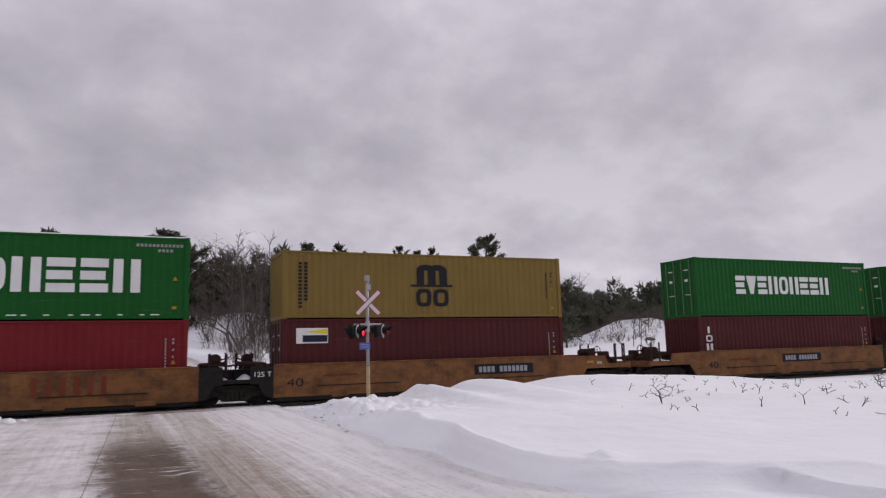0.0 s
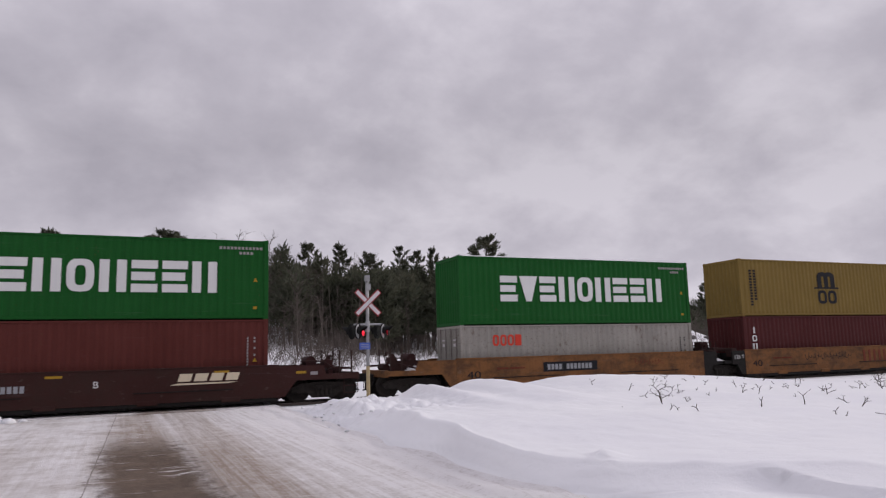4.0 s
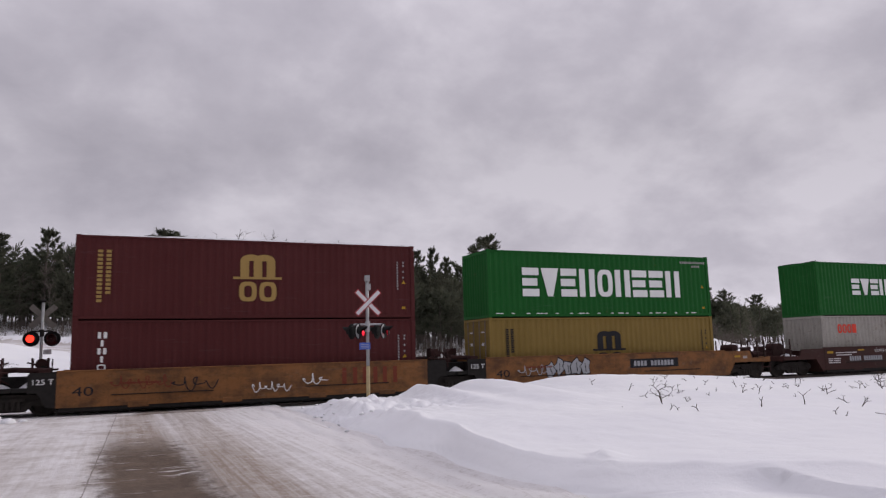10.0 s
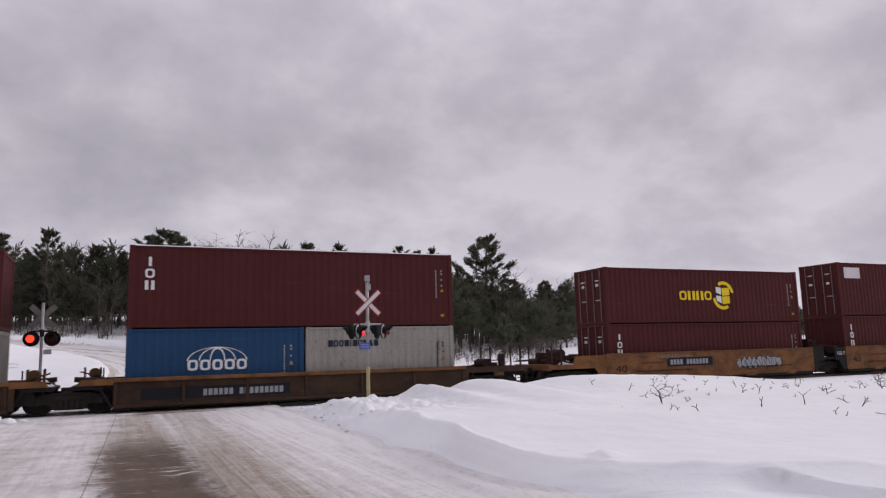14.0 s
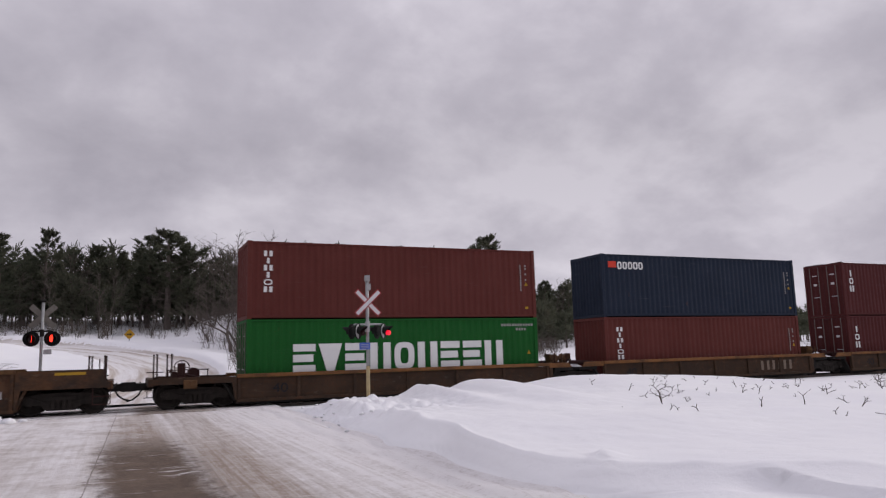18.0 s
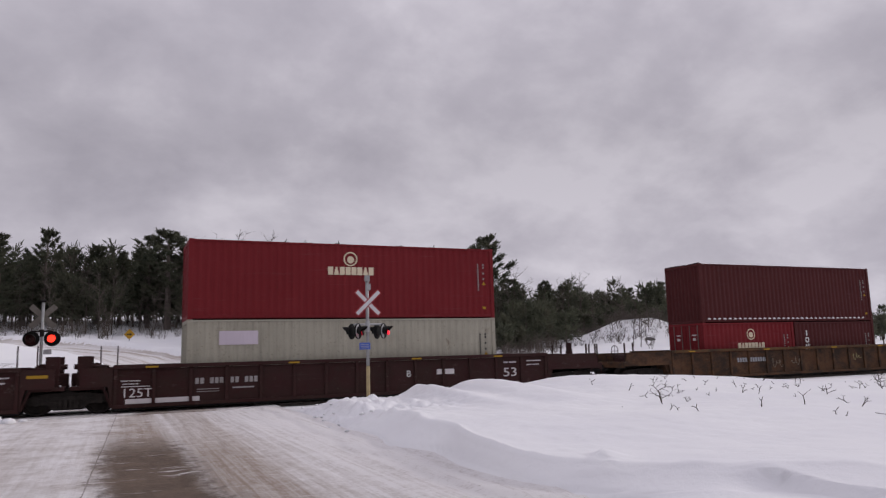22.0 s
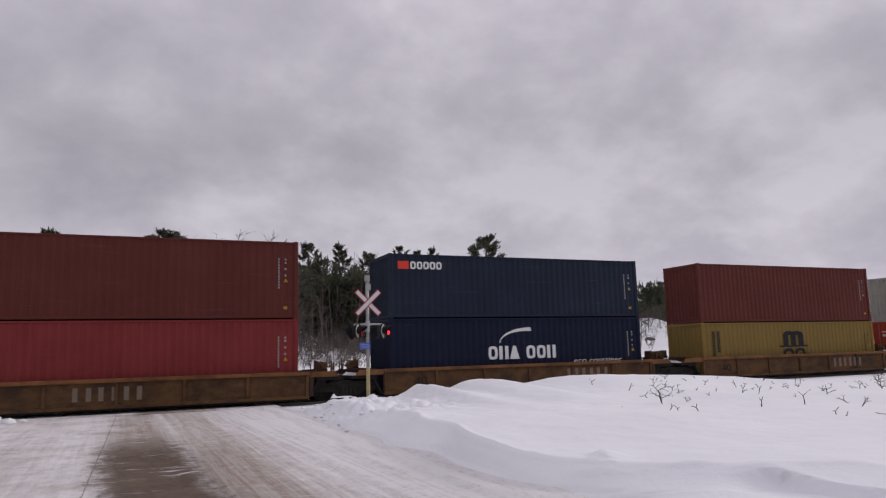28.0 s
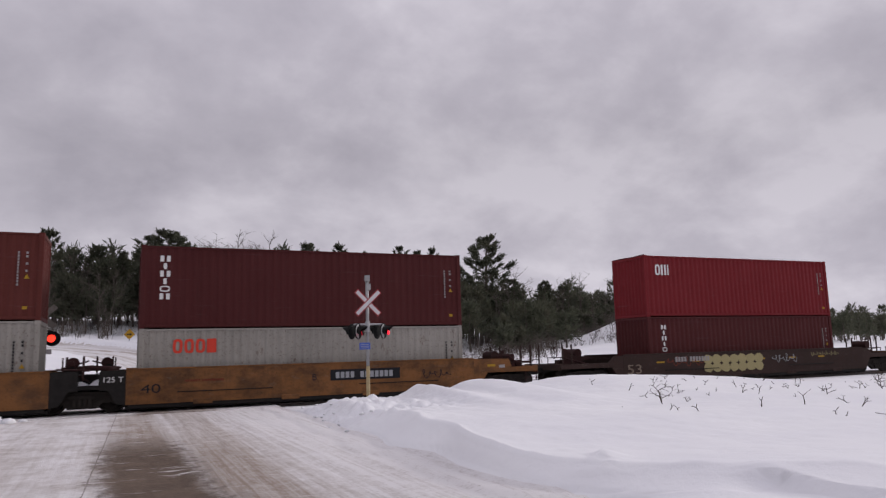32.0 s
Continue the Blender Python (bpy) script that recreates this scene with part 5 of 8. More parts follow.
            for z in (0.32, 0.58):
                part("step", stored(("step", W, z), lambda: mesh_of("step", rod(bmesh.new(), (W + T - 0.58, -1.46, z), (W + T - 0.05, -1.46, z), 0.016, n=6), CAR_OXIDE)), None, car, at=turn)
            for k in (T - 0.58, T - 0.05):
                part("step_hanger", stored(("step_hanger", W), lambda: mesh_of("step_hanger", rod(bmesh.new(), (W, -1.46, 0.32), (W, -1.46, 0.86), 0.016, n=6), CAR_OXIDE)), None, car, at=turn @ pose(k, 0, 0))
            truck(car, s * (W + K))
    for t in texts:
        car_mark(car, W, high, ribbed, *t)
    KEYED.append(car)
    return car


def tank(W, z):
    bm = rod(bmesh.new(), (W + 1.3, -0.9, z), (W + 1.3, -0.1, z), 0.2, n=18)
    for y in (-0.75, -0.25):
        box(bm, W + 1.22, W + 1.38, y - 0.05, y + 0.05, 0.97, z - 0.1)
    return bm


def end_rail(W):
    bm = bmesh.new()
    rod(bm, (W + 2.28, -1.36, 1.25), (W + 2.88, -1.36, 1.25), 0.018, n=6)
    rod(bm, (W + 0.7, -0.8, 1.32), (W + 2.2, -0.8, 1.32), 0.02, n=6)
    for k in (0.75, 1.45, 2.15):
        rod(bm, (W + k, -0.8, 0.95), (W + k, -0.8, 1.32), 0.018, n=6)
    box(bm, W + 1.6, W + 2.1, -0.3, 0.1, 0.97, 1.22)
    rod(bm, (W + 1.0, 0.7, 1.0), (W + 2.2, 0.7, 1.3), 0.04, n=6)
    return bm


def hand_wheel():
    """A rim on crossing spokes."""
    bm = bmesh.new()
    n, m = 18, 6
    rings = [[bm.verts.new((0.018 * math.sin(2 * math.pi * k / m), (0.25 + 0.018 * math.cos(2 * math.pi * k / m)) * math.cos(2 * math.pi * i / n), (0.25 + 0.018 * math.cos(2 * math.pi * k / m)) * math.sin(2 * math.pi * i / n))) for k in range(m)] for i in range(n)]
    for i in range(n):
        p, q = rings[i], rings[(i + 1) % n]
        for k in range(m):
            bm.faces.new((p[k], q[k], q[(k + 1) % m], p[(k + 1) % m]))
    rod(bm, (0, -0.25, 0), (0, 0.25, 0), 0.014, n=5)
    rod(bm, (0, 0, -0.25), (0, 0, 0.25), 0.014, n=5)
    return bm


def knuckle(W):
    bm = block(W + 2.7, W + 3.3, -0.11, 0.11, 0.66, 0.92, 0.03)
    box(bm, W + 3.25, W + 3.62, -0.17, 0.05, 0.64, 0.96)
    box(bm, W + 3.25, W + 3.5, 0.05, 0.2, 0.66, 0.94)
    rod(bm, (W + 3.0, -1.0, 0.78), (W + 3.12, 0.1, 0.95), 0.02, n=6)
    return bm


def hose(W):
    bm = bmesh.new()
    pts = [(W + 3.05, 0.3, 0.72), (W + 3.18, 0.33, 0.50), (W + 3.36, 0.32, 0.36), (W + 3.55, 0.3, 0.31)]
    for a, b in zip(pts, pts[1:]):
        rod(bm, a, b, 0.03, n=7)
    return bm


def heap(W, high):
    bm = bmesh.new()
    n = 10
    rows = []
    for r in (0.0, 0.18, 0.34, 0.45):
        rows.append([bm.verts.new((W + 0.85 + r * math.cos(2 * math.pi * i / n) * 0.8, 0.1 + r * 2.0 * math.sin(2 * math.pi * i / n) * (1 + 0.2 * rough(i, r, 2)), 0.90 + max(0, 0.30 - r * 0.68))) for i in range(n)])
    for p, q in zip(rows, rows[1:]):
        for i in range(n):
            j = (i + 1) % n
            bm.faces.new((p[i], q[i], q[j], p[j]))
    return bm


def car_mark(car, W, high, ribbed, what, u, v, w, h, ink):
    """Stencils on the near side. u is from the car's middle, v above the rail."""
    y = -1.512 if not ribbed else -1.43
    if u > W or u < -W:
        y = -1.50
    if what.startswith("="):
        lettering(what[1:], h, MARK[ink], car, u, y, v, width=w or None)
    elif what == "bars":
        bm = bmesh.new()
        n = max(2, round(w / (h * 0.8)))
        for i in range(n):
            if i != n * 4 // 10:
                slab(bm, rect(u + i * w / n, v, u + (i + 0.72) * w / n, v + h), y - 0.006, y)
        part("stencil", bm, MARK[ink], car)["kind"] = "stuff"
    elif what == "plate":
        part("name_plate", slab(bmesh.new(), rect(u, v, u + w, v + h), y + 0.004, y + 0.010), MARK[ink], car)
    elif what == "blocks":
        for k in range(3):
            for bx, bz, bw, bh in sign_bars(w * 0.27, h, "n"):
                me = stored(("car_bar", round(bw, 2), h, ink), lambda: mesh_of("letter_bar", slab(bmesh.new(), rect(0, 0, bw * 0.7, bh), 0, 0.006), MARK[ink]))
                part("letter_bar", me, None, car, at=(u + k * w / 3 + bx, y - 0.003, v))
    elif what == "slant":
        for k in range(4):
            part("letter_block", slab(bmesh.new(), ((u + k * w / 4, v), (u + (k + 0.8) * w / 4, v), (u + (k + 0.8) * w / 4 + h * 0.3, v + h), (u + k * w / 4 + h * 0.3, v + h)), y - 0.006, y), MARK[ink], car)
        part("emblem", slab(bmesh.new(), ((u - 0.25, v - h * 0.45), (u + w * 0.8, v - h * 0.4), (u + w * 0.95, v - h * 0.2), (u, v - h * 0.22)), y - 0.006, y), MARK[ink], car)
    elif what == "spray":
        rng = random.Random(int(abs(u) * 100) + int(w * 10))
        fat = h >= 0.55 and ink in ("silver", "olive")
        if fat:
            # jagged shapes pushed into one another, with dark cuts in them
            n = max(3, round(w / (h * 0.55)))
            for i in range(n):
                cx, cz = u + (i + 0.5) * w / n, v + h * rng.uniform(0.42, 0.58)
                rx, rz = w / n * rng.uniform(0.55, 0.75), h * rng.uniform(0.40, 0.52)
                start = rng.uniform(0, 6.28)
                pts = []
                for k in range(9):
                    a = start + 2 * math.pi * (k + rng.uniform(-0.25, 0.25)) / 9
                    r = rng.uniform(0.62, 0.8) if k % 2 else rng.uniform(0.95, 1.15)
                    pts.append((cx + rx * r * math.cos(a), cz + rz * r * math.sin(a)))
                for q, (grow, colour) in enumerate(((1.16, "black"), (1.0, ink))):
                    bm = bmesh.new()
                    f = bm.faces.new([bm.verts.new((cx + (a - cx) * grow, y - 0.003 - 0.0016 * i - 0.0008 * q, cz + (b - cz) * grow)) for a, b in pts])
                    bmesh.ops.triangulate(bm, faces=[f])
                    part("spray_paint", bm, MARK[colour], car, "jagged sprayed shape with a dark outline")
                bm = bmesh.new()
                lean_by = rng.uniform(-0.3, 0.3) * rx
                bm.faces.new([bm.verts.new((cx + a, y - 0.0045 - 0.0016 * i, cz + b)) for a, b in ((-0.05 * rx + lean_by, -0.55 * rz), (0.07 * rx + lean_by, -0.5 * rz), (0.06 * rx - lean_by, 0.5 * rz), (-0.06 * rx - lean_by, 0.45 * rz))])
                part("spray_paint", bm, MARK["black"], car)
        else:
            # one wavering line that runs back and forth
            loops = max(3, round(w / (h * 0.55)))
            pts = []
            for i in range(loops * 11 + 1):
                a = 2 * math.pi * i / 11
                swell = 0.55 + 0.45 * math.sin(i * 0.23 + u * 3)
                pts.append((u + w * i / (loops * 11) + w / loops * 0.45 * math.cos(a) * (0.6 + 0.4 * math.sin(i * 0.31)), v + h / 2 + h * 0.48 * swell * math.sin(a + 0.4 * math.sin(i * 0.9))))
            t = h * 0.03
            bm = bmesh.new()
            for q, ((x0, z0), (x1, z1)) in enumerate(zip(pts, pts[1:])):
                d = math.hypot(x1 - x0, z1 - z0) or 1
                nx, nz = -(z1 - z0) / d * t, (x1 - x0) / d * t
                at = y - 0.003 - 0.00002 * q
                bm.faces.new([bm.verts.new((a, at, b)) for a, b in ((x0 - nx, z0 - nz), (x1 - nx, z1 - nz), (x1 + nx, z1 + nz), (x0 + nx, z0 + nz))])
            part("spray_paint", bm, MARK[ink], car, "thin sprayed scrawl")
    elif what == "panels":
        n = max(3, round(w / (h * 1.3)))
        for i in range(n):
            x0, x1 = u + i * w / n + 0.02, u + (i + 0.94) * w / n
            part("spray_paint", slab(bmesh.new(), ((x0, v), (x1 - 0.08, v), (x1, v + 0.1), (x1 - 0.04, v + h), (x0 + 0.1, v + h), (x0 + 0.03, v + h * 0.6)), y - 0.003, y + 0.004), MARK[ink], car, "sprayed panel with dark wedges")
            part("spray_paint", slab(bmesh.new(), ((x0 + 0.1, v + h * 0.12), (x0 + 0.2, v + h * 0.12), (x1 - 0.12, v + h * 0.85), (x1 - 0.22, v + h * 0.85)), y - 0.005, y), MARK["black"], car)
    elif what == "blobs":
        rng = random.Random(7)
        n = max(2, round(w / (h * 0.6)))
        for i in range(n):
            for row in (0, 1):
                cx, cz = u + (i + 0.5) * w / n, v + h * (0.28 + 0.44 * row)
                pts = [(cx + math.cos(2 * math.pi * k / 10) * w / n * (0.5 + 0.1 * rng.random()), cz + math.sin(2 * math.pi * k / 10) * h * (0.24 + 0.06 * rng.random())) for k in range(10)]
                part("spray_paint", slab(bmesh.new(), pts, y - 0.002 - 0.001 * ((i + row) % 2), y + 0.004), MARK[ink], car, "fat sprayed shapes")


def stow(start, z, length, height, colour, label, doors=False, snow=False):
    """A container whose left foot stands at start along the train, at the height z."""
    pale = colour in (GREY, CREAM_BOX, STEELBLUE, TAN)
    c = container((start + length / 2, MID, z), length, height, colour, label, doors, "black" if pale else "white", snow)
    c["half"] = length / 2
    return c



# ---- the train, from its head to its tail: cars, and the boxes in each well ----
well_car(314.30, "A", "pin", "end", (CAR_YELLOW, BLACK, CAR_YELLOW), "yellow slab-sided well car with black articulated ends", [("=40", -6, 0.62, 0.62, 0.3, "black"), ("=125 T", -7.18, 1.02, 0.6, 0.18, "white"), ("bars", -4.6, 0.95, 1.3, 0.07, "oldred")])
b = stow(314.30, FLOOR, FORTY, HIGH, MAROON, "maroon corrugated steel shipping container in a well car", False)
b = stow(314.30, FLOOR + HIGH, FORTY, HIGH, GREEN, "green corrugated steel shipping container stacked on another", True, True)
well_car(298.80, "A", "end", "pin", (CAR_YELLOW, BLACK, CAR_YELLOW), "yellow slab-sided well car with black articulated ends", [("=40", -6, 0.62, 0.62, 0.3, "black"), ("bars", -4.6, 0.95, 1.3, 0.07, "oldred"), ("plate", -1.1, 0.78, 2.75, 0.4, "black"), ("bars", -0.9, 0.86, 2.3, 0.23, "silver")])
b = stow(298.80, FLOOR, FORTY, HIGH, MAROON, "maroon corrugated steel shipping container in a well car", False)
stack(b, 0.39, 1.27, 0.85, 2.49, "ion", "white")
b = stow(298.80, FLOOR + HIGH, FORTY, HIGH, GREEN, "green corrugated steel shipping container stacked on another", True, False)
word(b, 2.52, 1.11, 9.24, 2.02, "evenoneen", "white")
well_car(278.87, "A", "pin", "end", (CAR_YELLOW, BLACK, CAR_YELLOW), "yellow slab-sided well car with black articulated ends", [("=40", -6, 0.62, 0.62, 0.3, "black"), ("=125 T", -7.18, 1.02, 0.6, 0.18, "white"), ("bars", -4.6, 0.95, 1.3, 0.07, "oldred"), ("plate", 1.6, 0.78, 2.75, 0.4, "black"), ("bars", 1.8, 0.86, 2.3, 0.23, "silver")])
b = stow(278.87, FLOOR, FORTY, HIGH, MAROON, "maroon corrugated steel shipping container in a well car", True)
plate(b, 0.52, 1.98, 1.72, 2.55, "label")
b = stow(278.87, FLOOR + HIGH, FORTY, STD, TAN, "mustard-yellow corrugated steel shipping container stacked on another", False, False)
em(b, 5.12, 0.46, 6.97, 2.16, "black")
code(b, 0.60, 0.41, 0.96, 2.18, 2, "black")
well_car(263.40, "A", "pin", "pin", (CAR_YELLOW, BLACK, CAR_YELLOW), "yellow slab-sided well car with black articulated ends", [("=40", -6, 0.62, 0.62, 0.3, "black"), ("=125 T", -7.18, 1.02, 0.6, 0.18, "white"), ("bars", -4.6, 0.95, 1.3, 0.07, "oldred"), ("blocks", 1.4, 0.62, 2.4, 0.62, "oldred"), ("spray", -2.2, 0.8, 2, 0.35, "black")])
b = stow(263.40, FLOOR, FORTY, HIGH, RED, "red corrugated steel shipping container in a well car", True)
word(b, 0.68, 1.82, 1.64, 2.41, "oni", "white")
b = stow(263.40, FLOOR + HIGH, FORTY, HIGH, GREEN, "green corrugated steel shipping container stacked on another", False, True)
word(b, 1.64, 0.93, 10.67, 2.08, "evenoneen", "white")
snow_beads(b, 26, 0.5)
well_car(247.90, "A", "pin", "pin", (CAR_YELLOW, BLACK, CAR_YELLOW), "yellow slab-sided well car with black articulated ends", [("=40", -6, 0.62, 0.62, 0.3, "black"), ("=125 T", -7.18, 1.02, 0.6, 0.18, "white"), ("bars", -4.6, 0.95, 1.3, 0.07, "oldred"), ("blocks", 2.2, 0.62, 2.4, 0.62, "oldred"), ("spray", -3.6, 0.85, 2.4, 0.3, "black")])
b = stow(247.90, FLOOR, FORTY, HIGH, NAVY, "navy-blue corrugated steel shipping container in a well car", False)
word(b, 4.43, 1.13, 7.83, 1.69, "ona oon", "white")
arc(b, 5.12, 1.84, 6.52, 2.40, 1, "white")
b = stow(247.90, FLOOR + HIGH, FORTY, HIGH, NAVY, "navy-blue corrugated steel shipping container stacked on another", True, False)
word(b, 4.49, 1.21, 7.91, 1.74, "ona oon", "white")
arc(b, 5.10, 1.90, 6.59, 2.49, 1, "white")
arc(b, 5.83, 0.46, 7.30, 1.07, -1, "white")
lettering("eco container", 0.33, WHITE, b, 8.70 - b["half"], -WIDE / 2 + 0.002, 0.87, width=2.65)
lettering("bamboo flooring", 0.33, WHITE, b, 8.86 - b["half"], -WIDE / 2 + 0.002, 0.49, width=2.40)
well_car(232.44, "A", "pin", "pin", (CAR_YELLOW, BLACK, CAR_YELLOW), "yellow slab-sided well car with black articulated ends", [("=40", -6, 0.62, 0.62, 0.3, "black"), ("=125 T", -7.18, 1.02, 0.6, 0.18, "white"), ("bars", -4.6, 0.95, 1.3, 0.07, "oldred"), ("blocks", 2, 0.62, 2.4, 0.62, "oldred"), ("spray", -2.4, 0.8, 3.4, 0.4, "black")])
b = stow(232.44, FLOOR, FORTY, HIGH, MAROON, "maroon corrugated steel shipping container in a well car", False)
stack(b, 0.52, 1.23, 0.89, 2.44, "ion", "white")
b = stow(232.44, FLOOR + HIGH, FORTY, HIGH, TAN, "mustard-yellow corrugated steel shipping container stacked on another", False, False)
em(b, 5.26, 0.63, 7.09, 2.32, "black")
code(b, 0.64, 0.53, 1.11, 2.38, 2, "black")
well_car(216.90, "A", "end", "pin", (CAR_YELLOW, BLACK, CAR_YELLOW), "yellow slab-sided well car with black articulated ends", [("=40", -6, 0.62, 0.62, 0.3, "black"), ("bars", -4.6, 0.95, 1.3, 0.07, "oldred"), ("plate", -2.4, 0.78, 2.75, 0.4, "black"), ("bars", -2.2, 0.86, 2.3, 0.23, "silver"), ("spray", 2.4, 0.9, 1.6, 0.3, "oldred")])
b = stow(216.90, FLOOR, FORTY, STD, GREY, "pale grey corrugated steel shipping container in a well car", True)
word(b, 1.45, 1.72, 2.87, 2.18, "ooob", "red")
b = stow(216.90, FLOOR + STD, FORTY, HIGH, GREEN, "green corrugated steel shipping container stacked on another", False, True)
word(b, 1.85, 0.99, 10.60, 2.08, "evenoneen", "white")
well_car(196.94, "B", "pin", "end", (CAR_BROWN, CAR_BROWN, CAR_BROWN), "brown slab-sided well car with white stencils", [("bars", -5.6, 1.1, 1.6, 0.05, "paper"), ("bars", -5.6, 0.98, 1.2, 0.05, "paper"), ("bars", -6.2, 0.8, 0.9, 0.05, "paper"), ("bars", -6.2, 0.7, 0.9, 0.05, "paper"), ("bars", -6.2, 0.6, 0.9, 0.05, "paper"), ("plate", -6.25, 1.1, 0.45, 0.12, "oldyellow"), ("plate", -3.9, 1.2, 0.5, 0.08, "oldyellow"), ("plate", -1, 1.2, 0.5, 0.08, "oldyellow"), ("plate", 4.2, 1.2, 0.5, 0.08, "oldyellow"), ("bars", -3.4, 0.78, 1.9, 0.22, "silver"), ("=B", 0.4, 0.85, 0, 0.22, "white"), ("slant", 3, 0.95, 2.1, 0.26, "cream")])
b = stow(196.94, FLOOR, FORTY, HIGH, BRICK, "brick-red corrugated steel shipping container in a well car", False)
stack(b, 0.54, 1.13, 0.99, 2.48, "ninion", "white")
b = stow(196.94, FLOOR + HIGH, FORTY, HIGH, GREEN, "green corrugated steel shipping container stacked on another", False, False)
word(b, 1.51, 0.95, 10.44, 2.06, "evenoneen", "white")
well_car(181.40, "B", "pin", "pin", (CAR_BROWN, CAR_BROWN, CAR_BROWN), "brown slab-sided well car with white stencils", [("bars", -5.6, 1.1, 1.6, 0.05, "paper"), ("bars", -5.6, 0.98, 1.2, 0.05, "paper"), ("bars", -6.2, 0.8, 0.9, 0.05, "paper"), ("bars", -6.2, 0.7, 0.9, 0.05, "paper"), ("bars", -6.2, 0.6, 0.9, 0.05, "paper"), ("plate", -6.25, 1.1, 0.45, 0.12, "oldyellow"), ("plate", -3.9, 1.2, 0.5, 0.08, "oldyellow"), ("plate", -1, 1.2, 0.5, 0.08, "oldyellow"), ("plate", 4.2, 1.2, 0.5, 0.08, "oldyellow"), ("=C", -1.2, 0.72, 0, 0.24, "white"), ("panels", 2, 0.55, 2.2, 0.6, "silver")])
b = stow(181.40, FLOOR, FORTY, HIGH, GREEN, "green corrugated steel shipping container in a well car", False)
word(b, 2.52, 1.03, 9.49, 1.89, "evenoneen", "white")
b = stow(181.40, FLOOR + HIGH, FORTY, HIGH, TEAL, "grey-green corrugated steel shipping container stacked on another", True, False)
word(b, 2.83, 1.01, 9.33, 1.99, "onina eninnino", "white")
stack(b, 0.57, 0.62, 1.05, 2.33, "neoe", "white")
well_car(165.98, "B", "pin", "pin", (CAR_BROWN, CAR_BROWN, CAR_BROWN), "brown slab-sided well car with white stencils", [("bars", -5.6, 1.1, 1.6, 0.05, "paper"), ("bars", -5.6, 0.98, 1.2, 0.05, "paper"), ("bars", -6.2, 0.8, 0.9, 0.05, "paper"), ("bars", -6.2, 0.7, 0.9, 0.05, "paper"), ("bars", -6.2, 0.6, 0.9, 0.05, "paper"), ("plate", -6.25, 1.1, 0.45, 0.12, "oldyellow"), ("plate", -3.9, 1.2, 0.5, 0.08, "oldyellow"), ("plate", -1, 1.2, 0.5, 0.08, "oldyellow"), ("plate", 4.2, 1.2, 0.5, 0.08, "oldyellow"), ("=D", -2.1, 0.78, 0, 0.24, "white"), ("spray", -4.7, 0.42, 2.2, 0.62, "white"), ("slant", 1.4, 0.85, 2.3, 0.3, "cream")])
b = stow(165.98, FLOOR, TWENTY, STD, CREAM_BOX, "off-white twenty-foot container, half the length of the box above", True)
word(b, 1.07, 1.16, 5.10, 1.68, "ona oon", "navy")
arc(b, 1.76, 1.88, 2.92, 2.36, 1, "navy")
b = stow(172.12, FLOOR, TWENTY, STD, BLUE, "blue twenty-foot container, half the length of the box above", False)
plate(b, 2.02, 1.14, 3.97, 1.84, "ship")
b = stow(165.98, FLOOR + STD, FORTY, HIGH, GREY, "pale grey corrugated steel shipping container stacked on another", True, False)
word(b, 3.11, 1.07, 8.69, 1.93, "ooooo", "blue", 0.30)
word(b, 1.40, 2.31, 2.52, 2.62, "bbbb", "blue")
plate(b, 2.90, 0.26, 4.66, 0.79, "patch")
well_car(150.46, "B", "pin", "pin", (CAR_BROWN, CAR_BROWN, CAR_BROWN), "brown slab-sided well car with white stencils", [("bars", -5.6, 1.1, 1.6, 0.05, "paper"), ("bars", -5.6, 0.98, 1.2, 0.05, "paper"), ("bars", -6.2, 0.8, 0.9, 0.05, "paper"), ("bars", -6.2, 0.7, 0.9, 0.05, "paper"), ("bars", -6.2, 0.6, 0.9, 0.05, "paper"), ("plate", -6.25, 1.1, 0.45, 0.12, "oldyellow"), ("plate", -3.9, 1.2, 0.5, 0.08, "oldyellow"), ("plate", -1, 1.2, 0.5, 0.08, "oldyellow"), ("plate", 4.2, 1.2, 0.5, 0.08, "oldyellow"), ("=E", -1.6, 0.75, 0, 0.24, "white"), ("spray", -0.3, 0.7, 1.1, 0.42, "white"), ("bars", 1.6, 1.25, 1.2, 0.07, "white")])
b = stow(150.46, FLOOR, FORTY, HIGH, TAN, "mustard-yellow corrugated steel shipping container in a well car", False)
em(b, 5.11, 0.59, 6.88, 2.25, "black")
code(b, 0.71, 1.23, 1.10, 2.41, 2, "black")
b = stow(150.46, FLOOR + HIGH, FORTY, HIGH, CORAL, "coral-red corrugated steel shipping container stacked on another", True, False)
word(b, 0.71, 1.00, 6.24, 1.95, "nanonno", "cream")
word(b, 9.26, 1.02, 11.43, 1.95, "abb", "cream")
flag(b, 6.27, 0.68, 9.31, 2.21, "cream")
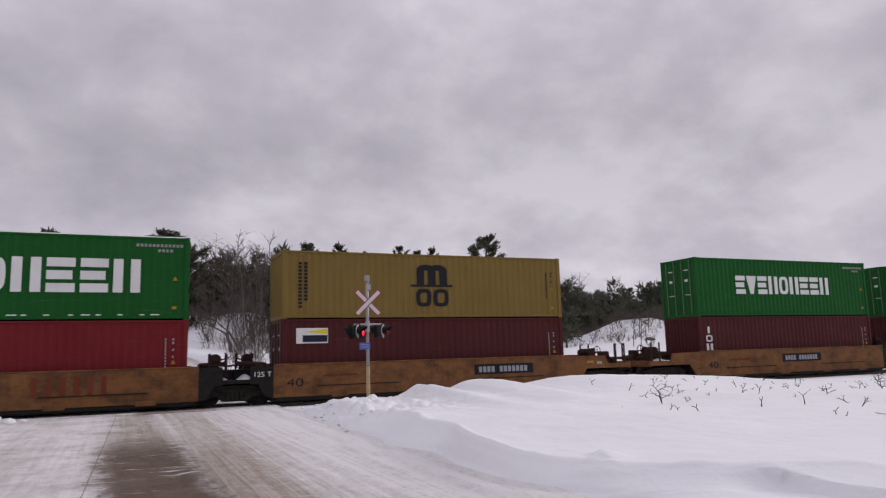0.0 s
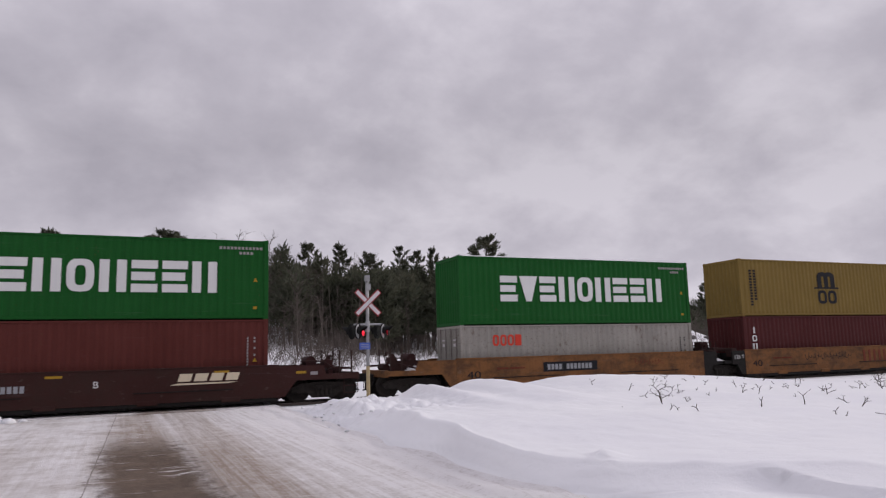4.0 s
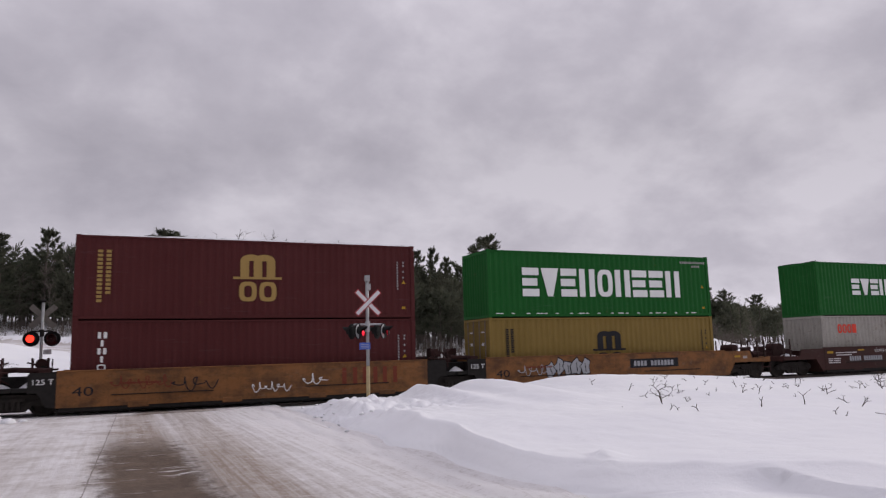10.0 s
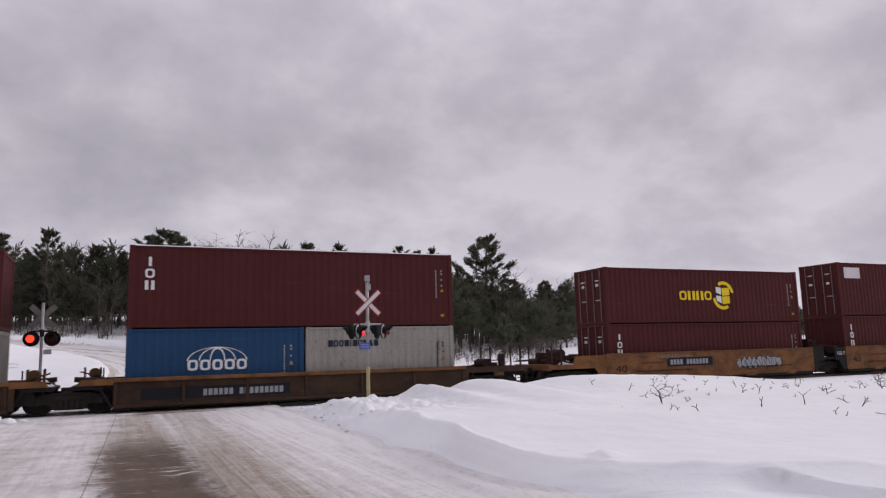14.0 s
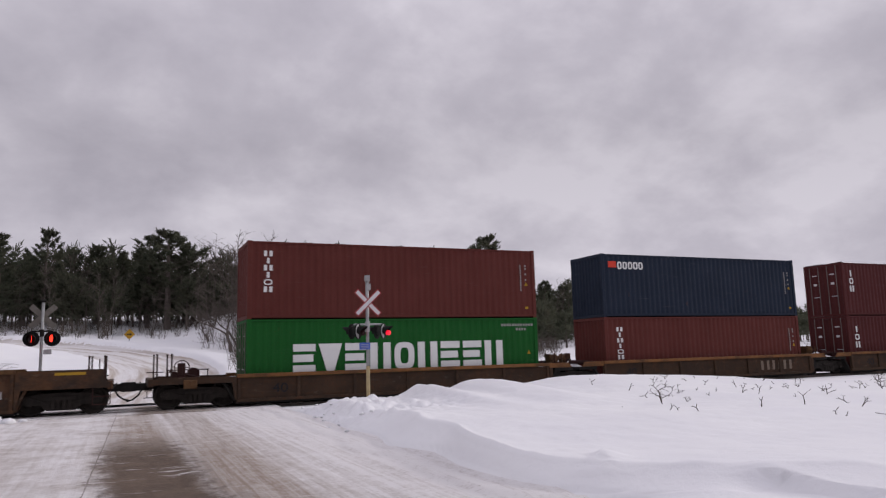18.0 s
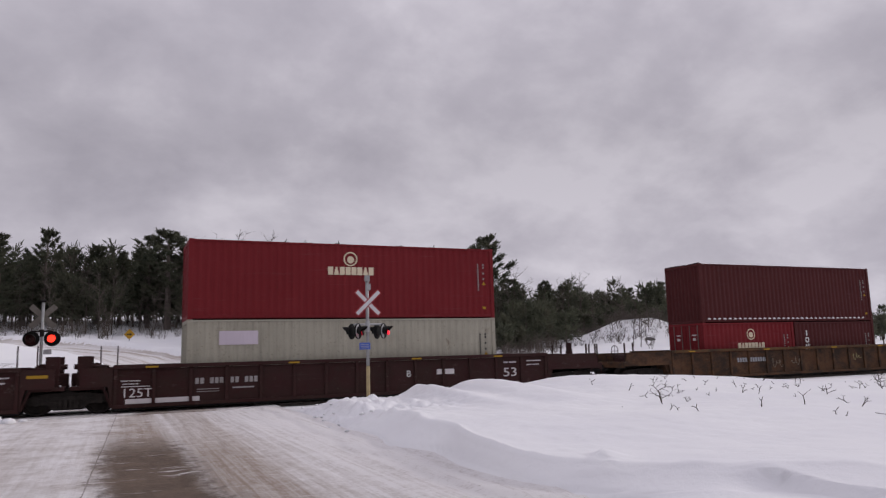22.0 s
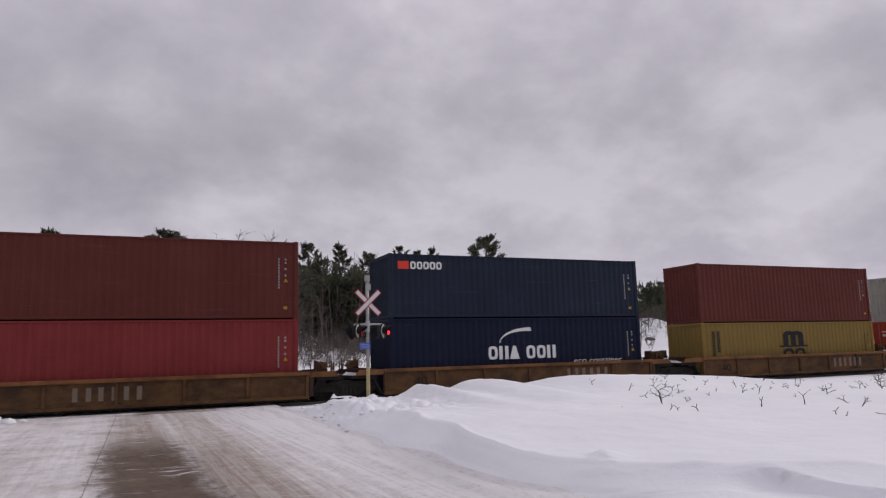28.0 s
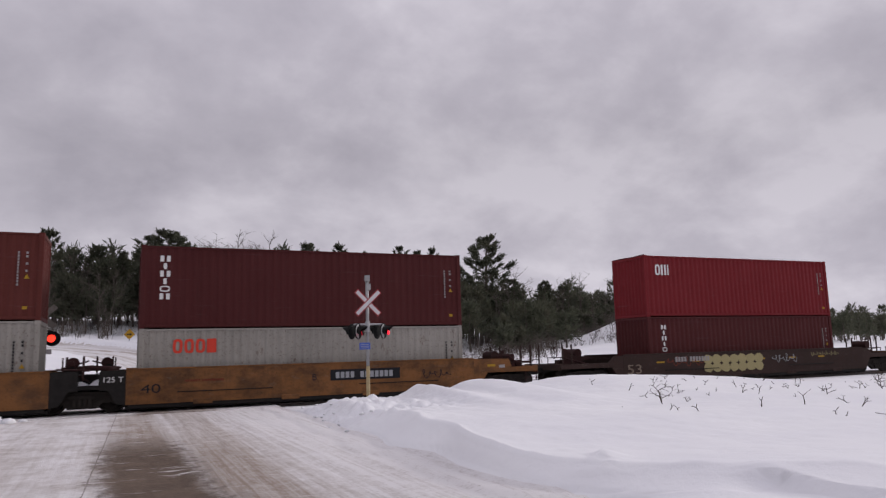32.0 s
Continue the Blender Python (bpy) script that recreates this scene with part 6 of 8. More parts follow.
well_car(134.94, "B", "end", "pin", (CAR_BROWN, CAR_BROWN, CAR_BROWN), "brown slab-sided well car with white stencils", [("bars", -5.6, 1.1, 1.6, 0.05, "paper"), ("bars", -5.6, 0.98, 1.2, 0.05, "paper"), ("bars", -6.2, 0.8, 0.9, 0.05, "paper"), ("bars", -6.2, 0.7, 0.9, 0.05, "paper"), ("bars", -6.2, 0.6, 0.9, 0.05, "paper"), ("plate", -6.25, 1.1, 0.45, 0.12, "oldyellow"), ("plate", -3.9, 1.2, 0.5, 0.08, "oldyellow"), ("plate", -1, 1.2, 0.5, 0.08, "oldyellow"), ("plate", 4.2, 1.2, 0.5, 0.08, "oldyellow"), ("bars", -4.6, 0.68, 2.6, 0.24, "silver"), ("=A", -0.9, 0.75, 0, 0.26, "white"), ("slant", 1.3, 0.92, 2.5, 0.3, "cream"), ("spray", -2.6, 1.05, 1, 0.3, "white")])
b = stow(134.94, FLOOR, FORTY, HIGH, GREY, "rust-streaked pale grey corrugated steel shipping container in a well car", False)
word(b, 1.17, 1.96, 2.67, 2.43, "ooob", "red")
b = stow(134.94, FLOOR + HIGH, FORTY, HIGH, GREEN, "green corrugated steel shipping container stacked on another", False, True)
word(b, 2.60, 1.12, 9.44, 2.01, "evenoneen", "white")
well_car(115.22, "A", "pin", "end", (CAR_YELLOW, BLACK, CAR_YELLOW), "yellow slab-sided well car with black articulated ends", [("=40", -6, 0.62, 0.62, 0.3, "black"), ("=125 T", -7.18, 1.02, 0.6, 0.18, "white"), ("bars", -4.6, 0.95, 1.3, 0.07, "oldred"), ("plate", 0.8, 0.78, 2.75, 0.4, "black"), ("bars", 1, 0.86, 2.3, 0.23, "silver"), ("spray", -3.6, 0.5, 2.2, 0.8, "silver"), ("spray", -5, 0.6, 1.4, 0.5, "silver")])
b = stow(115.22, FLOOR, FORTY, HIGH, TAN, "mustard-yellow corrugated steel shipping container in a well car", True)
em(b, 5.15, 0.63, 6.93, 2.27, "black")
code(b, 0.78, 1.24, 1.16, 2.44, 2, "black")
b = stow(115.22, FLOOR + HIGH, FORTY, HIGH, GREEN, "green corrugated steel shipping container stacked on another", False, False)
word(b, 1.61, 0.91, 10.40, 2.15, "evenoneen", "white")
snow_beads(b, 26, 0.5)
well_car(99.72, "A", "pin", "pin", (CAR_YELLOW, BLACK, CAR_YELLOW), "yellow slab-sided well car with black articulated ends", [("=40", -6, 0.62, 0.62, 0.3, "black"), ("=125 T", -7.18, 1.02, 0.6, 0.18, "white"), ("bars", -4.6, 0.95, 1.3, 0.07, "oldred"), ("blocks", 3, 0.62, 2.4, 0.62, "oldred"), ("spray", -0.3, 0.45, 1.3, 0.42, "white"), ("spray", 1.5, 0.6, 0.9, 0.5, "white"), ("spray", -3, 0.6, 1.4, 0.6, "black"), ("spray", -4.9, 0.75, 1.9, 0.5, "oldred")])
b = stow(99.72, FLOOR, FORTY, HIGH, MAROON, "maroon corrugated steel shipping container in a well car", True)
stack(b, 0.79, 1.22, 1.11, 2.55, "ninio", "white")
b = stow(99.72, FLOOR + HIGH, FORTY, HIGH, MAROON, "maroon corrugated steel shipping container stacked on another", True, True)
em(b, 5.14, 0.64, 6.89, 2.37, "tan")
code(b, 0.69, 0.60, 1.13, 2.43, 2, "tan")
well_car(84.29, "A", "pin", "pin", (CAR_YELLOW, BLACK, CAR_YELLOW), "yellow slab-sided well car with black articulated ends", [("=40", -6, 0.62, 0.62, 0.3, "black"), ("=125 T", -7.18, 1.02, 0.6, 0.18, "white"), ("bars", -4.6, 0.95, 1.3, 0.07, "oldred"), ("blocks", 0.3, 0.62, 2.4, 0.62, "oldred"), ("plate", -1.5, 0.32, 3.2, 0.86, "black"), ("panels", -1.42, 0.4, 3.05, 0.7, "silver"), ("spray", -5, 0.9, 0.8, 0.4, "white"), ("spray", 2.4, 0.5, 1.6, 0.6, "black")])
b = stow(84.29, FLOOR, TWENTY, STD, MAROON, "maroon twenty-foot container, half the length of the box above", False)
plate(b, 0.63, 1.72, 1.81, 2.30, "label")
b = stow(90.42, FLOOR, TWENTY, STD, TEAL, "grey-green twenty-foot container, half the length of the box above", False)
word(b, 0.95, 1.06, 5.32, 1.62, "onina eninnino", "white")
b = stow(84.29, FLOOR + STD, FORTY, HIGH, MAROON, "maroon corrugated steel shipping container stacked on another", False, True)
plate(b, 0.61, 2.19, 0.98, 2.64, "small")
well_car(68.90, "A", "pin", "pin", (CAR_YELLOW, BLACK, CAR_YELLOW), "yellow slab-sided well car with black articulated ends", [("=40", -6, 0.62, 0.62, 0.3, "black"), ("=125 T", -7.18, 1.02, 0.6, 0.18, "white"), ("bars", -4.6, 0.95, 1.3, 0.07, "oldred"), ("blocks", -1.8, 0.62, 2.4, 0.62, "oldred")])
b = stow(68.90, FLOOR, FORTY, HIGH, MAROON, "maroon corrugated steel shipping container in a well car", False)
stack(b, 0.50, 1.28, 0.80, 2.52, "ion", "white")
b = stow(68.90, FLOOR + HIGH, FORTY, HIGH, MAROON, "maroon corrugated steel shipping container stacked on another", True, False)
plate(b, 0.50, 2.03, 1.76, 2.62, "paper")
well_car(53.54, "A", "end", "pin", (CAR_YELLOW, BLACK, CAR_YELLOW), "yellow slab-sided well car with black articulated ends", [("=40", -6, 0.62, 0.62, 0.3, "black"), ("bars", -4.6, 0.95, 1.3, 0.07, "oldred"), ("plate", -3.1, 0.78, 2.75, 0.4, "black"), ("bars", -2.9, 0.86, 2.3, 0.23, "silver"), ("spray", 1.2, 0.55, 2.9, 0.6, "silver"), ("spray", -3.6, 1.15, 2, 0.22, "silver")])
b = stow(53.54, FLOOR, FORTY, STD, MAROON, "maroon corrugated steel shipping container in a well car", True)
stack(b, 0.49, 1.15, 0.80, 2.19, "ion", "white")
b = stow(53.54, FLOOR + STD, FORTY, STD, MAROON, "maroon corrugated steel shipping container stacked on another", True, False)
word(b, 4.24, 1.09, 6.32, 1.53, "onno", "yellow")
cube(b, 6.37, 0.69, 7.71, 1.96, "yellow")
well_car(33.71, "C", "pin", "end", (CAR_SOOTY, BLACK, CAR_YELLOW), "grimy yellow well car with a bright top rail", [("=40", -5.2, 0.45, 0.55, 0.34, "black"), ("plate", -5.6, 0.38, 5, 0.4, "black"), ("bars", -3.6, 0.46, 2.8, 0.22, "silver")])
b = stow(33.71, FLOOR, TWENTY, STD, AZURE, "bright blue twenty-foot container, half the length of the box above", False)
globe(b, 1.94, 1.41, 4.01, 1.93, "white")
word(b, 1.94, 1.12, 4.02, 1.49, "ooooo", "white")
b = stow(39.84, FLOOR, TWENTY, STD, GREY, "rusty pale grey twenty-foot container, half the length of the box above", False)
word(b, 0.83, 1.84, 2.85, 2.08, "boobibobab", "navy")
b = stow(33.71, FLOOR + STD, FORTY, HIGH, MAROON, "maroon corrugated steel shipping container stacked on another", False, True)
stack(b, 0.52, 1.34, 0.89, 2.58, "ion", "white")
well_car(17.82, "C", "pin", "pin", (CAR_SOOTY, BLACK, CAR_YELLOW), "grimy yellow well car with a bright top rail", [("=40", -5.2, 0.45, 0.55, 0.34, "black"), ("blocks", -0.9, 0.42, 2.3, 0.45, "faded")])
b = stow(17.82, FLOOR, TWENTY, STD, ORANGE, "orange twenty-foot container, half the length of the box above", False)
word(b, 2.10, 1.03, 5.93, 1.60, "babab bbobo", "navy")
plate(b, 0.66, 1.02, 1.65, 1.79, "blue")
b = stow(23.95, FLOOR, TWENTY, STD, GREY, "pale grey twenty-foot container, half the length of the box above", False)
word(b, 0.83, 1.78, 2.01, 2.14, "ooob", "red")
b = stow(17.82, FLOOR + STD, FORTY, STD, MAROON, "dusty maroon corrugated steel shipping container stacked on another", False, False)
well_car(2.28, "C", "pin", "pin", (CAR_SOOTY, BLACK, CAR_YELLOW), "grimy yellow well car with a bright top rail", [("=40", -5.2, 0.45, 0.55, 0.34, "black"), ("blocks", 3.2, 0.42, 2.3, 0.45, "faded")])
b = stow(2.28, FLOOR, FORTY, HIGH, MAROON, "maroon corrugated steel shipping container in a well car", True)
stack(b, 0.49, 1.17, 0.88, 2.40, "ion", "white")
b = stow(2.28, FLOOR + HIGH, FORTY, HIGH, MAROON, "maroon corrugated steel shipping container stacked on another", True, True)
stack(b, 0.49, 1.30, 0.86, 2.55, "ion", "white")
well_car(-13.62, "C", "pin", "pin", (CAR_SOOTY, BLACK, CAR_YELLOW), "grimy yellow well car with a bright top rail", [("=40", -5.2, 0.45, 0.55, 0.34, "black"), ("blocks", 3, 0.42, 2.3, 0.45, "faded")])
b = stow(-13.62, FLOOR, FORTY, HIGH, BRICK, "brick-red corrugated steel shipping container in a well car", False)
stack(b, 0.65, 0.99, 1.03, 2.49, "ninion", "white")
b = stow(-13.62, FLOOR + HIGH, FORTY, HIGH, SLATE, "slate-blue corrugated steel shipping container stacked on another", False, False)
plate(b, 0.40, 2.26, 0.84, 2.55, "red")
word(b, 0.88, 2.19, 2.39, 2.54, "ooooo", "white")
well_car(-29.32, "C", "end", "pin", (CAR_SOOTY, BLACK, CAR_YELLOW), "grimy yellow well car with a bright top rail", [("=40", -5.2, 0.45, 0.55, 0.34, "black")])
b = stow(-29.32, FLOOR, FORTY, HIGH, GREEN, "green corrugated steel shipping container in a well car", True)
word(b, 1.61, 0.91, 10.54, 1.96, "evenoneen", "white")
b = stow(-29.32, FLOOR + HIGH, FORTY, HIGH, BRICK, "brick-red corrugated steel shipping container stacked on another", False, False)
stack(b, 0.60, 0.99, 0.97, 2.59, "ninion", "white")
well_car(-50.96, "D", "end", "end", (CAR_GRIMY, CAR_GRIMY, CAR_RUST), "rusty brown-yellow well car with ribbed sides", [("bars", -4.6, 0.8, 2.2, 0.18, "silver")], 8.4)
b = stow(-50.96, FLOOR, FORTY, HIGH, GREEN, "green corrugated steel shipping container in a well car", True)
word(b, 2.62, 1.15, 9.51, 1.93, "evenoneen", "white")
b = stow(-50.96, FLOOR + HIGH, FORTY, HIGH, MAROON, "maroon corrugated steel shipping container stacked on another", False, True)
stack(b, 0.55, 1.33, 0.83, 2.52, "ion", "white")
well_car(-74.46, "D", "end", "end", (CAR_GRIMY, CAR_GRIMY, CAR_RUST), "rusty brown-yellow well car with ribbed sides", [("bars", -4.3, 0.85, 2, 0.2, "silver"), ("spray", -2, 0.5, 0.7, 0.5, "faded"), ("spray", -0.7, 0.55, 0.8, 0.5, "faded"), ("spray", 3.9, 0.7, 0.6, 0.45, "olive")], 8.4)
b = stow(-74.46, FLOOR, TWENTY, STD, RED, "red twenty-foot container, half the length of the box above", True)
word(b, 2.15, 1.32, 3.95, 1.58, "babbbbab", "cream")
seal(b, 2.78, 1.71, 3.33, 2.28, "cream")
b = stow(-68.33, FLOOR, TWENTY, STD, MAROON, "maroon twenty-foot container, half the length of the box above", False)
stack(b, 0.70, 1.17, 1.01, 2.21, "ion", "white")
b = stow(-74.46, FLOOR + STD, FORTY, HIGH, MAROON, "maroon corrugated steel shipping container stacked on another", False, True)
snow_beads(b, 34)
well_car(-97.96, "E", "pin", "end", (CAR_OXIDE, CAR_OXIDE, CAR_OXIDE), "oxide-brown ribbed well car with yellow reflectors", [("=53", 6.26, 0.66, 0.60, 0.36, "paper"), ("=125T", -8.14, 0.5, 0.88, 0.30, "paper"), ("bars", -5.80, 0.86, 0.98, 0.2, "stencil"), ("bars", -4.62, 0.86, 0.98, 0.2, "stencil"), ("plate", -5.75, 0.66, 0.75, 0.025, "stencil"), ("plate", -5.75, 0.58, 0.75, 0.02, "stencil"), ("plate", -4.55, 0.66, 0.75, 0.05, "stencil"), ("plate", 5.4, 0.29, 1.6, 0.15, "paper"), ("plate", -8.0, 0.285, 2.35, 0.16, "paper"), ("bars", 6.3, 1.2, 0.6, 0.06, "paper"), ("bars", 7.4, 1.24, 0.7, 0.05, "paper"), ("bars", 7.4, 1.08, 0.6, 0.05, "paper"), ("plate", 3.3, 0.85, 0.75, 0.2, "paper"), ("bars", -8.15, 1.02, 0.6, 0.04, "paper"), ("bars", -8.1, 0.92, 0.5, 0.04, "paper"), ("plate", -8.14, 0.84, 0.9, 0.025, "paper"), ("=B", 2, 0.8, 0, 0.25, "white")], 8.4)
b = stow(-97.96, FLOOR, FORTY, HIGH, CREAM_BOX, "off-white corrugated steel shipping container in a well car", False)
plate(b, 1.09, 1.99, 2.45, 2.48, "pink")
b = stow(-97.96, FLOOR + HIGH, FORTY, HIGH, RED, "red corrugated steel shipping container stacked on another", False, False)
word(b, 5.04, 1.68, 6.90, 1.99, "babbbbab", "cream")
seal(b, 5.67, 2.01, 6.23, 2.59, "cream")
well_car(-117.42, "E", "pin", "pin", (CAR_OXIDE, CAR_OXIDE, CAR_OXIDE), "oxide-brown ribbed well car with yellow reflectors", [("=53", 6.26, 0.66, 0.60, 0.36, "paper"), ("=125T", -8.14, 0.5, 0.88, 0.30, "paper"), ("bars", -5.80, 0.86, 0.98, 0.2, "stencil"), ("bars", -4.62, 0.86, 0.98, 0.2, "stencil"), ("plate", -5.75, 0.66, 0.75, 0.025, "stencil"), ("plate", -5.75, 0.58, 0.75, 0.02, "stencil"), ("plate", -4.55, 0.66, 0.75, 0.05, "stencil"), ("plate", 5.4, 0.29, 1.6, 0.15, "paper"), ("plate", -8.0, 0.285, 2.35, 0.16, "paper"), ("bars", 6.3, 1.2, 0.6, 0.06, "paper"), ("bars", 7.4, 1.24, 0.7, 0.05, "paper"), ("bars", 7.4, 1.08, 0.6, 0.05, "paper"), ("plate", 3.3, 0.85, 0.75, 0.2, "paper"), ("bars", -8.15, 1.02, 0.6, 0.04, "paper"), ("bars", -8.1, 0.92, 0.5, 0.04, "paper"), ("plate", -8.14, 0.84, 0.9, 0.025, "paper"), ("spray", -2.3, 0.5, 0.9, 0.8, "white"), ("spray", -0.9, 0.5, 0.9, 0.8, "white"), ("=C", 1.7, 0.85, 0, 0.25, "white")], 8.4)
b = stow(-117.42, FLOOR, TWENTY, STD, BLUE, "blue twenty-foot container, half the length of the box above", True)
script(b, 1.90, 1.15, 4.95, 1.95, "white")
plate(b, 0.73, 1.27, 1.49, 1.72, "ship")
b = stow(-111.28, FLOOR, TWENTY, STD, BRICK, "brick-red twenty-foot container, half the length of the box above", False)
stack(b, 0.61, 1.11, 1.05, 2.09, "ion", "white")
b = stow(-117.42, FLOOR + STD, FORTY, HIGH, TAN, "mustard-yellow corrugated steel shipping container stacked on another", False, False)
em(b, 5.03, 0.72, 6.86, 2.42, "black")
code(b, 0.61, 0.72, 0.99, 2.46, 2, "black")
well_car(-136.82, "E", "end", "pin", (CAR_OXIDE, CAR_OXIDE, CAR_OXIDE), "oxide-brown ribbed well car with yellow reflectors", [("=53", 6.26, 0.66, 0.60, 0.36, "paper"), ("=125T", -8.14, 0.5, 0.88, 0.30, "paper"), ("bars", -5.80, 0.86, 0.98, 0.2, "stencil"), ("bars", -4.62, 0.86, 0.98, 0.2, "stencil"), ("plate", -5.75, 0.66, 0.75, 0.025, "stencil"), ("plate", -5.75, 0.58, 0.75, 0.02, "stencil"), ("plate", -4.55, 0.66, 0.75, 0.05, "stencil"), ("plate", 5.4, 0.29, 1.6, 0.15, "paper"), ("plate", -8.0, 0.285, 2.35, 0.16, "paper"), ("bars", 6.3, 1.2, 0.6, 0.06, "paper"), ("bars", 7.4, 1.24, 0.7, 0.05, "paper"), ("bars", 7.4, 1.08, 0.6, 0.05, "paper"), ("plate", 3.3, 0.85, 0.75, 0.2, "paper"), ("bars", -8.15, 1.02, 0.6, 0.04, "paper"), ("bars", -8.1, 0.92, 0.5, 0.04, "paper"), ("plate", -8.14, 0.84, 0.9, 0.025, "paper"), ("=A", 0.3, 0.8, 0, 0.28, "white")], 8.4)
b = stow(-136.82, FLOOR, TWENTY, STD, STEELBLUE, "light grey twenty-foot container, half the length of the box above", False)
star(b, 0.52, 1.37, 1.20, 1.91, "ice")
word(b, 1.61, 1.29, 5.03, 1.76, "naenen", "navy")
b = stow(-130.69, FLOOR, TWENTY, STD, FLAME, "orange-red twenty-foot container, half the length of the box above", False)
word(b, 0.42, 1.18, 3.05, 1.62, "nanonno", "cream")
flag(b, 2.94, 1.16, 4.10, 1.78, "cream")
word(b, 4.25, 1.14, 5.34, 1.62, "eno", "cream")
b = stow(-136.82, FLOOR + STD, FORTY, HIGH, NAVY, "navy-blue corrugated steel shipping container stacked on another", False, False)
word(b, 4.16, 1.27, 7.52, 1.84, "ona oon", "white")
arc(b, 4.75, 1.97, 6.29, 2.58, 1, "white")
arc(b, 5.43, 0.56, 6.96, 1.14, -1, "white")
well_car(-158.55, "C", "pin", "end", (CAR_RUST, BLACK, CAR_YELLOW), "grimy yellow well car with a bright top rail", [("=40", -5.2, 0.45, 0.55, 0.34, "black"), ("bars", -4.6, 0.45, 2.6, 0.24, "black")])
b = stow(-158.55, FLOOR, TWENTY, STD, FLAME, "orange-red twenty-foot container, half the length of the box above", True)
word(b, 0.61, 1.08, 3.22, 1.52, "nanonno", "cream")
flag(b, 3.14, 1.05, 4.28, 1.72, "cream")
word(b, 4.34, 1.05, 5.44, 1.53, "eno", "cream")
b = stow(-152.41, FLOOR, TWENTY, STD, STEELBLUE, "light grey twenty-foot container, half the length of the box above", False)
star(b, 0.51, 1.00, 1.29, 1.77, "ice")
word(b, 1.61, 1.06, 5.25, 1.62, "naenen", "navy")
b = stow(-158.55, FLOOR + STD, FORTY, STD, GREY, "pale grey corrugated steel shipping container stacked on another", False, False)
word(b, 1.10, 1.70, 2.58, 2.18, "ooob", "red")
well_car(-174.15, "C", "pin", "pin", (CAR_RUST, BLACK, CAR_YELLOW), "grimy yellow well car with a bright top rail", [("=40", -5.2, 0.45, 0.55, 0.34, "black"), ("blocks", 2.5, 0.42, 2.3, 0.45, "faded")])
b = stow(-174.15, FLOOR, FORTY, STD, TAN, "mustard-yellow corrugated steel shipping container in a well car", False)
em(b, 5.07, 0.61, 7.07, 2.12, "black")
code(b, 0.61, 0.97, 1.11, 2.19, 2, "black")
b = stow(-174.15, FLOOR + STD, FORTY, HIGH, BRICK, "brick-red corrugated steel shipping container stacked on another", False, False)
well_car(-190.04, "C", "pin", "pin", (CAR_RUST, BLACK, CAR_YELLOW), "grimy yellow well car with a bright top rail", [("=40", -5.2, 0.45, 0.55, 0.34, "black"), ("blocks", 1.9, 0.42, 2.3, 0.45, "faded")])
b = stow(-190.04, FLOOR, FORTY, HIGH, NAVY, "navy-blue corrugated steel shipping container in a well car", False)
word(b, 4.28, 1.16, 7.63, 1.71, "ona oon", "white")
arc(b, 4.86, 1.84, 6.38, 2.48, 1, "white")
lettering("eco container", 0.22, WHITE, b, 8.50 - b["half"], -WIDE / 2 + 0.002, 0.91, width=2.55)
b = stow(-190.04, FLOOR + HIGH, FORTY, STD, SLATE, "slate-blue corrugated steel shipping container stacked on another", False, False)
plate(b, 0.39, 1.97, 0.86, 2.29, "red")
word(b, 0.90, 1.97, 2.32, 2.28, "ooooo", "white")
well_car(-205.83, "C", "pin", "pin", (CAR_RUST, BLACK, CAR_YELLOW), "grimy yellow well car with a bright top rail", [("=40", -5.2, 0.45, 0.55, 0.34, "black"), ("blocks", -1.3, 0.42, 2.3, 0.45, "faded")])
b = stow(-205.83, FLOOR, FORTY, HIGH, ROSE, "faded red corrugated steel shipping container in a well car", False)
word(b, 0.55, 1.84, 1.54, 2.35, "oni", "white")
b = stow(-205.83, FLOOR + HIGH, FORTY, HIGH, BRICK, "brick-red corrugated steel shipping container stacked on another", False, False)
well_car(-221.68, "C", "end", "pin", (CAR_RUST, BLACK, CAR_YELLOW), "grimy yellow well car with a bright top rail", [("=40", -5.2, 0.45, 0.55, 0.34, "black"), ("bars", -4, 0.45, 2.4, 0.24, "black")])
b = stow(-221.68, FLOOR, FORTY, HIGH, AZURE, "bright blue corrugated steel shipping container in a well car", False)
globe(b, 5.17, 1.63, 6.81, 2.06, "white")
word(b, 5.01, 1.31, 7.02, 1.63, "ooooo", "white")
word(b, 5.05, 1.09, 6.96, 1.27, "babbbbab", "white")
stack(b, 0.44, 1.21, 0.67, 2.24, "neoe", "white")
b = stow(-221.68, FLOOR + HIGH, FORTY, HIGH, BLUE, "blue corrugated steel shipping container stacked on another", False, False)
word(b, 4.56, 0.54, 7.52, 1.65, "aob", "white")
wing(b, 4.52, 1.74, 7.46, 2.34, "red")
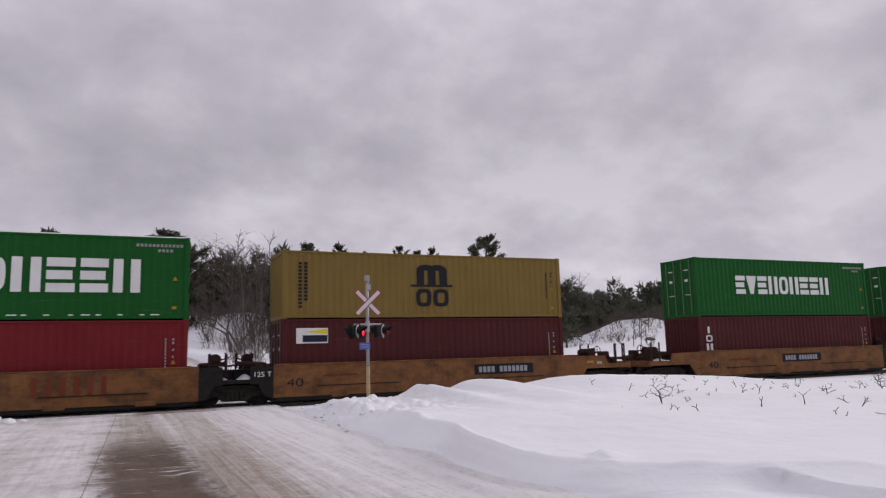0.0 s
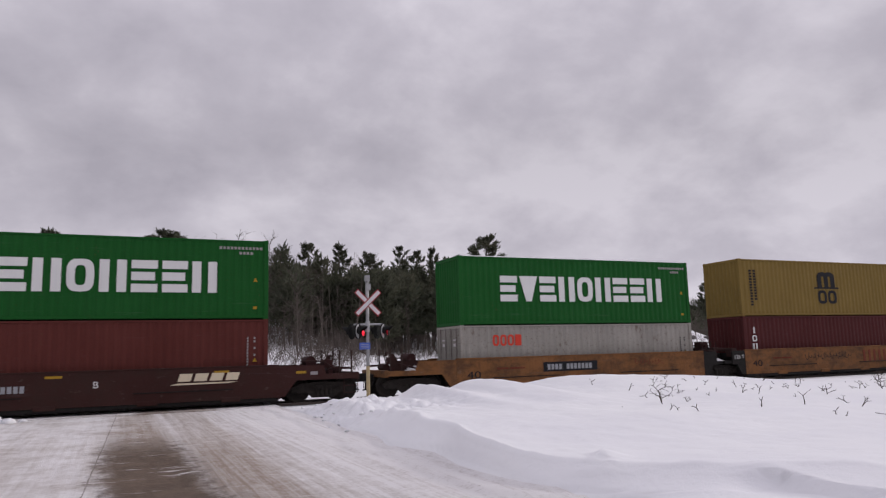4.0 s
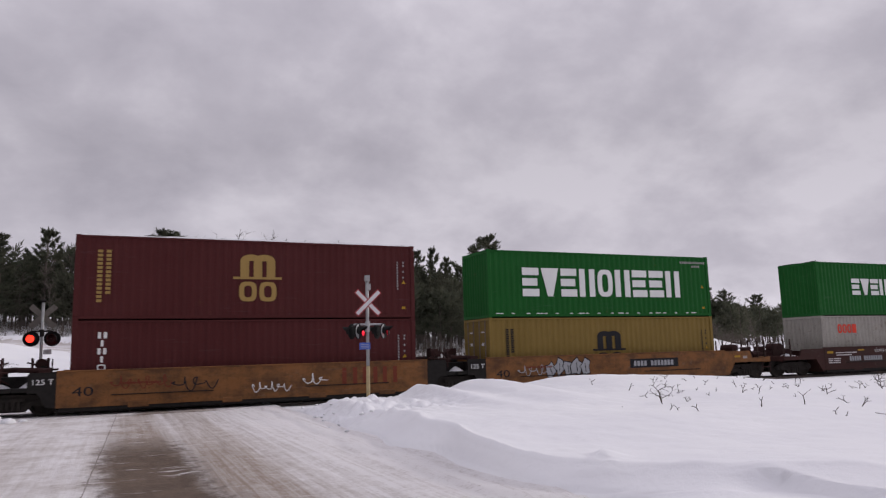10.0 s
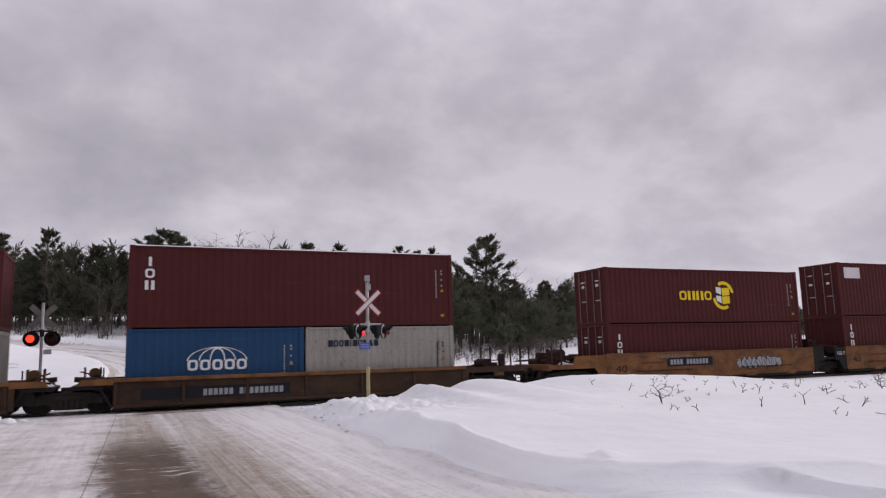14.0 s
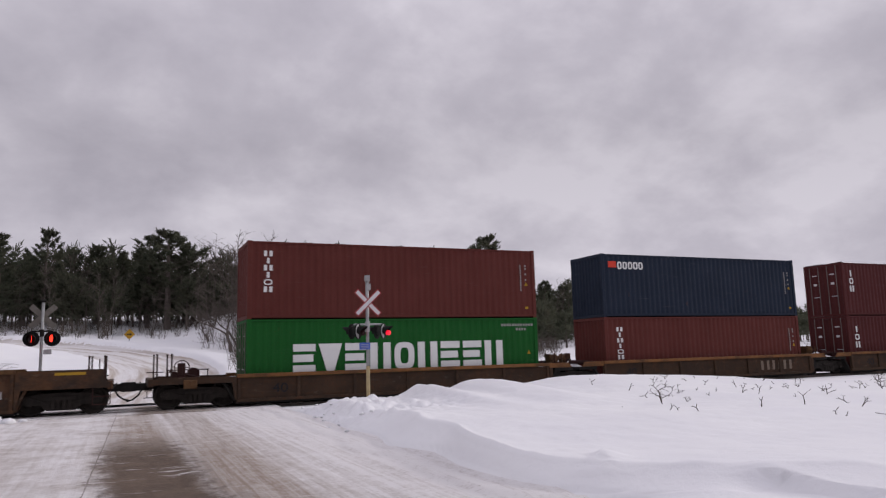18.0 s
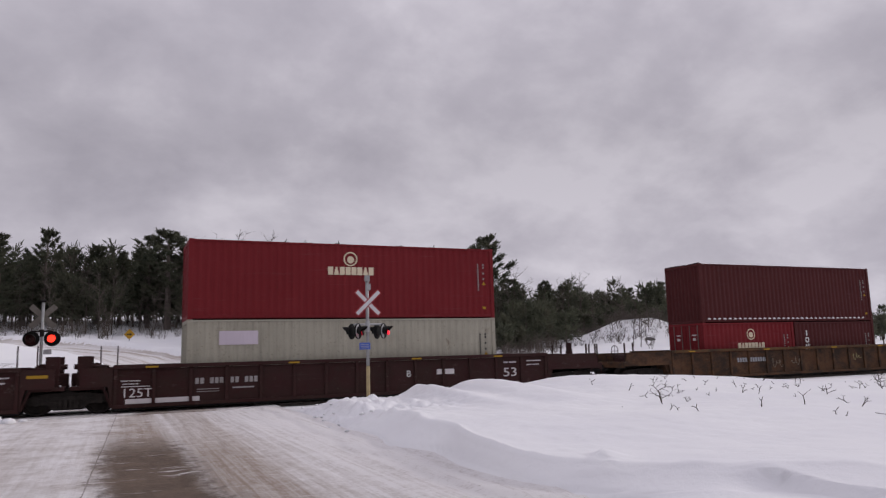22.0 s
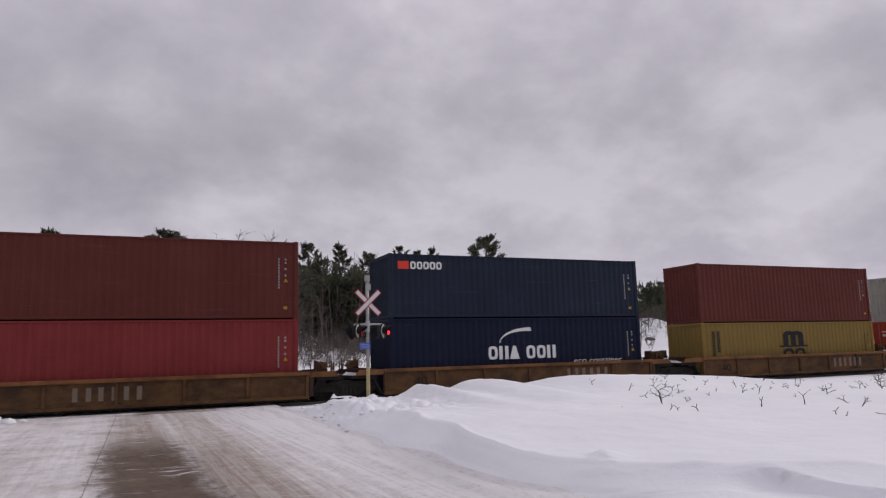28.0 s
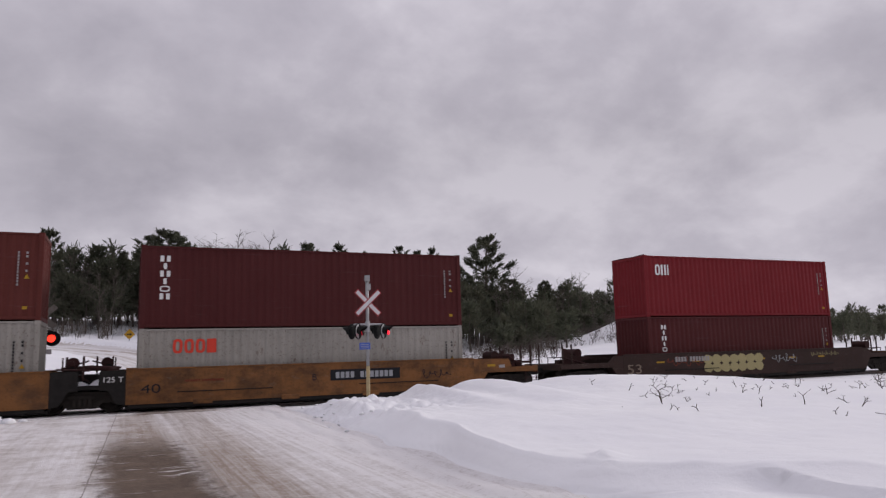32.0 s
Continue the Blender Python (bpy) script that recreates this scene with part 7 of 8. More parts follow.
well_car(-243.37, "F", "end", "end", (CAR_DARK, CAR_DARK, CAR_DARK), "dark brown well car covered in sprayed scrawl", [("bars", -4.9, 0.98, 2.1, 0.22, "stencil"), ("=53", -7.7, 0.52, 0.78, 0.42, "faded"), ("blobs", -3.2, 0.42, 3.8, 0.85, "olive"), ("spray", 1.2, 0.75, 1.7, 0.45, "silver"), ("spray", 4, 1, 2, 0.25, "olive"), ("spray", -5.4, 0.75, 2.2, 0.5, "oldred"), ("plate", -6, 0.95, 0.45, 0.07, "oldyellow"), ("plate", -3.9, 0.95, 0.45, 0.07, "oldyellow"), ("plate", -1.8, 0.95, 0.45, 0.07, "oldyellow"), ("plate", 0.3, 0.95, 0.45, 0.07, "oldyellow"), ("plate", 2.4, 0.95, 0.45, 0.07, "oldyellow"), ("plate", 4.5, 0.95, 0.45, 0.07, "oldyellow")], 7.85)
b = stow(-243.37, FLOOR, FORTY, HIGH, MAROON, "maroon corrugated steel shipping container in a well car", False)
stack(b, 0.75, 1.27, 1.07, 2.56, "ninio", "white")
b = stow(-243.37, FLOOR + HIGH, FORTY, HIGH, RED, "red corrugated steel shipping container stacked on another", False, True)
word(b, 0.59, 1.96, 1.48, 2.46, "oni", "white")
well_car(-265.11, "A", "pin", "end", (CAR_YELLOW, BLACK, CAR_YELLOW), "yellow slab-sided well car with black articulated ends", [("=40", -6, 0.62, 0.62, 0.3, "black"), ("=125 T", -7.18, 1.02, 0.6, 0.18, "white"), ("bars", -4.6, 0.95, 1.3, 0.07, "oldred"), ("plate", 0.5, 0.78, 2.75, 0.4, "black"), ("bars", 0.7, 0.86, 2.3, 0.23, "silver"), ("=B", -0.2, 0.82, 0, 0.24, "black"), ("spray", 4.2, 0.7, 1.2, 0.4, "black")])
b = stow(-265.11, FLOOR, FORTY, STD, GREY, "pale grey corrugated steel shipping container in a well car", False)
word(b, 1.07, 1.73, 2.57, 2.22, "ooob", "red")
b = stow(-265.11, FLOOR + STD, FORTY, HIGH, MAROON, "maroon corrugated steel shipping container stacked on another", False, False)
stack(b, 0.62, 1.01, 1.01, 2.60, "ninion", "white")
well_car(-280.26, "A", "pin", "pin", (CAR_YELLOW, BLACK, CAR_YELLOW), "yellow slab-sided well car with black articulated ends", [("=40", -6, 0.62, 0.62, 0.3, "black"), ("=125 T", -7.18, 1.02, 0.6, 0.18, "white"), ("bars", -4.6, 0.95, 1.3, 0.07, "oldred"), ("=40", 2, 0.6, 0.6, 0.3, "black")])
b = stow(-280.26, FLOOR, FORTY, HIGH, GREY, "pale grey corrugated steel shipping container in a well car", False)
b = stow(-280.26, FLOOR + HIGH, FORTY, HIGH, BRICK, "brick-red corrugated steel shipping container stacked on another", False, False)


# ---- crossing signals ----
RED_ON = glow("lit_red_lens", (1.0, 0.03, 0.015), 2.6)
RED_SIDE = glow("red_lens_off_axis", (0.85, 0.012, 0.035), 0.9)
RED_OFF = plain("dark_red_lens", (0.022, 0.004, 0.004), 0.5, 0, 0.2)
SIGN_WHITE = plain("white_reflective_sheet", (0.56, 0.55, 0.56), 0.4, 0, 0.1)
SIGN_RED = plain("red_reflective_sheet", (0.30, 0.02, 0.028), 0.4, 0, 0.15)
SIGN_BLUE = plain("blue_sheet", (0.045, 0.10, 0.42), 0.4, 0, 0.2)
SIGN_YELLOW = plain("yellow_sheet", (0.48, 0.27, 0.025), 0.5, 0, 0.2)
BUFF = plain("buff_paint", (0.42, 0.33, 0.18), 0.6, 0, 0.3)
ALU = plain("weathered_aluminium", (0.36, 0.36, 0.36), 0.5, 0.4, 0.25)
LAMP_BLACK = plain("matt_black_lamp", (0.010, 0.010, 0.010), 0.9, 0, 0.3)
SIGN_BACK = plain("weathered_sign_back", (0.22, 0.20, 0.175), 0.8, 0, 0.3)
LENSES = []


def lamp_head(mast, at, lens_first, crescent=False, size=1.0, power=None, lens_on=True):
    """Black background disc, hood and a two-sided lens that turns in its housing; it faces local -y."""
    disc = part("lamp_disc", stored("lamp_disc", lambda: mesh_of("lamp_disc", lathe(bmesh.new(), ((0.05, 0.07), (0.17, 0.06), (0.19, 0.02), (0.285, 0.02), (0.29, 0.0), (0.285, -0.012), (0.17, -0.012)), "y", 32), LAMP_BLACK)), None, mast, "black signal lamp with a hood", at=at)
    bm = bmesh.new()
    n = 14
    rows = []
    for i in range(n + 1):
        a = radians(-35 + 250 * i / n)
        rows.append([bm.verts.new((0.175 * math.cos(a), -0.01 - d * f, 0.175 * math.sin(a))) for d, f in ((0, 1), (0.36 * (0.35 + 0.65 * max(0, math.sin(a))), 1))])
        rows[-1] += [bm.verts.new((0.165 * math.cos(a), v.co.y, 0.165 * math.sin(a))) for v in rows[-1][::-1]]
    for p, q in zip(rows, rows[1:]):
        for k in range(4):
            bm.faces.new((p[k], q[k], q[(k + 1) % 4], p[(k + 1) % 4]))
    part("hood", stored("hood", lambda: mesh_of("hood", bm, LAMP_BLACK)), None, disc)

    def lens_mesh():
        b2 = bmesh.new()
        for s, mat in ((-1, 0), (1, 1)):
            rings = []
            for r, y in ((0.145 * size, 0.0), (0.13 * size, 0.02), (0.08 * size, 0.035), (0.012, 0.04)):
                rings.append([b2.verts.new((r * math.cos(2 * math.pi * i / 24), s * y, r * math.sin(2 * math.pi * i / 24))) for i in range(24)])
            for p, q in zip(rings, rings[1:]):
                for i in range(24):
                    f = b2.faces.new((p[i], p[(i + 1) % 24], q[(i + 1) % 24], q[i]) if s < 0 else (p[(i + 1) % 24], p[i], q[i], q[(i + 1) % 24]))
                    f.material_index = mat
            f = b2.faces.new(rings[-1])
            f.material_index = mat
        return mesh_of("lens", b2, power or RED_ON, RED_OFF, smooth=True)
    if not lens_on:
        return disc
    seat = (0.04, -0.17, -0.07) if crescent else (0.0, -0.17, 0.0)
    lens = part("lens", stored(("lens", size), lens_mesh), None, disc, "round red lens, flashing", at=seat)
    lens["seat"] = seat
    LENSES.append((lens, lens_first))
    # a flat pale grey half-ring over the left half of the disc
    if crescent:
        bm = bmesh.new()
        prev = None
        for i in range(13):
            a = radians(92 + 176 * i / 12)
            row = [bm.verts.new((r * math.cos(a), -0.022, r * math.sin(a))) for r in (0.10, 0.262)]
            if prev:
                bm.faces.new((prev[0], prev[1], row[1], row[0]))
            prev = row
        part("frost", bm, GALV, disc, "pale grey crescent on the left of the disc")
    return disc


def crossbuck(mast, z, y, half, back, white, rim):
    for k, a in enumerate((44, -44)):
        m = pose(0, y - 0.012 * k, z, ry=a)
        if rim:
            part("crossbuck_rim", stored(("rim", half), lambda: mesh_of("crossbuck_rim", block(-half, half, 0.0, 0.006, -0.088, 0.088), rim)), None, mast, "red border of the crossing sign", at=m)
        part("crossbuck_blade", stored(("blade", half, white.name), lambda: mesh_of("crossbuck_blade", block(-half + (0.03 if rim else 0), half - (0.03 if rim else 0), -0.004, 0.0, -0.056, 0.056) if rim else block(-half, half, -0.004, 0.004, -0.11, 0.11), white)), None, mast, at=m)


near_mast = thing("crossing_signal", "crossing signal mast with red-edged crossbuck and flashing lamps", "crossing signal", (6.97, 21.5, 0.0), "crossing signals")
part("pole", rod(bmesh.new(), (0, 0, 1.35), (0, 0, 4.1), 0.052, 0.05, 12), ALU, near_mast, smooth=True)
part("pole_foot", rod(bmesh.new(), (0, 0, -0.1), (0, 0, 1.35), 0.06, 0.056, 12), BUFF, near_mast, "buff-painted lower pole", smooth=True)
part("finial", box(box(bmesh.new(), -0.075, 0.075, -0.06, 0.06, 3.98, 4.16), -0.03, 0.10, -0.05, 0.05, 3.70, 3.9), ALU, near_mast)
crossbuck(near_mast, 3.30, -0.075, 0.53, False, SIGN_WHITE, SIGN_RED)
part("lamp_arm", rod(rod(bmesh.new(), (-0.45, 0, 2.63), (0.55, 0, 2.63), 0.03, n=8), (0, 0, 2.40), (0, 0, 2.72), 0.075, n=10), GALV, near_mast)
for x, first in ((-0.40, 0), (0.42, 1)):
    lamp_head(near_mast, pose(x + 0.07, -0.10, 2.42, rz=46) @ Matrix.Scale(0.84, 4), first, True, 0.66, RED_SIDE)
    lamp_head(near_mast, pose(x - 0.07, 0.14, 2.42, rz=226) @ Matrix.Scale(0.84, 4), first, lens_on=False)
part("notice_plate", block(-0.29, 0.06, -0.075, -0.065, 1.86, 2.07, 0.004), SIGN_BLUE, near_mast, "small blue notice plate")
for v in (0.145, 0.09, 0.04):
    part("notice_bar", block(-0.25, 0.02, -0.08, -0.075, 1.86 + v, 1.86 + v + 0.012), GALV, near_mast)

far_mast = thing("crossing_signal", "grey crossing signal seen from behind with flashing red lamps", "crossing signal", (-2.84, 32.0, 0.0), "crossing signals")
part("pole", rod(bmesh.new(), (0, 0, -0.1), (0, 0, 4.05), 0.06, 0.055, 12), ALU, far_mast, smooth=True)
crossbuck(far_mast, 3.5, 0.075, 0.60, True, SIGN_BACK, None)
part("lamp_arm", rod(rod(bmesh.new(), (-0.36, 0, 2.93), (0.36, 0, 2.93), 0.032, n=8), (0, 0, 2.72), (0, 0, 3.0), 0.08, n=10), BLACK, far_mast)
for x, first in ((-0.36, 0), (0.36, 1)):
    lamp_head(far_mast, pose(x, -0.10, 2.64, rz=-4), first)
    lamp_head(far_mast, pose(x, 0.12, 2.64, rz=176), first, lens_on=False)
part("junction_box", block(0.08, 0.36, -0.1, 0.05, 2.04, 2.23, 0.015), GALV, far_mast)
part("bell", lathe(bmesh.new(), ((0.02, 4.05), (0.10, 4.07), (0.12, 4.12), (0.05, 4.17)), "z", 16), BLACK, far_mast)

warning = thing("warning_sign", "small yellow diamond road sign on a thin post", "road sign", (0.57, 66.0, ground_height(0.57, 66.0)))
base = 3.88 - ground_height(0.57, 66.0)
part("post", rod(bmesh.new(), (0, 0, -0.2), (0, 0, base + 0.35), 0.035, n=8), GALV, warning)
part("sign_plate", block(-0.31, 0.31, -0.012, 0.0, -0.31, 0.31, 0.004), SIGN_YELLOW, warning, "yellow diamond plate", at=pose(0, -0.05, base, ry=45))
part("symbol", slab(bmesh.new(), ((-0.2, -0.05), (0.05, -0.05), (0.05, -0.12), (0.2, 0.0), (0.05, 0.12), (0.05, 0.05), (-0.2, 0.05)), -0.07, -0.064), MARK["black"], warning, at=(0, 0, base))

# ---- dead stalks and bushes in the snow ----
STALK = plain("dead_stalk", (0.065, 0.044, 0.032), 0.85, 0, 0.4)


def forked(rng, bm, p, d, length, r, depth):
    q = p + d * length
    mid = p + d * length * 0.5 + Vector((rng.uniform(-1, 1), rng.uniform(-1, 1), rng.uniform(-0.3, 0.6))) * length * 0.07
    rod(bm, p, mid, r, r * 0.85, 5, False)
    rod(bm, mid, q, r * 0.85, r * 0.65, 5, False)
    if depth:
        for k in range(2 if depth < 2 else 3):
            turn = Vector(((-1 if k % 2 else 1) * rng.uniform(0.3, 1.5), rng.uniform(-0.6, 0.6), rng.uniform(-0.9, 0.3)))
            forked(rng, bm, q if k < 2 else mid, (d + turn * 0.9).normalized(), length * rng.uniform(0.45, 0.8), r * 0.62, depth - 1)


def stalks(name, label, x, y, size, seed, depth, lean=0.5):
    rng = random.Random(seed)
    bm = bmesh.new()
    d = Vector((rng.uniform(-lean, lean), rng.uniform(-0.3, 0.3), 1)).normalized()
    forked(rng, bm, Vector((0, 0, -0.08)), d, size * 0.5, 0.0095 + 0.006 * size, depth)
    ob = new(name, mesh_of(name, bm, STALK))
    ob.location = (x, y, ground_height(x, y))
    return tagged(ob, label, "dead plant", "dead plants in the snow")


rng = random.Random(5)
for i, (x, y, size, depth) in enumerate((
        (12.5, 17.6, 0.45, 1), (9.9, 12.9, 0.25, 0), (12.4, 15.9, 0.5, 1), (11.8, 14.3, 0.45, 2), (11.3, 13.3, 0.9, 3), (11.2, 13.1, 0.7, 3), (9.9, 11.5, 0.42, 1), (10.1, 11.4, 0.3, 1),
        (11.9, 13.2, 0.3, 2), (10.4, 11.1, 0.5, 1), (14.1, 14.5, 0.45, 0), (10.5, 11.1, 0.12, 0), (12.8, 14.6, 0.5, 2), (12.0, 11.1, 0.5, 1), (15.7, 14.3, 0.35, 1), (15.5, 14.5, 0.3, 1),
        (16.3, 15.7, 0.3, 1), (17.5, 15.6, 0.3, 1), (17.2, 15.1, 0.25, 1), (16.4, 14.2, 0.4, 2), (14.9, 12.7, 0.25, 1), (13.1, 11.0, 0.65, 1), (16.4, 13.3, 0.35, 2), (15.8, 12.6, 0.5, 2),
        (17.9, 14.1, 0.3, 1), (12.1, 9.5, 0.35, 1), (12.2, 9.3, 0.3, 1), (14.2, 10.8, 0.45, 2), (17.8, 13.2, 0.5, 1), (13.6, 10.1, 0.45, 2), (12.4, 8.8, 0.45, 2), (18.2, 12.8, 0.7, 3),
        (18.6, 13.1, 0.6, 3), (18.3, 19.4, 0.2, 1), (18.7, 19.5, 0.2, 1), (16.3, 13.5, 0.2, 1), (16.8, 19.5, 0.15, 1), (18.7, 18.6, 0.2, 1))):
    stalks("dead_stalk", "thin bare brown stalk sticking out of the snow", x, y, size * 0.8, 40 + i, depth, 1.1)
for i in range(34):
    x, y = rng.uniform(13.0, 21.0), rng.uniform(12.5, 18.0)
    stalks("dead_stalk", "thin bare brown stalk sticking out of the snow", x, y, rng.uniform(0.15, 0.40), 140 + i, rng.choice((1, 1, 2)), 1.2)
for i, (x, y) in enumerate(((22.2, 15.8), (22.5, 15.9), (22.4, 15.6))):
    stalks("dead_bush", "clump of reddish-brown dead weeds in the snow", x, y, 0.55, 300 + i, 3, 0.7)
for i, (x, y) in enumerate(((-5.6, 37.5), (-6.2, 38.0), (-5.0, 38.4))):
    stalks("bare_bush", "frosty bare bush on the snowbank beyond the track", x, y, 1.3, 90 + i, 3, 0.6)


# ---- trees ----
def needle_material():
    """Pine needles: dark green, some yellowed, letting a little light through."""
    m, nt, p = shader("dark_pine_needles")
    a = tex(nt, "ShaderNodeTexNoise", 1.3, 5, 0.65)
    b = tex(nt, "ShaderNodeTexNoise", 0.22, 3, 0.5)
    s = mixed(nt, limit(nt, a, 0.35, 0.68), (0.056, 0.064, 0.044), (0.108, 0.112, 0.074))
    s = mixed(nt, limit(nt, b, 0.46, 0.70, 0, 0.45), s, (0.10, 0.082, 0.060))
    nt.links.new(s, p.inputs["Base Color"])
    p.inputs["Roughness"].default_value = 0.75
    p.inputs["Specular IOR Level"].default_value = 0.3
    thin = nt.nodes.new("ShaderNodeBsdfTranslucent")
    nt.links.new(s, thin.inputs[0])
    both = nt.nodes.new("ShaderNodeMixShader")
    both.inputs[0].default_value = 0.45
    nt.links.new(p.outputs[0], both.inputs[1])
    nt.links.new(thin.outputs[0], both.inputs[2])
    nt.links.new(both.outputs[0], nt.nodes["Material Output"].inputs[0])
    return m


NEEDLES = needle_material()
BARK = plain("dark_bark", (0.150, 0.124, 0.108), 0.9, 0, 0.5, 5)
TWIGS = plain("grey_brown_twigs", (0.130, 0.108, 0.092), 0.9, 0, 0.4, 3)
BIRCH = plain("pale_birch_bark", (0.40, 0.37, 0.34), 0.8, 0, 0.35, 5)


def plume(rng, out, p, d, size, count, wide=0.12):
    """A bunch of needles along a twig that points along d."""
    for _ in range(count):
        q = p + d * size * rng.uniform(-0.2, 0.9) + Vector((rng.gauss(0, 1), rng.gauss(0, 1), rng.gauss(0, 1))) * size * 0.16
        w = (d * 0.9 + Vector((rng.gauss(0, 1), rng.gauss(0, 1), rng.gauss(0.2, 1))) * 0.55).normalized()
        long = size * rng.uniform(0.5, 0.85)
        s = Matrix.Rotation(rng.uniform(0, 6.28), 3, w) @ (w.orthogonal().normalized() * size * wide)
        out.append((q - s, q + s, q + w * long + s * 0.35, q + w * long - s * 0.35))


def quads(name, faces, material):
    me = bpy.data.meshes.new(name)
    verts = [v for f in faces for v in f]
    me.from_pydata([tuple(v) for v in verts], [], [tuple(range(4 * i, 4 * i + 4)) for i in range(len(faces))])
    me.materials.append(material)
    return me


def pine_meshes(seed, slender, airy=False):
    """A white pine of unit height 10: whorls of limbs that sweep up, the steeper the higher, needles bunched in plumes at their ends."""
    rng = random.Random(seed)
    bm = bmesh.new()
    lean = Vector((rng.uniform(-0.3, 0.3), rng.uniform(-0.3, 0.3), 0))

    def stem(h):
        return lean * (h / 10) ** 2 + Vector((0, 0, h))

    heights, rad = (-0.3, 3, 6, 8.3, 9.5), (0.17, 0.14, 0.10, 0.055, 0.02)
    for h0, h1, r0, r1 in zip(heights, heights[1:], rad, rad[1:]):
        rod(bm, stem(h0), stem(h1), r0, r1, 7, False)
    out = []
    low, full = 2.0, 1.75 if slender else 2.5
    if airy:
        low, full = 3.0, 2.9
    h = low
    while h < 9.45:
        f = (h - low) / (9.5 - low)
        reach = full * (1 - f) ** (0.40 if airy else 0.55) * (0.62 + 0.38 * min(1, f * 2.5)) * (0.85 + 0.55 * noise.noise(Vector((h * 0.9, seed * 3.3, 0))))
        n = rng.choice((4, 4, 5, 6))
        around = rng.uniform(0, 6.28)
        for k in range(n):
            a = around + k * 2 * math.pi / n + rng.uniform(-0.5, 0.5)
            lobe = 1 + 0.5 * noise.noise(Vector((math.cos(a) * 0.9, math.sin(a) * 0.9, h * 0.35 + seed)))
            L = max(0.30, reach * lobe * rng.uniform(0.55, 1.12))
            up = radians((2 if airy else -4) + 34 * f ** 1.2 + rng.uniform(-9, 9))
            flat = Vector((math.cos(a), math.sin(a), 0))
            root = stem(h)
            bend = []
            for t in (0, 0.35, 0.7, 1.0):
                e = up + 0.38 * t
                bend.append(root + flat * L * t * math.cos(e) + Vector((0, 0, L * t * math.sin(e))))
            for i in range(3):
                rod(bm, bend[i], bend[i + 1], 0.040 * (1.15 - f) * (1 - 0.28 * i), 0.040 * (1.15 - f) * (0.72 - 0.25 * i), 4, False)
            tip_way = (bend[3] - bend[2]).normalized()
            side = Vector((-flat.y, flat.x, 0))
            plume(rng, out, bend[3], tip_way, 0.36, 18)
            for i in range(max(4, int(L * (10 if airy else 7)))):
                t = rng.uniform(0.55 if airy else 0.30, 1.0) ** 0.7
                on = bend[1].lerp(bend[2], (t - 0.35) / 0.35) if t < 0.7 else bend[2].lerp(bend[3], (t - 0.7) / 0.3)
                off = rng.uniform(-1, 1)
                on = on + side * off * L * 0.40 * (1.15 - t) + Vector((0, 0, rng.uniform(-0.04, 0.12)))
                plume(rng, out, on, (tip_way + side * off * 0.9 + Vector((0, 0, 0.25))).normalized(), rng.uniform(0.20, 0.32) if airy else rng.uniform(0.24, 0.36), 11 if airy else 12)
        h += rng.uniform(0.28, 0.48) * (1.45 if airy else 1 + 0.7 * f)
    for _ in range(6):
        plume(rng, out, stem(9.35) + Vector((rng.gauss(0, 0.10), rng.gauss(0, 0.10), rng.uniform(-0.3, 0.2))), Vector((rng.gauss(0, 0.25), rng.gauss(0, 0.25), 1)).normalized(), 0.32, 14)
    return mesh_of("trunk", bm, BARK), quads("crown", out, NEEDLES)


def bare_meshes(seed, stems, material):
    """A leafless broadleaf tree of unit height 10: forking limbs and a haze of fine twigs."""
    rng = random.Random(seed)
    trunk, crown = bmesh.new(), bmesh.new()

    def grow(p, d, length, r, depth):
        mid = p + d * length * 0.5 + Vector((rng.uniform(-1, 1), rng.uniform(-1, 1), 0)) * length * 0.06
        q = p + d * length
        bm = trunk if depth > 3 else crown
        n = 6 if depth > 3 else 3
        rod(bm, p, mid, r, r * 0.85, n, False)
        rod(bm, mid, q, r * 0.85, r * 0.66, n, False)
        if depth == 0:
            return
        for k in range(3 if depth in (1, 2, 4) else 2):
            turn = Vector((rng.gauss(0, 1), rng.gauss(0, 1), rng.uniform(-0.1, 0.5)))
            grow(mid.lerp(q, rng.uniform(0.35, 1.0)) if k else q, (d + turn * 0.29 + Vector((0, 0, 0.10))).normalized(), length * rng.uniform(0.58, 0.82), r * (0.66 if k == 0 else 0.5), depth - 1)

    for s in range(stems):
        d = Vector((rng.gauss(0, 0.12 * stems), rng.gauss(0, 0.12 * stems), 1)).normalized()
        grow(Vector((0.12 * s, 0.05 * s, -0.3)), d, 3.0, 0.12 if stems == 1 else 0.10, 5)
    top = max(v.co.z for v in crown.verts)
    for b in (trunk, crown):
        bmesh.ops.scale(b, vec=(10 / top,) * 3, verts=b.verts[:])
    return mesh_of("trunk", trunk, material), mesh_of("crown", crown, TWIGS)


PINES = [pine_meshes(10 + i, False) for i in range(5)]
SLIM = [pine_meshes(30 + i, True) for i in range(4)]
AIRY = [pine_meshes(90 + i, False, True) for i in range(3)]
BARE = [bare_meshes(50 + i, 1 + i % 3, BARK) for i in range(5)]
BIRCHES = [bare_meshes(70, 1, BIRCH)]
LABELS = {"O": "tall white pine with an open crown of upswept limbs", "P": "tall dark green white pine with open layered branches", "S": "slender dark pine at the edge of the woods",
          "B": "leafless grey-brown broadleaf tree among pines", "W": "small pale birch with bare branches"}


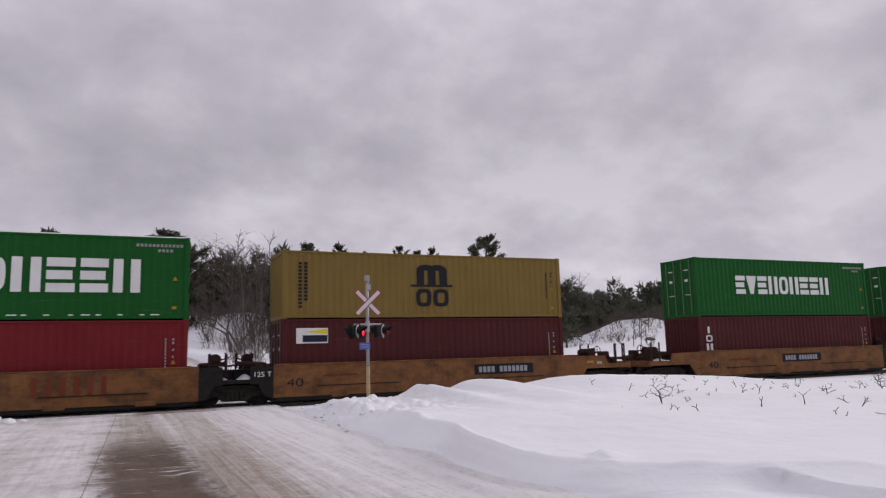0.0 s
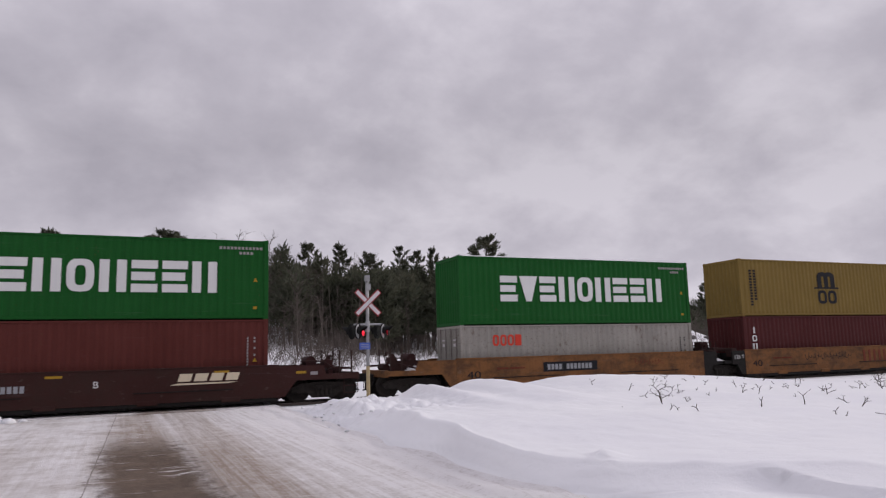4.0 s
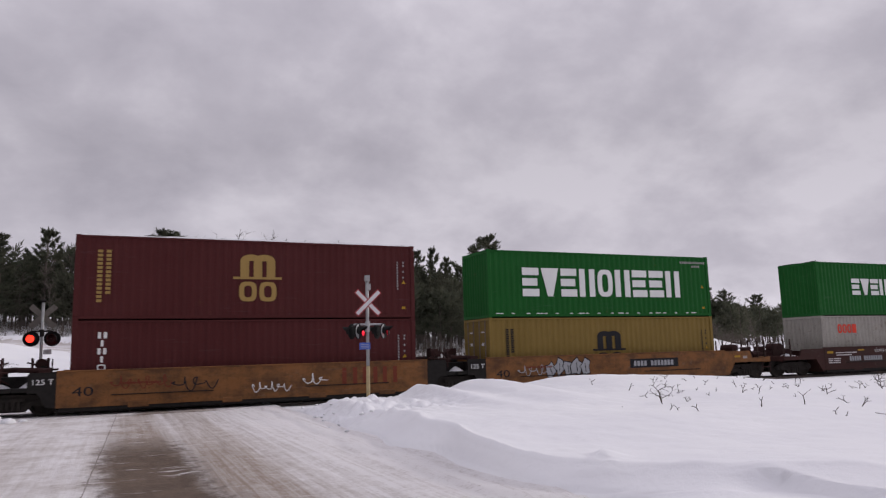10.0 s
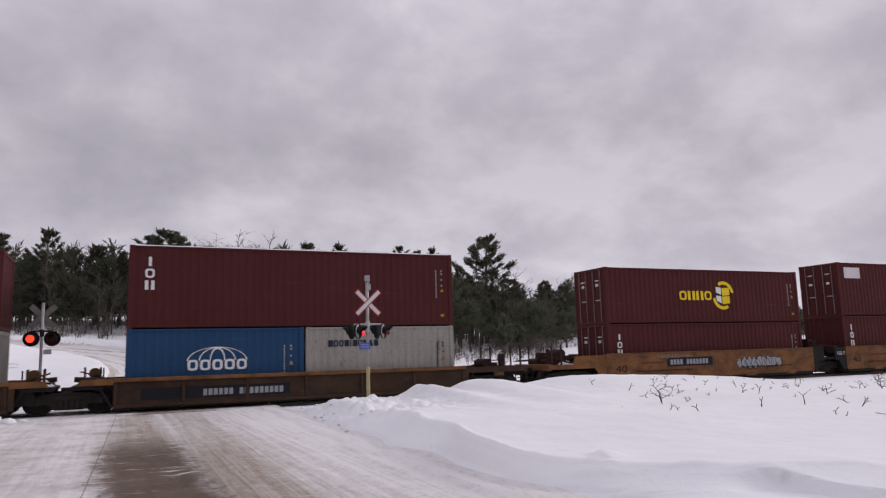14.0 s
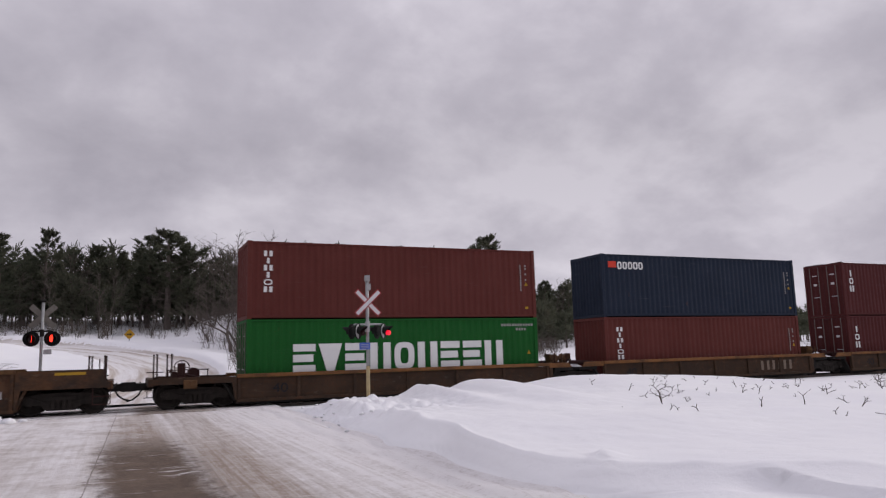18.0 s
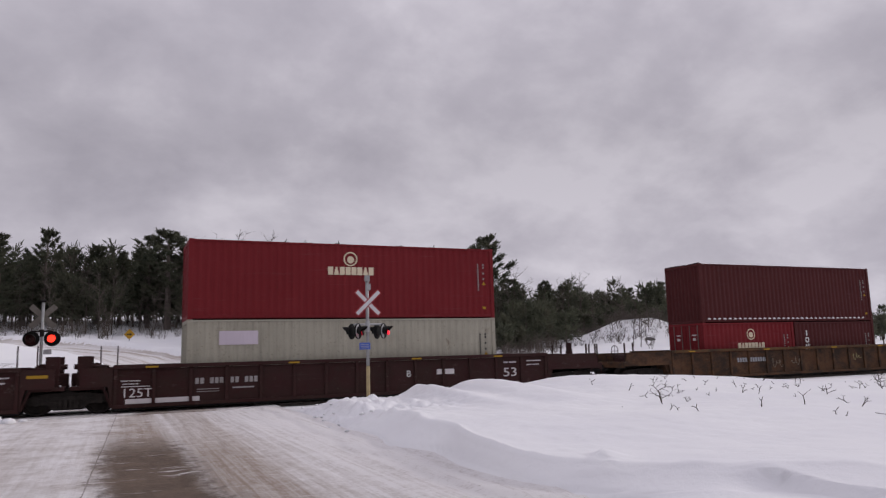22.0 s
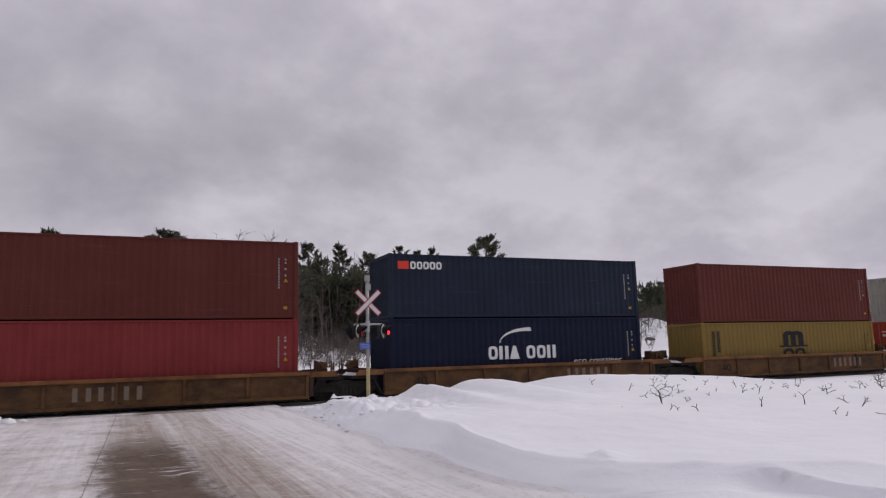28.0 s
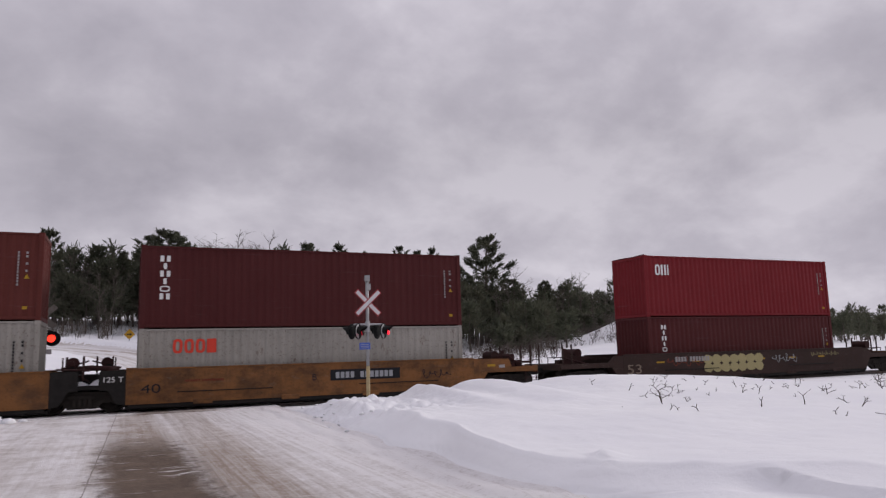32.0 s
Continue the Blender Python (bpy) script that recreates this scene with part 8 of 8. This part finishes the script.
def plant(kind, x, y, top, half, turn):
    """A tree at x, y whose tip stands at the height top and whose crown is half metres to each side."""
    low = ground_height(x, y)
    wide = half / {"O": 1.7, "P": 1.62, "S": 1.12, "B": 2.2, "W": 2.2}[kind]
    kinds = {"O": AIRY, "P": PINES, "S": SLIM, "B": BARE, "W": BIRCHES}[kind]
    trunk, crown = kinds[turn % len(kinds)]
    k = (top - low) / stored(("crown_top", kind, turn % len(kinds)), lambda: max(v.co.z for v in crown.vertices))
    wide = max(wide, k * 0.72)
    tree = thing("birch" if kind == "W" else "bare_tree" if kind == "B" else "pine_tree", LABELS[kind], "tree", Matrix.Translation((x, y, low)) @ Matrix.Rotation(turn * 1.7, 4, "Z") @ Matrix.Diagonal((wide, wide, k, 1)), "trees at the edge of the woods")
    part("trunk", trunk, None, tree)
    part("crown", crown, None, tree)


WEST_TREES = (
        ("S", -11.0, 80, 14.4, 1.8), ("O", -7.5, 84, 15.7, 1.9), ("P", -9.8, 90, 14.0, 1.9), ("P", -2.7, 88, 14.7, 2.3), ("S", -0.3, 86, 13.8, 1.4),
        ("P", 2.4, 82, 15.0, 2.6), ("O", 4.2, 79, 15.4, 3.7), ("P", 6.2, 80, 14.2, 2.0), ("S", 8.5, 90, 13.3, 1.5), ("P", 10.3, 92, 14.3, 2.0),
        ("B", -5.7, 88, 13.6, 2.6), ("B", -4.1, 84, 12.8, 1.9), ("B", 11.3, 76, 14.1, 2.2), ("B", 10.6, 80, 14.1, 1.6), ("B", 6.0, 78, 10.6, 1.6),
        ("B", 7.6, 57, 6.2, 2.4), ("B", 8.6, 60, 6.6, 2.2), ("B", 10.2, 62, 7.4, 2.0), ("B", 6.8, 64, 5.8, 1.5), ("B", -1.3, 76, 10.9, 1.3), ("W", 12.0, 66, 8.0, 0.7))
MID_TREES = (
        ("P", 17.4, 88, 14.8, 2.2), ("O", 20.7, 86, 15.6, 2.3), ("S", 24.4, 86, 15.7, 1.6), ("O", 28.8, 88, 15.1, 2.6), ("P", 31.6, 84, 15.2, 1.9),
        ("P", 35.1, 87, 15.2, 2.1), ("S", 36.1, 84, 15.3, 1.3), ("S", 39.9, 88, 14.7, 1.2), ("P", 42.0, 88, 13.2, 1.8), ("O", 40.4, 78, 16.2, 3.4),
        ("P", 47.5, 84, 11.3, 2.6), ("B", 27.6, 90, 15.0, 1.8), ("B", 14.0, 78, 12.6, 1.8), ("B", 16.1, 74, 8.1, 1.2), ("B", 18.9, 76, 7.7, 1.2), ("B", 19.4, 72, 6.8, 1.0))
EAST_TREES = (
        ("P", 56.5, 90, 11.9, 2.3), ("S", 60.3, 92, 11.7, 1.5), ("S", 76.3, 96, 11.6, 1.8), ("S", 69.3, 80, 10.9, 1.7), ("P", 85.1, 88, 11.8, 2.1),
        ("P", 86.8, 86, 10.5, 2.4), ("S", 71.0, 100, 10.7, 1.6), ("B", 74.5, 105, 11.7, 2.7), ("B", 84.5, 110, 12.5, 2.4), ("B", 100.8, 110, 12.0, 2.8),
        ("B", 102.5, 108, 11.7, 2.2), ("B", 116.1, 112, 11.5, 2.5), ("P", 130.5, 120, 13.0, 3.1), ("B", 146.9, 130, 12.8, 3.1), ("B", 59.2, 75, 7.1, 0.7))
for i, t in enumerate(WEST_TREES + MID_TREES + EAST_TREES):
    plant(*t, i)

# the woods behind, out to the hills
rng = random.Random(77)
needle_faces, stick = [], bmesh.new()


def far_conifer(x, y, h, w):
    z0 = ground_height(x, y)
    a, b = Vector((x, y, z0)), Vector((x, y, z0 + h))
    rod(stick, a, b, 0.11, 0.03, 4, False)
    n = int(46 + h * 5)
    for i in range(n):
        f = rng.random() ** 0.85
        ang = rng.uniform(0, 6.28)
        r = w * 1.25 * ((1 - f) ** 0.5 * (0.7 + 0.3 * math.sin(ang * 3 + x))) * rng.uniform(0.25, 1.0) + 0.1
        d = Vector((math.cos(ang), math.sin(ang), 0.35 + 1.1 * f)).normalized()
        plume(rng, needle_faces, Vector((x + r * math.cos(ang), y + r * math.sin(ang), z0 + h * (0.24 + 0.72 * f))), d, rng.uniform(0.5, 0.85), 8, 0.10)


def far_bare(x, y, h):
    z0 = ground_height(x, y)
    p = Vector((x, y, z0 - 0.2))
    top = p + Vector((rng.gauss(0, 0.3), rng.gauss(0, 0.3), h))
    waist = p.lerp(top, 0.5) + Vector((rng.gauss(0, 0.03), rng.gauss(0, 0.03), 0)) * h
    rod(stick, p, waist, 0.042, 0.028, 4, False)
    rod(stick, waist, top, 0.028, 0.008, 4, False)
    for i in range(13):
        f = rng.uniform(0.35, 0.95)
        q = p.lerp(waist, f * 2) if f < 0.5 else waist.lerp(top, f * 2 - 1)
        e = q + Vector((rng.gauss(0, 1), rng.gauss(0, 1), rng.uniform(0.6, 1.6))) * h * 0.12
        rod(stick, q, e, 0.03, 0.01, 3, False)
        for k in range(3):
            g = q.lerp(e, rng.uniform(0.4, 1)) 
            rod(stick, g, g + Vector((rng.gauss(0, 1), rng.gauss(0, 1), rng.uniform(0.3, 1.2))) * h * 0.05, 0.018, 0.006, 3, False)


# how high the tree tops stand, at 95 m, from west to east (x / y)
TOPS = ((-0.4, 13.0), (-0.137, 13.2), (-0.06, 13.3), (0.0, 13.0), (0.08, 12.3), (0.12, 11.8), (0.16, 13.0), (0.23, 13.5), (0.30, 13.3), (0.37, 14.2), (0.46, 13.2), (0.51, 12.2), (0.56, 10.0), (0.60, 9.2), (0.65, 10.8), (0.76, 10.0), (0.84, 9.4), (0.93, 9.6), (1.03, 9.0), (1.18, 7.7), (1.45, 6.9))


def tree_top(ratio, y):
    return 1.72 + (along(ratio, TOPS) - 1.72) * y / 95


for i in range(430):
    ratio = rng.uniform(-0.3, 1.45)
    y = rng.uniform(88, 128)
    x = ratio * y
    high = tree_top(ratio, y) - ground_height(x, y)
    if rng.random() < (0.78 if ratio > 0.02 else 0.45):
        far_conifer(x, y, high * rng.uniform(0.62, 1.0), rng.uniform(1.3, 2.3))
    else:
        far_bare(x, y, high * rng.uniform(0.7, 1.05))
for i in range(110):
    y = rng.uniform(120, 170)
    x = rng.uniform(1.0, 1.8) * y
    far_conifer(x, y, rng.uniform(6, 9.5), rng.uniform(1.6, 2.6))
for i in range(230):
    ratio = rng.uniform(-0.2, 0.85)
    y = rng.uniform(74, 98)
    if not 0.27 < ratio < 0.52 or i % 4 == 0:
        far_bare(ratio * y, y, rng.uniform(3.0, 9.0))
    else:
        far_conifer(ratio * y, y + 6, rng.uniform(5.0, 9.5), rng.uniform(1.2, 2.0))
for i in range(150):
    ratio = rng.uniform(-0.22, 0.9)
    y = rng.uniform(84, 100)
    far_conifer(ratio * y, y, rng.uniform(4, 9), rng.uniform(1.1, 2.0))
# brush on the slope between the track and the woods: fans of fine stems
def shrub(x, y, h, into=None):
    into = into or stick
    p = Vector((x, y, ground_height(x, y) - 0.1))
    for i in range(rng.choice((4, 5, 6, 8))):
        q = p + Vector((rng.gauss(0, 0.12), rng.gauss(0, 0.12), 0)) * h
        top = q + Vector((rng.gauss(0, 0.38), rng.gauss(0, 0.38), 1)) * h * rng.uniform(0.4, 1.0)
        mid = q.lerp(top, 0.5) + Vector((rng.gauss(0, 0.05), rng.gauss(0, 0.05), 0.04)) * h
        rod(into, q, mid, 0.014, 0.010, 3, False)
        rod(into, mid, top, 0.010, 0.005, 3, False)
        for k in range(5):
            g = mid.lerp(top, rng.uniform(-0.6, 0.95))
            e = g + Vector((rng.gauss(0, 1), rng.gauss(0, 1), rng.uniform(0.2, 1.5))) * h * 0.15
            rod(into, g, e, 0.010, 0.004, 3, False)


for i in range(80):
    shrub(rng.uniform(9, 27), rng.uniform(56, 86), rng.uniform(1.0, 3.6))
for i in range(36):
    far_bare(rng.uniform(10, 24), rng.uniform(62, 86), rng.uniform(3.0, 7.5))
for i in range(120):
    shrub(rng.uniform(40, 66), rng.uniform(58, 86), rng.uniform(0.8, 2.8))
for i in range(45):
    shrub(rng.uniform(-12, 8), rng.uniform(68, 86), rng.uniform(0.8, 2.6))
for i in range(50):
    y = rng.uniform(46, 78)
    shrub(y * rng.uniform(0.33, 0.62), y, rng.uniform(0.8, 2.4))
for i in range(55):
    y = rng.uniform(62, 86)
    shrub(y * rng.uniform(0.72, 1.05), y, rng.uniform(0.8, 2.6))
for i in range(26):
    y = rng.uniform(72, 88)
    far_conifer(y * rng.uniform(0.84, 1.08), y, rng.uniform(3, 6), rng.uniform(1.2, 2.0))
for i in range(90):
    ratio = rng.uniform(-0.25, 0.27)
    y = rng.uniform(82, 100)
    far_bare(ratio * y, y, (tree_top(ratio, y) - ground_height(ratio * y, y)) * rng.uniform(0.6, 1.0))
# a belt of pines and thicket comes forward to the foot of the slope
for i in range(120):
    ratio = rng.uniform(0.19, 0.63)
    y = rng.uniform(64, 86)
    x = ratio * y
    far_conifer(x, y, (tree_top(ratio, y) - ground_height(x, y)) * rng.uniform(0.60, 0.95), rng.uniform(1.4, 2.2))
for i in range(55):
    y = rng.uniform(54, 76)
    far_bare(y * rng.uniform(0.165, 0.36), y, rng.uniform(2.5, 7.0))
for i in range(60):
    y = rng.uniform(44, 66)
    shrub(y * rng.uniform(0.155, 0.36), y, rng.uniform(0.8, 2.4))
for i in range(34):
    y = rng.uniform(60, 74)
    far_conifer(y * rng.uniform(0.185, 0.36), y, rng.uniform(3.5, 8.0), rng.uniform(1.0, 1.8))
for i in range(130):
    x, y = rng.uniform(43, 66), rng.uniform(53, 72)
    if rng.random() < 0.25:
        far_bare(x, y, rng.uniform(1.8, 3.6))
    else:
        shrub(x, y, rng.uniform(0.7, 2.4))
for i in range(12):
    far_conifer(rng.uniform(50, 66), rng.uniform(62, 74), rng.uniform(1.6, 4.0), rng.uniform(0.6, 1.1))
for i in range(75):
    y = rng.uniform(58, 76)
    shrub(y * rng.uniform(0.10, 0.20), y, rng.uniform(0.8, 2.8))
for i in range(24):
    y = rng.uniform(62, 78)
    far_bare(y * rng.uniform(0.095, 0.20), y, rng.uniform(3, 8))
for i in range(80):
    y = rng.uniform(70, 84)
    shrub(y * rng.uniform(-0.14, 0.15), y, rng.uniform(0.8, 2.6))
for i in range(70):
    y = rng.uniform(50, 70)
    shrub(y * rng.uniform(0.36, 0.66), y, rng.uniform(0.6, 1.8))
for i in range(40):
    y = rng.uniform(76, 90)
    ratio = rng.uniform(-0.14, 0.19)
    x = ratio * y
    far_conifer(x, y, (tree_top(ratio, y) - ground_height(x, y)) * rng.uniform(0.55, 0.85), rng.uniform(1.4, 2.2))
for i in range(70):
    y = rng.uniform(92, 106)
    far_conifer(y * rng.uniform(-0.14, 0.22), y, rng.uniform(2.0, 5.0), rng.uniform(1.2, 2.0))
stems = bmesh.new()
for i in range(120):
    y = rng.uniform(72, 94)
    x = y * rng.uniform(0.12, 0.62)
    z0 = ground_height(x, y)
    rod(stems, (x, y, z0 - 0.2), (x + rng.gauss(0, 0.25), y, z0 + rng.uniform(3, 6)), rng.uniform(0.05, 0.12), 0.04, 5, False)
for i in range(90):
    y = rng.uniform(58, 84)
    shrub(y * rng.uniform(0.13, 0.32), y, rng.uniform(1.2, 3.4), stems)
for i in range(75):
    y = rng.uniform(52, 76)
    shrub(y * rng.uniform(0.52, 0.66), y, rng.uniform(0.7, 2.3))
for i in range(16):
    y = rng.uniform(58, 78)
    far_conifer(y * rng.uniform(0.54, 0.70), y, rng.uniform(1.5, 3.2), rng.uniform(0.6, 1.1))
for i in range(100):
    y = rng.uniform(41, 60)
    shrub(y * rng.uniform(0.135, 0.33), y, rng.uniform(0.8, 2.6), stems)
for i in range(26):
    y = rng.uniform(50, 66)
    x = y * rng.uniform(0.15, 0.34)
    z0 = ground_height(x, y)
    rod(stems, (x, y, z0 - 0.2), (x + rng.gauss(0, 0.3), y, z0 + rng.uniform(3, 7)), rng.uniform(0.03, 0.07), 0.015, 5, False)
dark_stems = new("far_stems", mesh_of("far_stems", stems, BARK))
tagged(dark_stems, "dark straight stems at the foot of the woods", "woods", kind="stuff")
woods = new("far_woods", quads("far_woods", needle_faces, NEEDLES))
tagged(woods, "dark mixed conifers behind the first trees", "woods", kind="stuff")
poles = new("far_trunks", mesh_of("far_trunks", stick, TWIGS))
tagged(poles, "bare trunks and brush of the woods in winter", "woods", kind="stuff")

# boulders on the snowy knoll
ROCK = plain("grey_rock", (0.14, 0.13, 0.125), 0.9, 0, 0.5, 2)
for i, (x, y, s) in enumerate(((47.5, 57, 0.5), (50.0, 56, 0.6), (53.0, 57.5, 0.6), (55.5, 57.5, 0.5))):
    bm = bmesh.new()
    bmesh.ops.create_icosphere(bm, subdivisions=2, radius=s)
    for v in bm.verts:
        v.co *= 1 + 0.35 * noise.noise(v.co * 1.3 + Vector((i * 7, 0, 0)))
        v.co.z *= 0.55
    rock = new("boulder", mesh_of("boulder", bm, ROCK))
    rock.location = (x, y, ground_height(x, y) + 0.05)
    tagged(rock, "grey boulder half buried in snow", "boulder", "boulders on the knoll")


# ---- what moves ----
def motions():
    KEYED_PLACE = {}
    times = [2.0 * k for k in range(17)]
    for ob in KEYED:
        KEYED_PLACE[ob] = ob.location.x
        x, y, z = ob.location
        walk(ob, [(t, pose(x + run(t), y, z)) for t in times])
    # wheels roll while they pass the crossing and the banks beside it
    for wheel, car, along, k in WHEELS:
        x0 = KEYED_PLACE[car] + along
        lo = next((i for i in range(961) if x0 + run(i / 30) > -8), None)
        hi = next((i for i in range(961) if x0 + run(i / 30) > 34), 960)
        if lo is None or hi <= lo:
            continue
        rows = [(0, pose(k, 0, WHEEL))] if lo else []
        turn0 = run(lo / 30)
        rows += [(i / 30, pose(k, 0, WHEEL, ry=math.degrees((run(i / 30) - turn0) / WHEEL))) for i in range(lo, hi + 1)]
        if hi < 960:
            rows.append((32, pose(k, 0, WHEEL, ry=math.degrees((run(hi / 30) - turn0) / WHEEL))))
        walk(wheel, rows)
    # the lamps flash by turns: each lens swings its lit face forward and back
    half = 0.494
    for lens, first in LENSES:
        swap = 9.575 - 18 * half
        swap -= half * math.floor((swap - 0.1) / half)
        on = round((9.575 - swap) / half) % 2 == 0
        face = 0 if (on != (first == 0)) else 180
        rows = [(0, pose(*lens["seat"], rz=face))]
        while swap < 31.9:
            for i in range(4):
                rows.append((swap - 0.03 + i / 30, pose(*lens["seat"], rz=face + 60 * i)))
            face += 180
            swap += half
        rows.append((32, pose(*lens["seat"], rz=face)))
        walk(lens, rows)
    walk(cloud_cover, [(t, pose(*EYE, rz=-1.1 + 2.25 * t / 32)) for t in (0, 16, 32)])


motions()
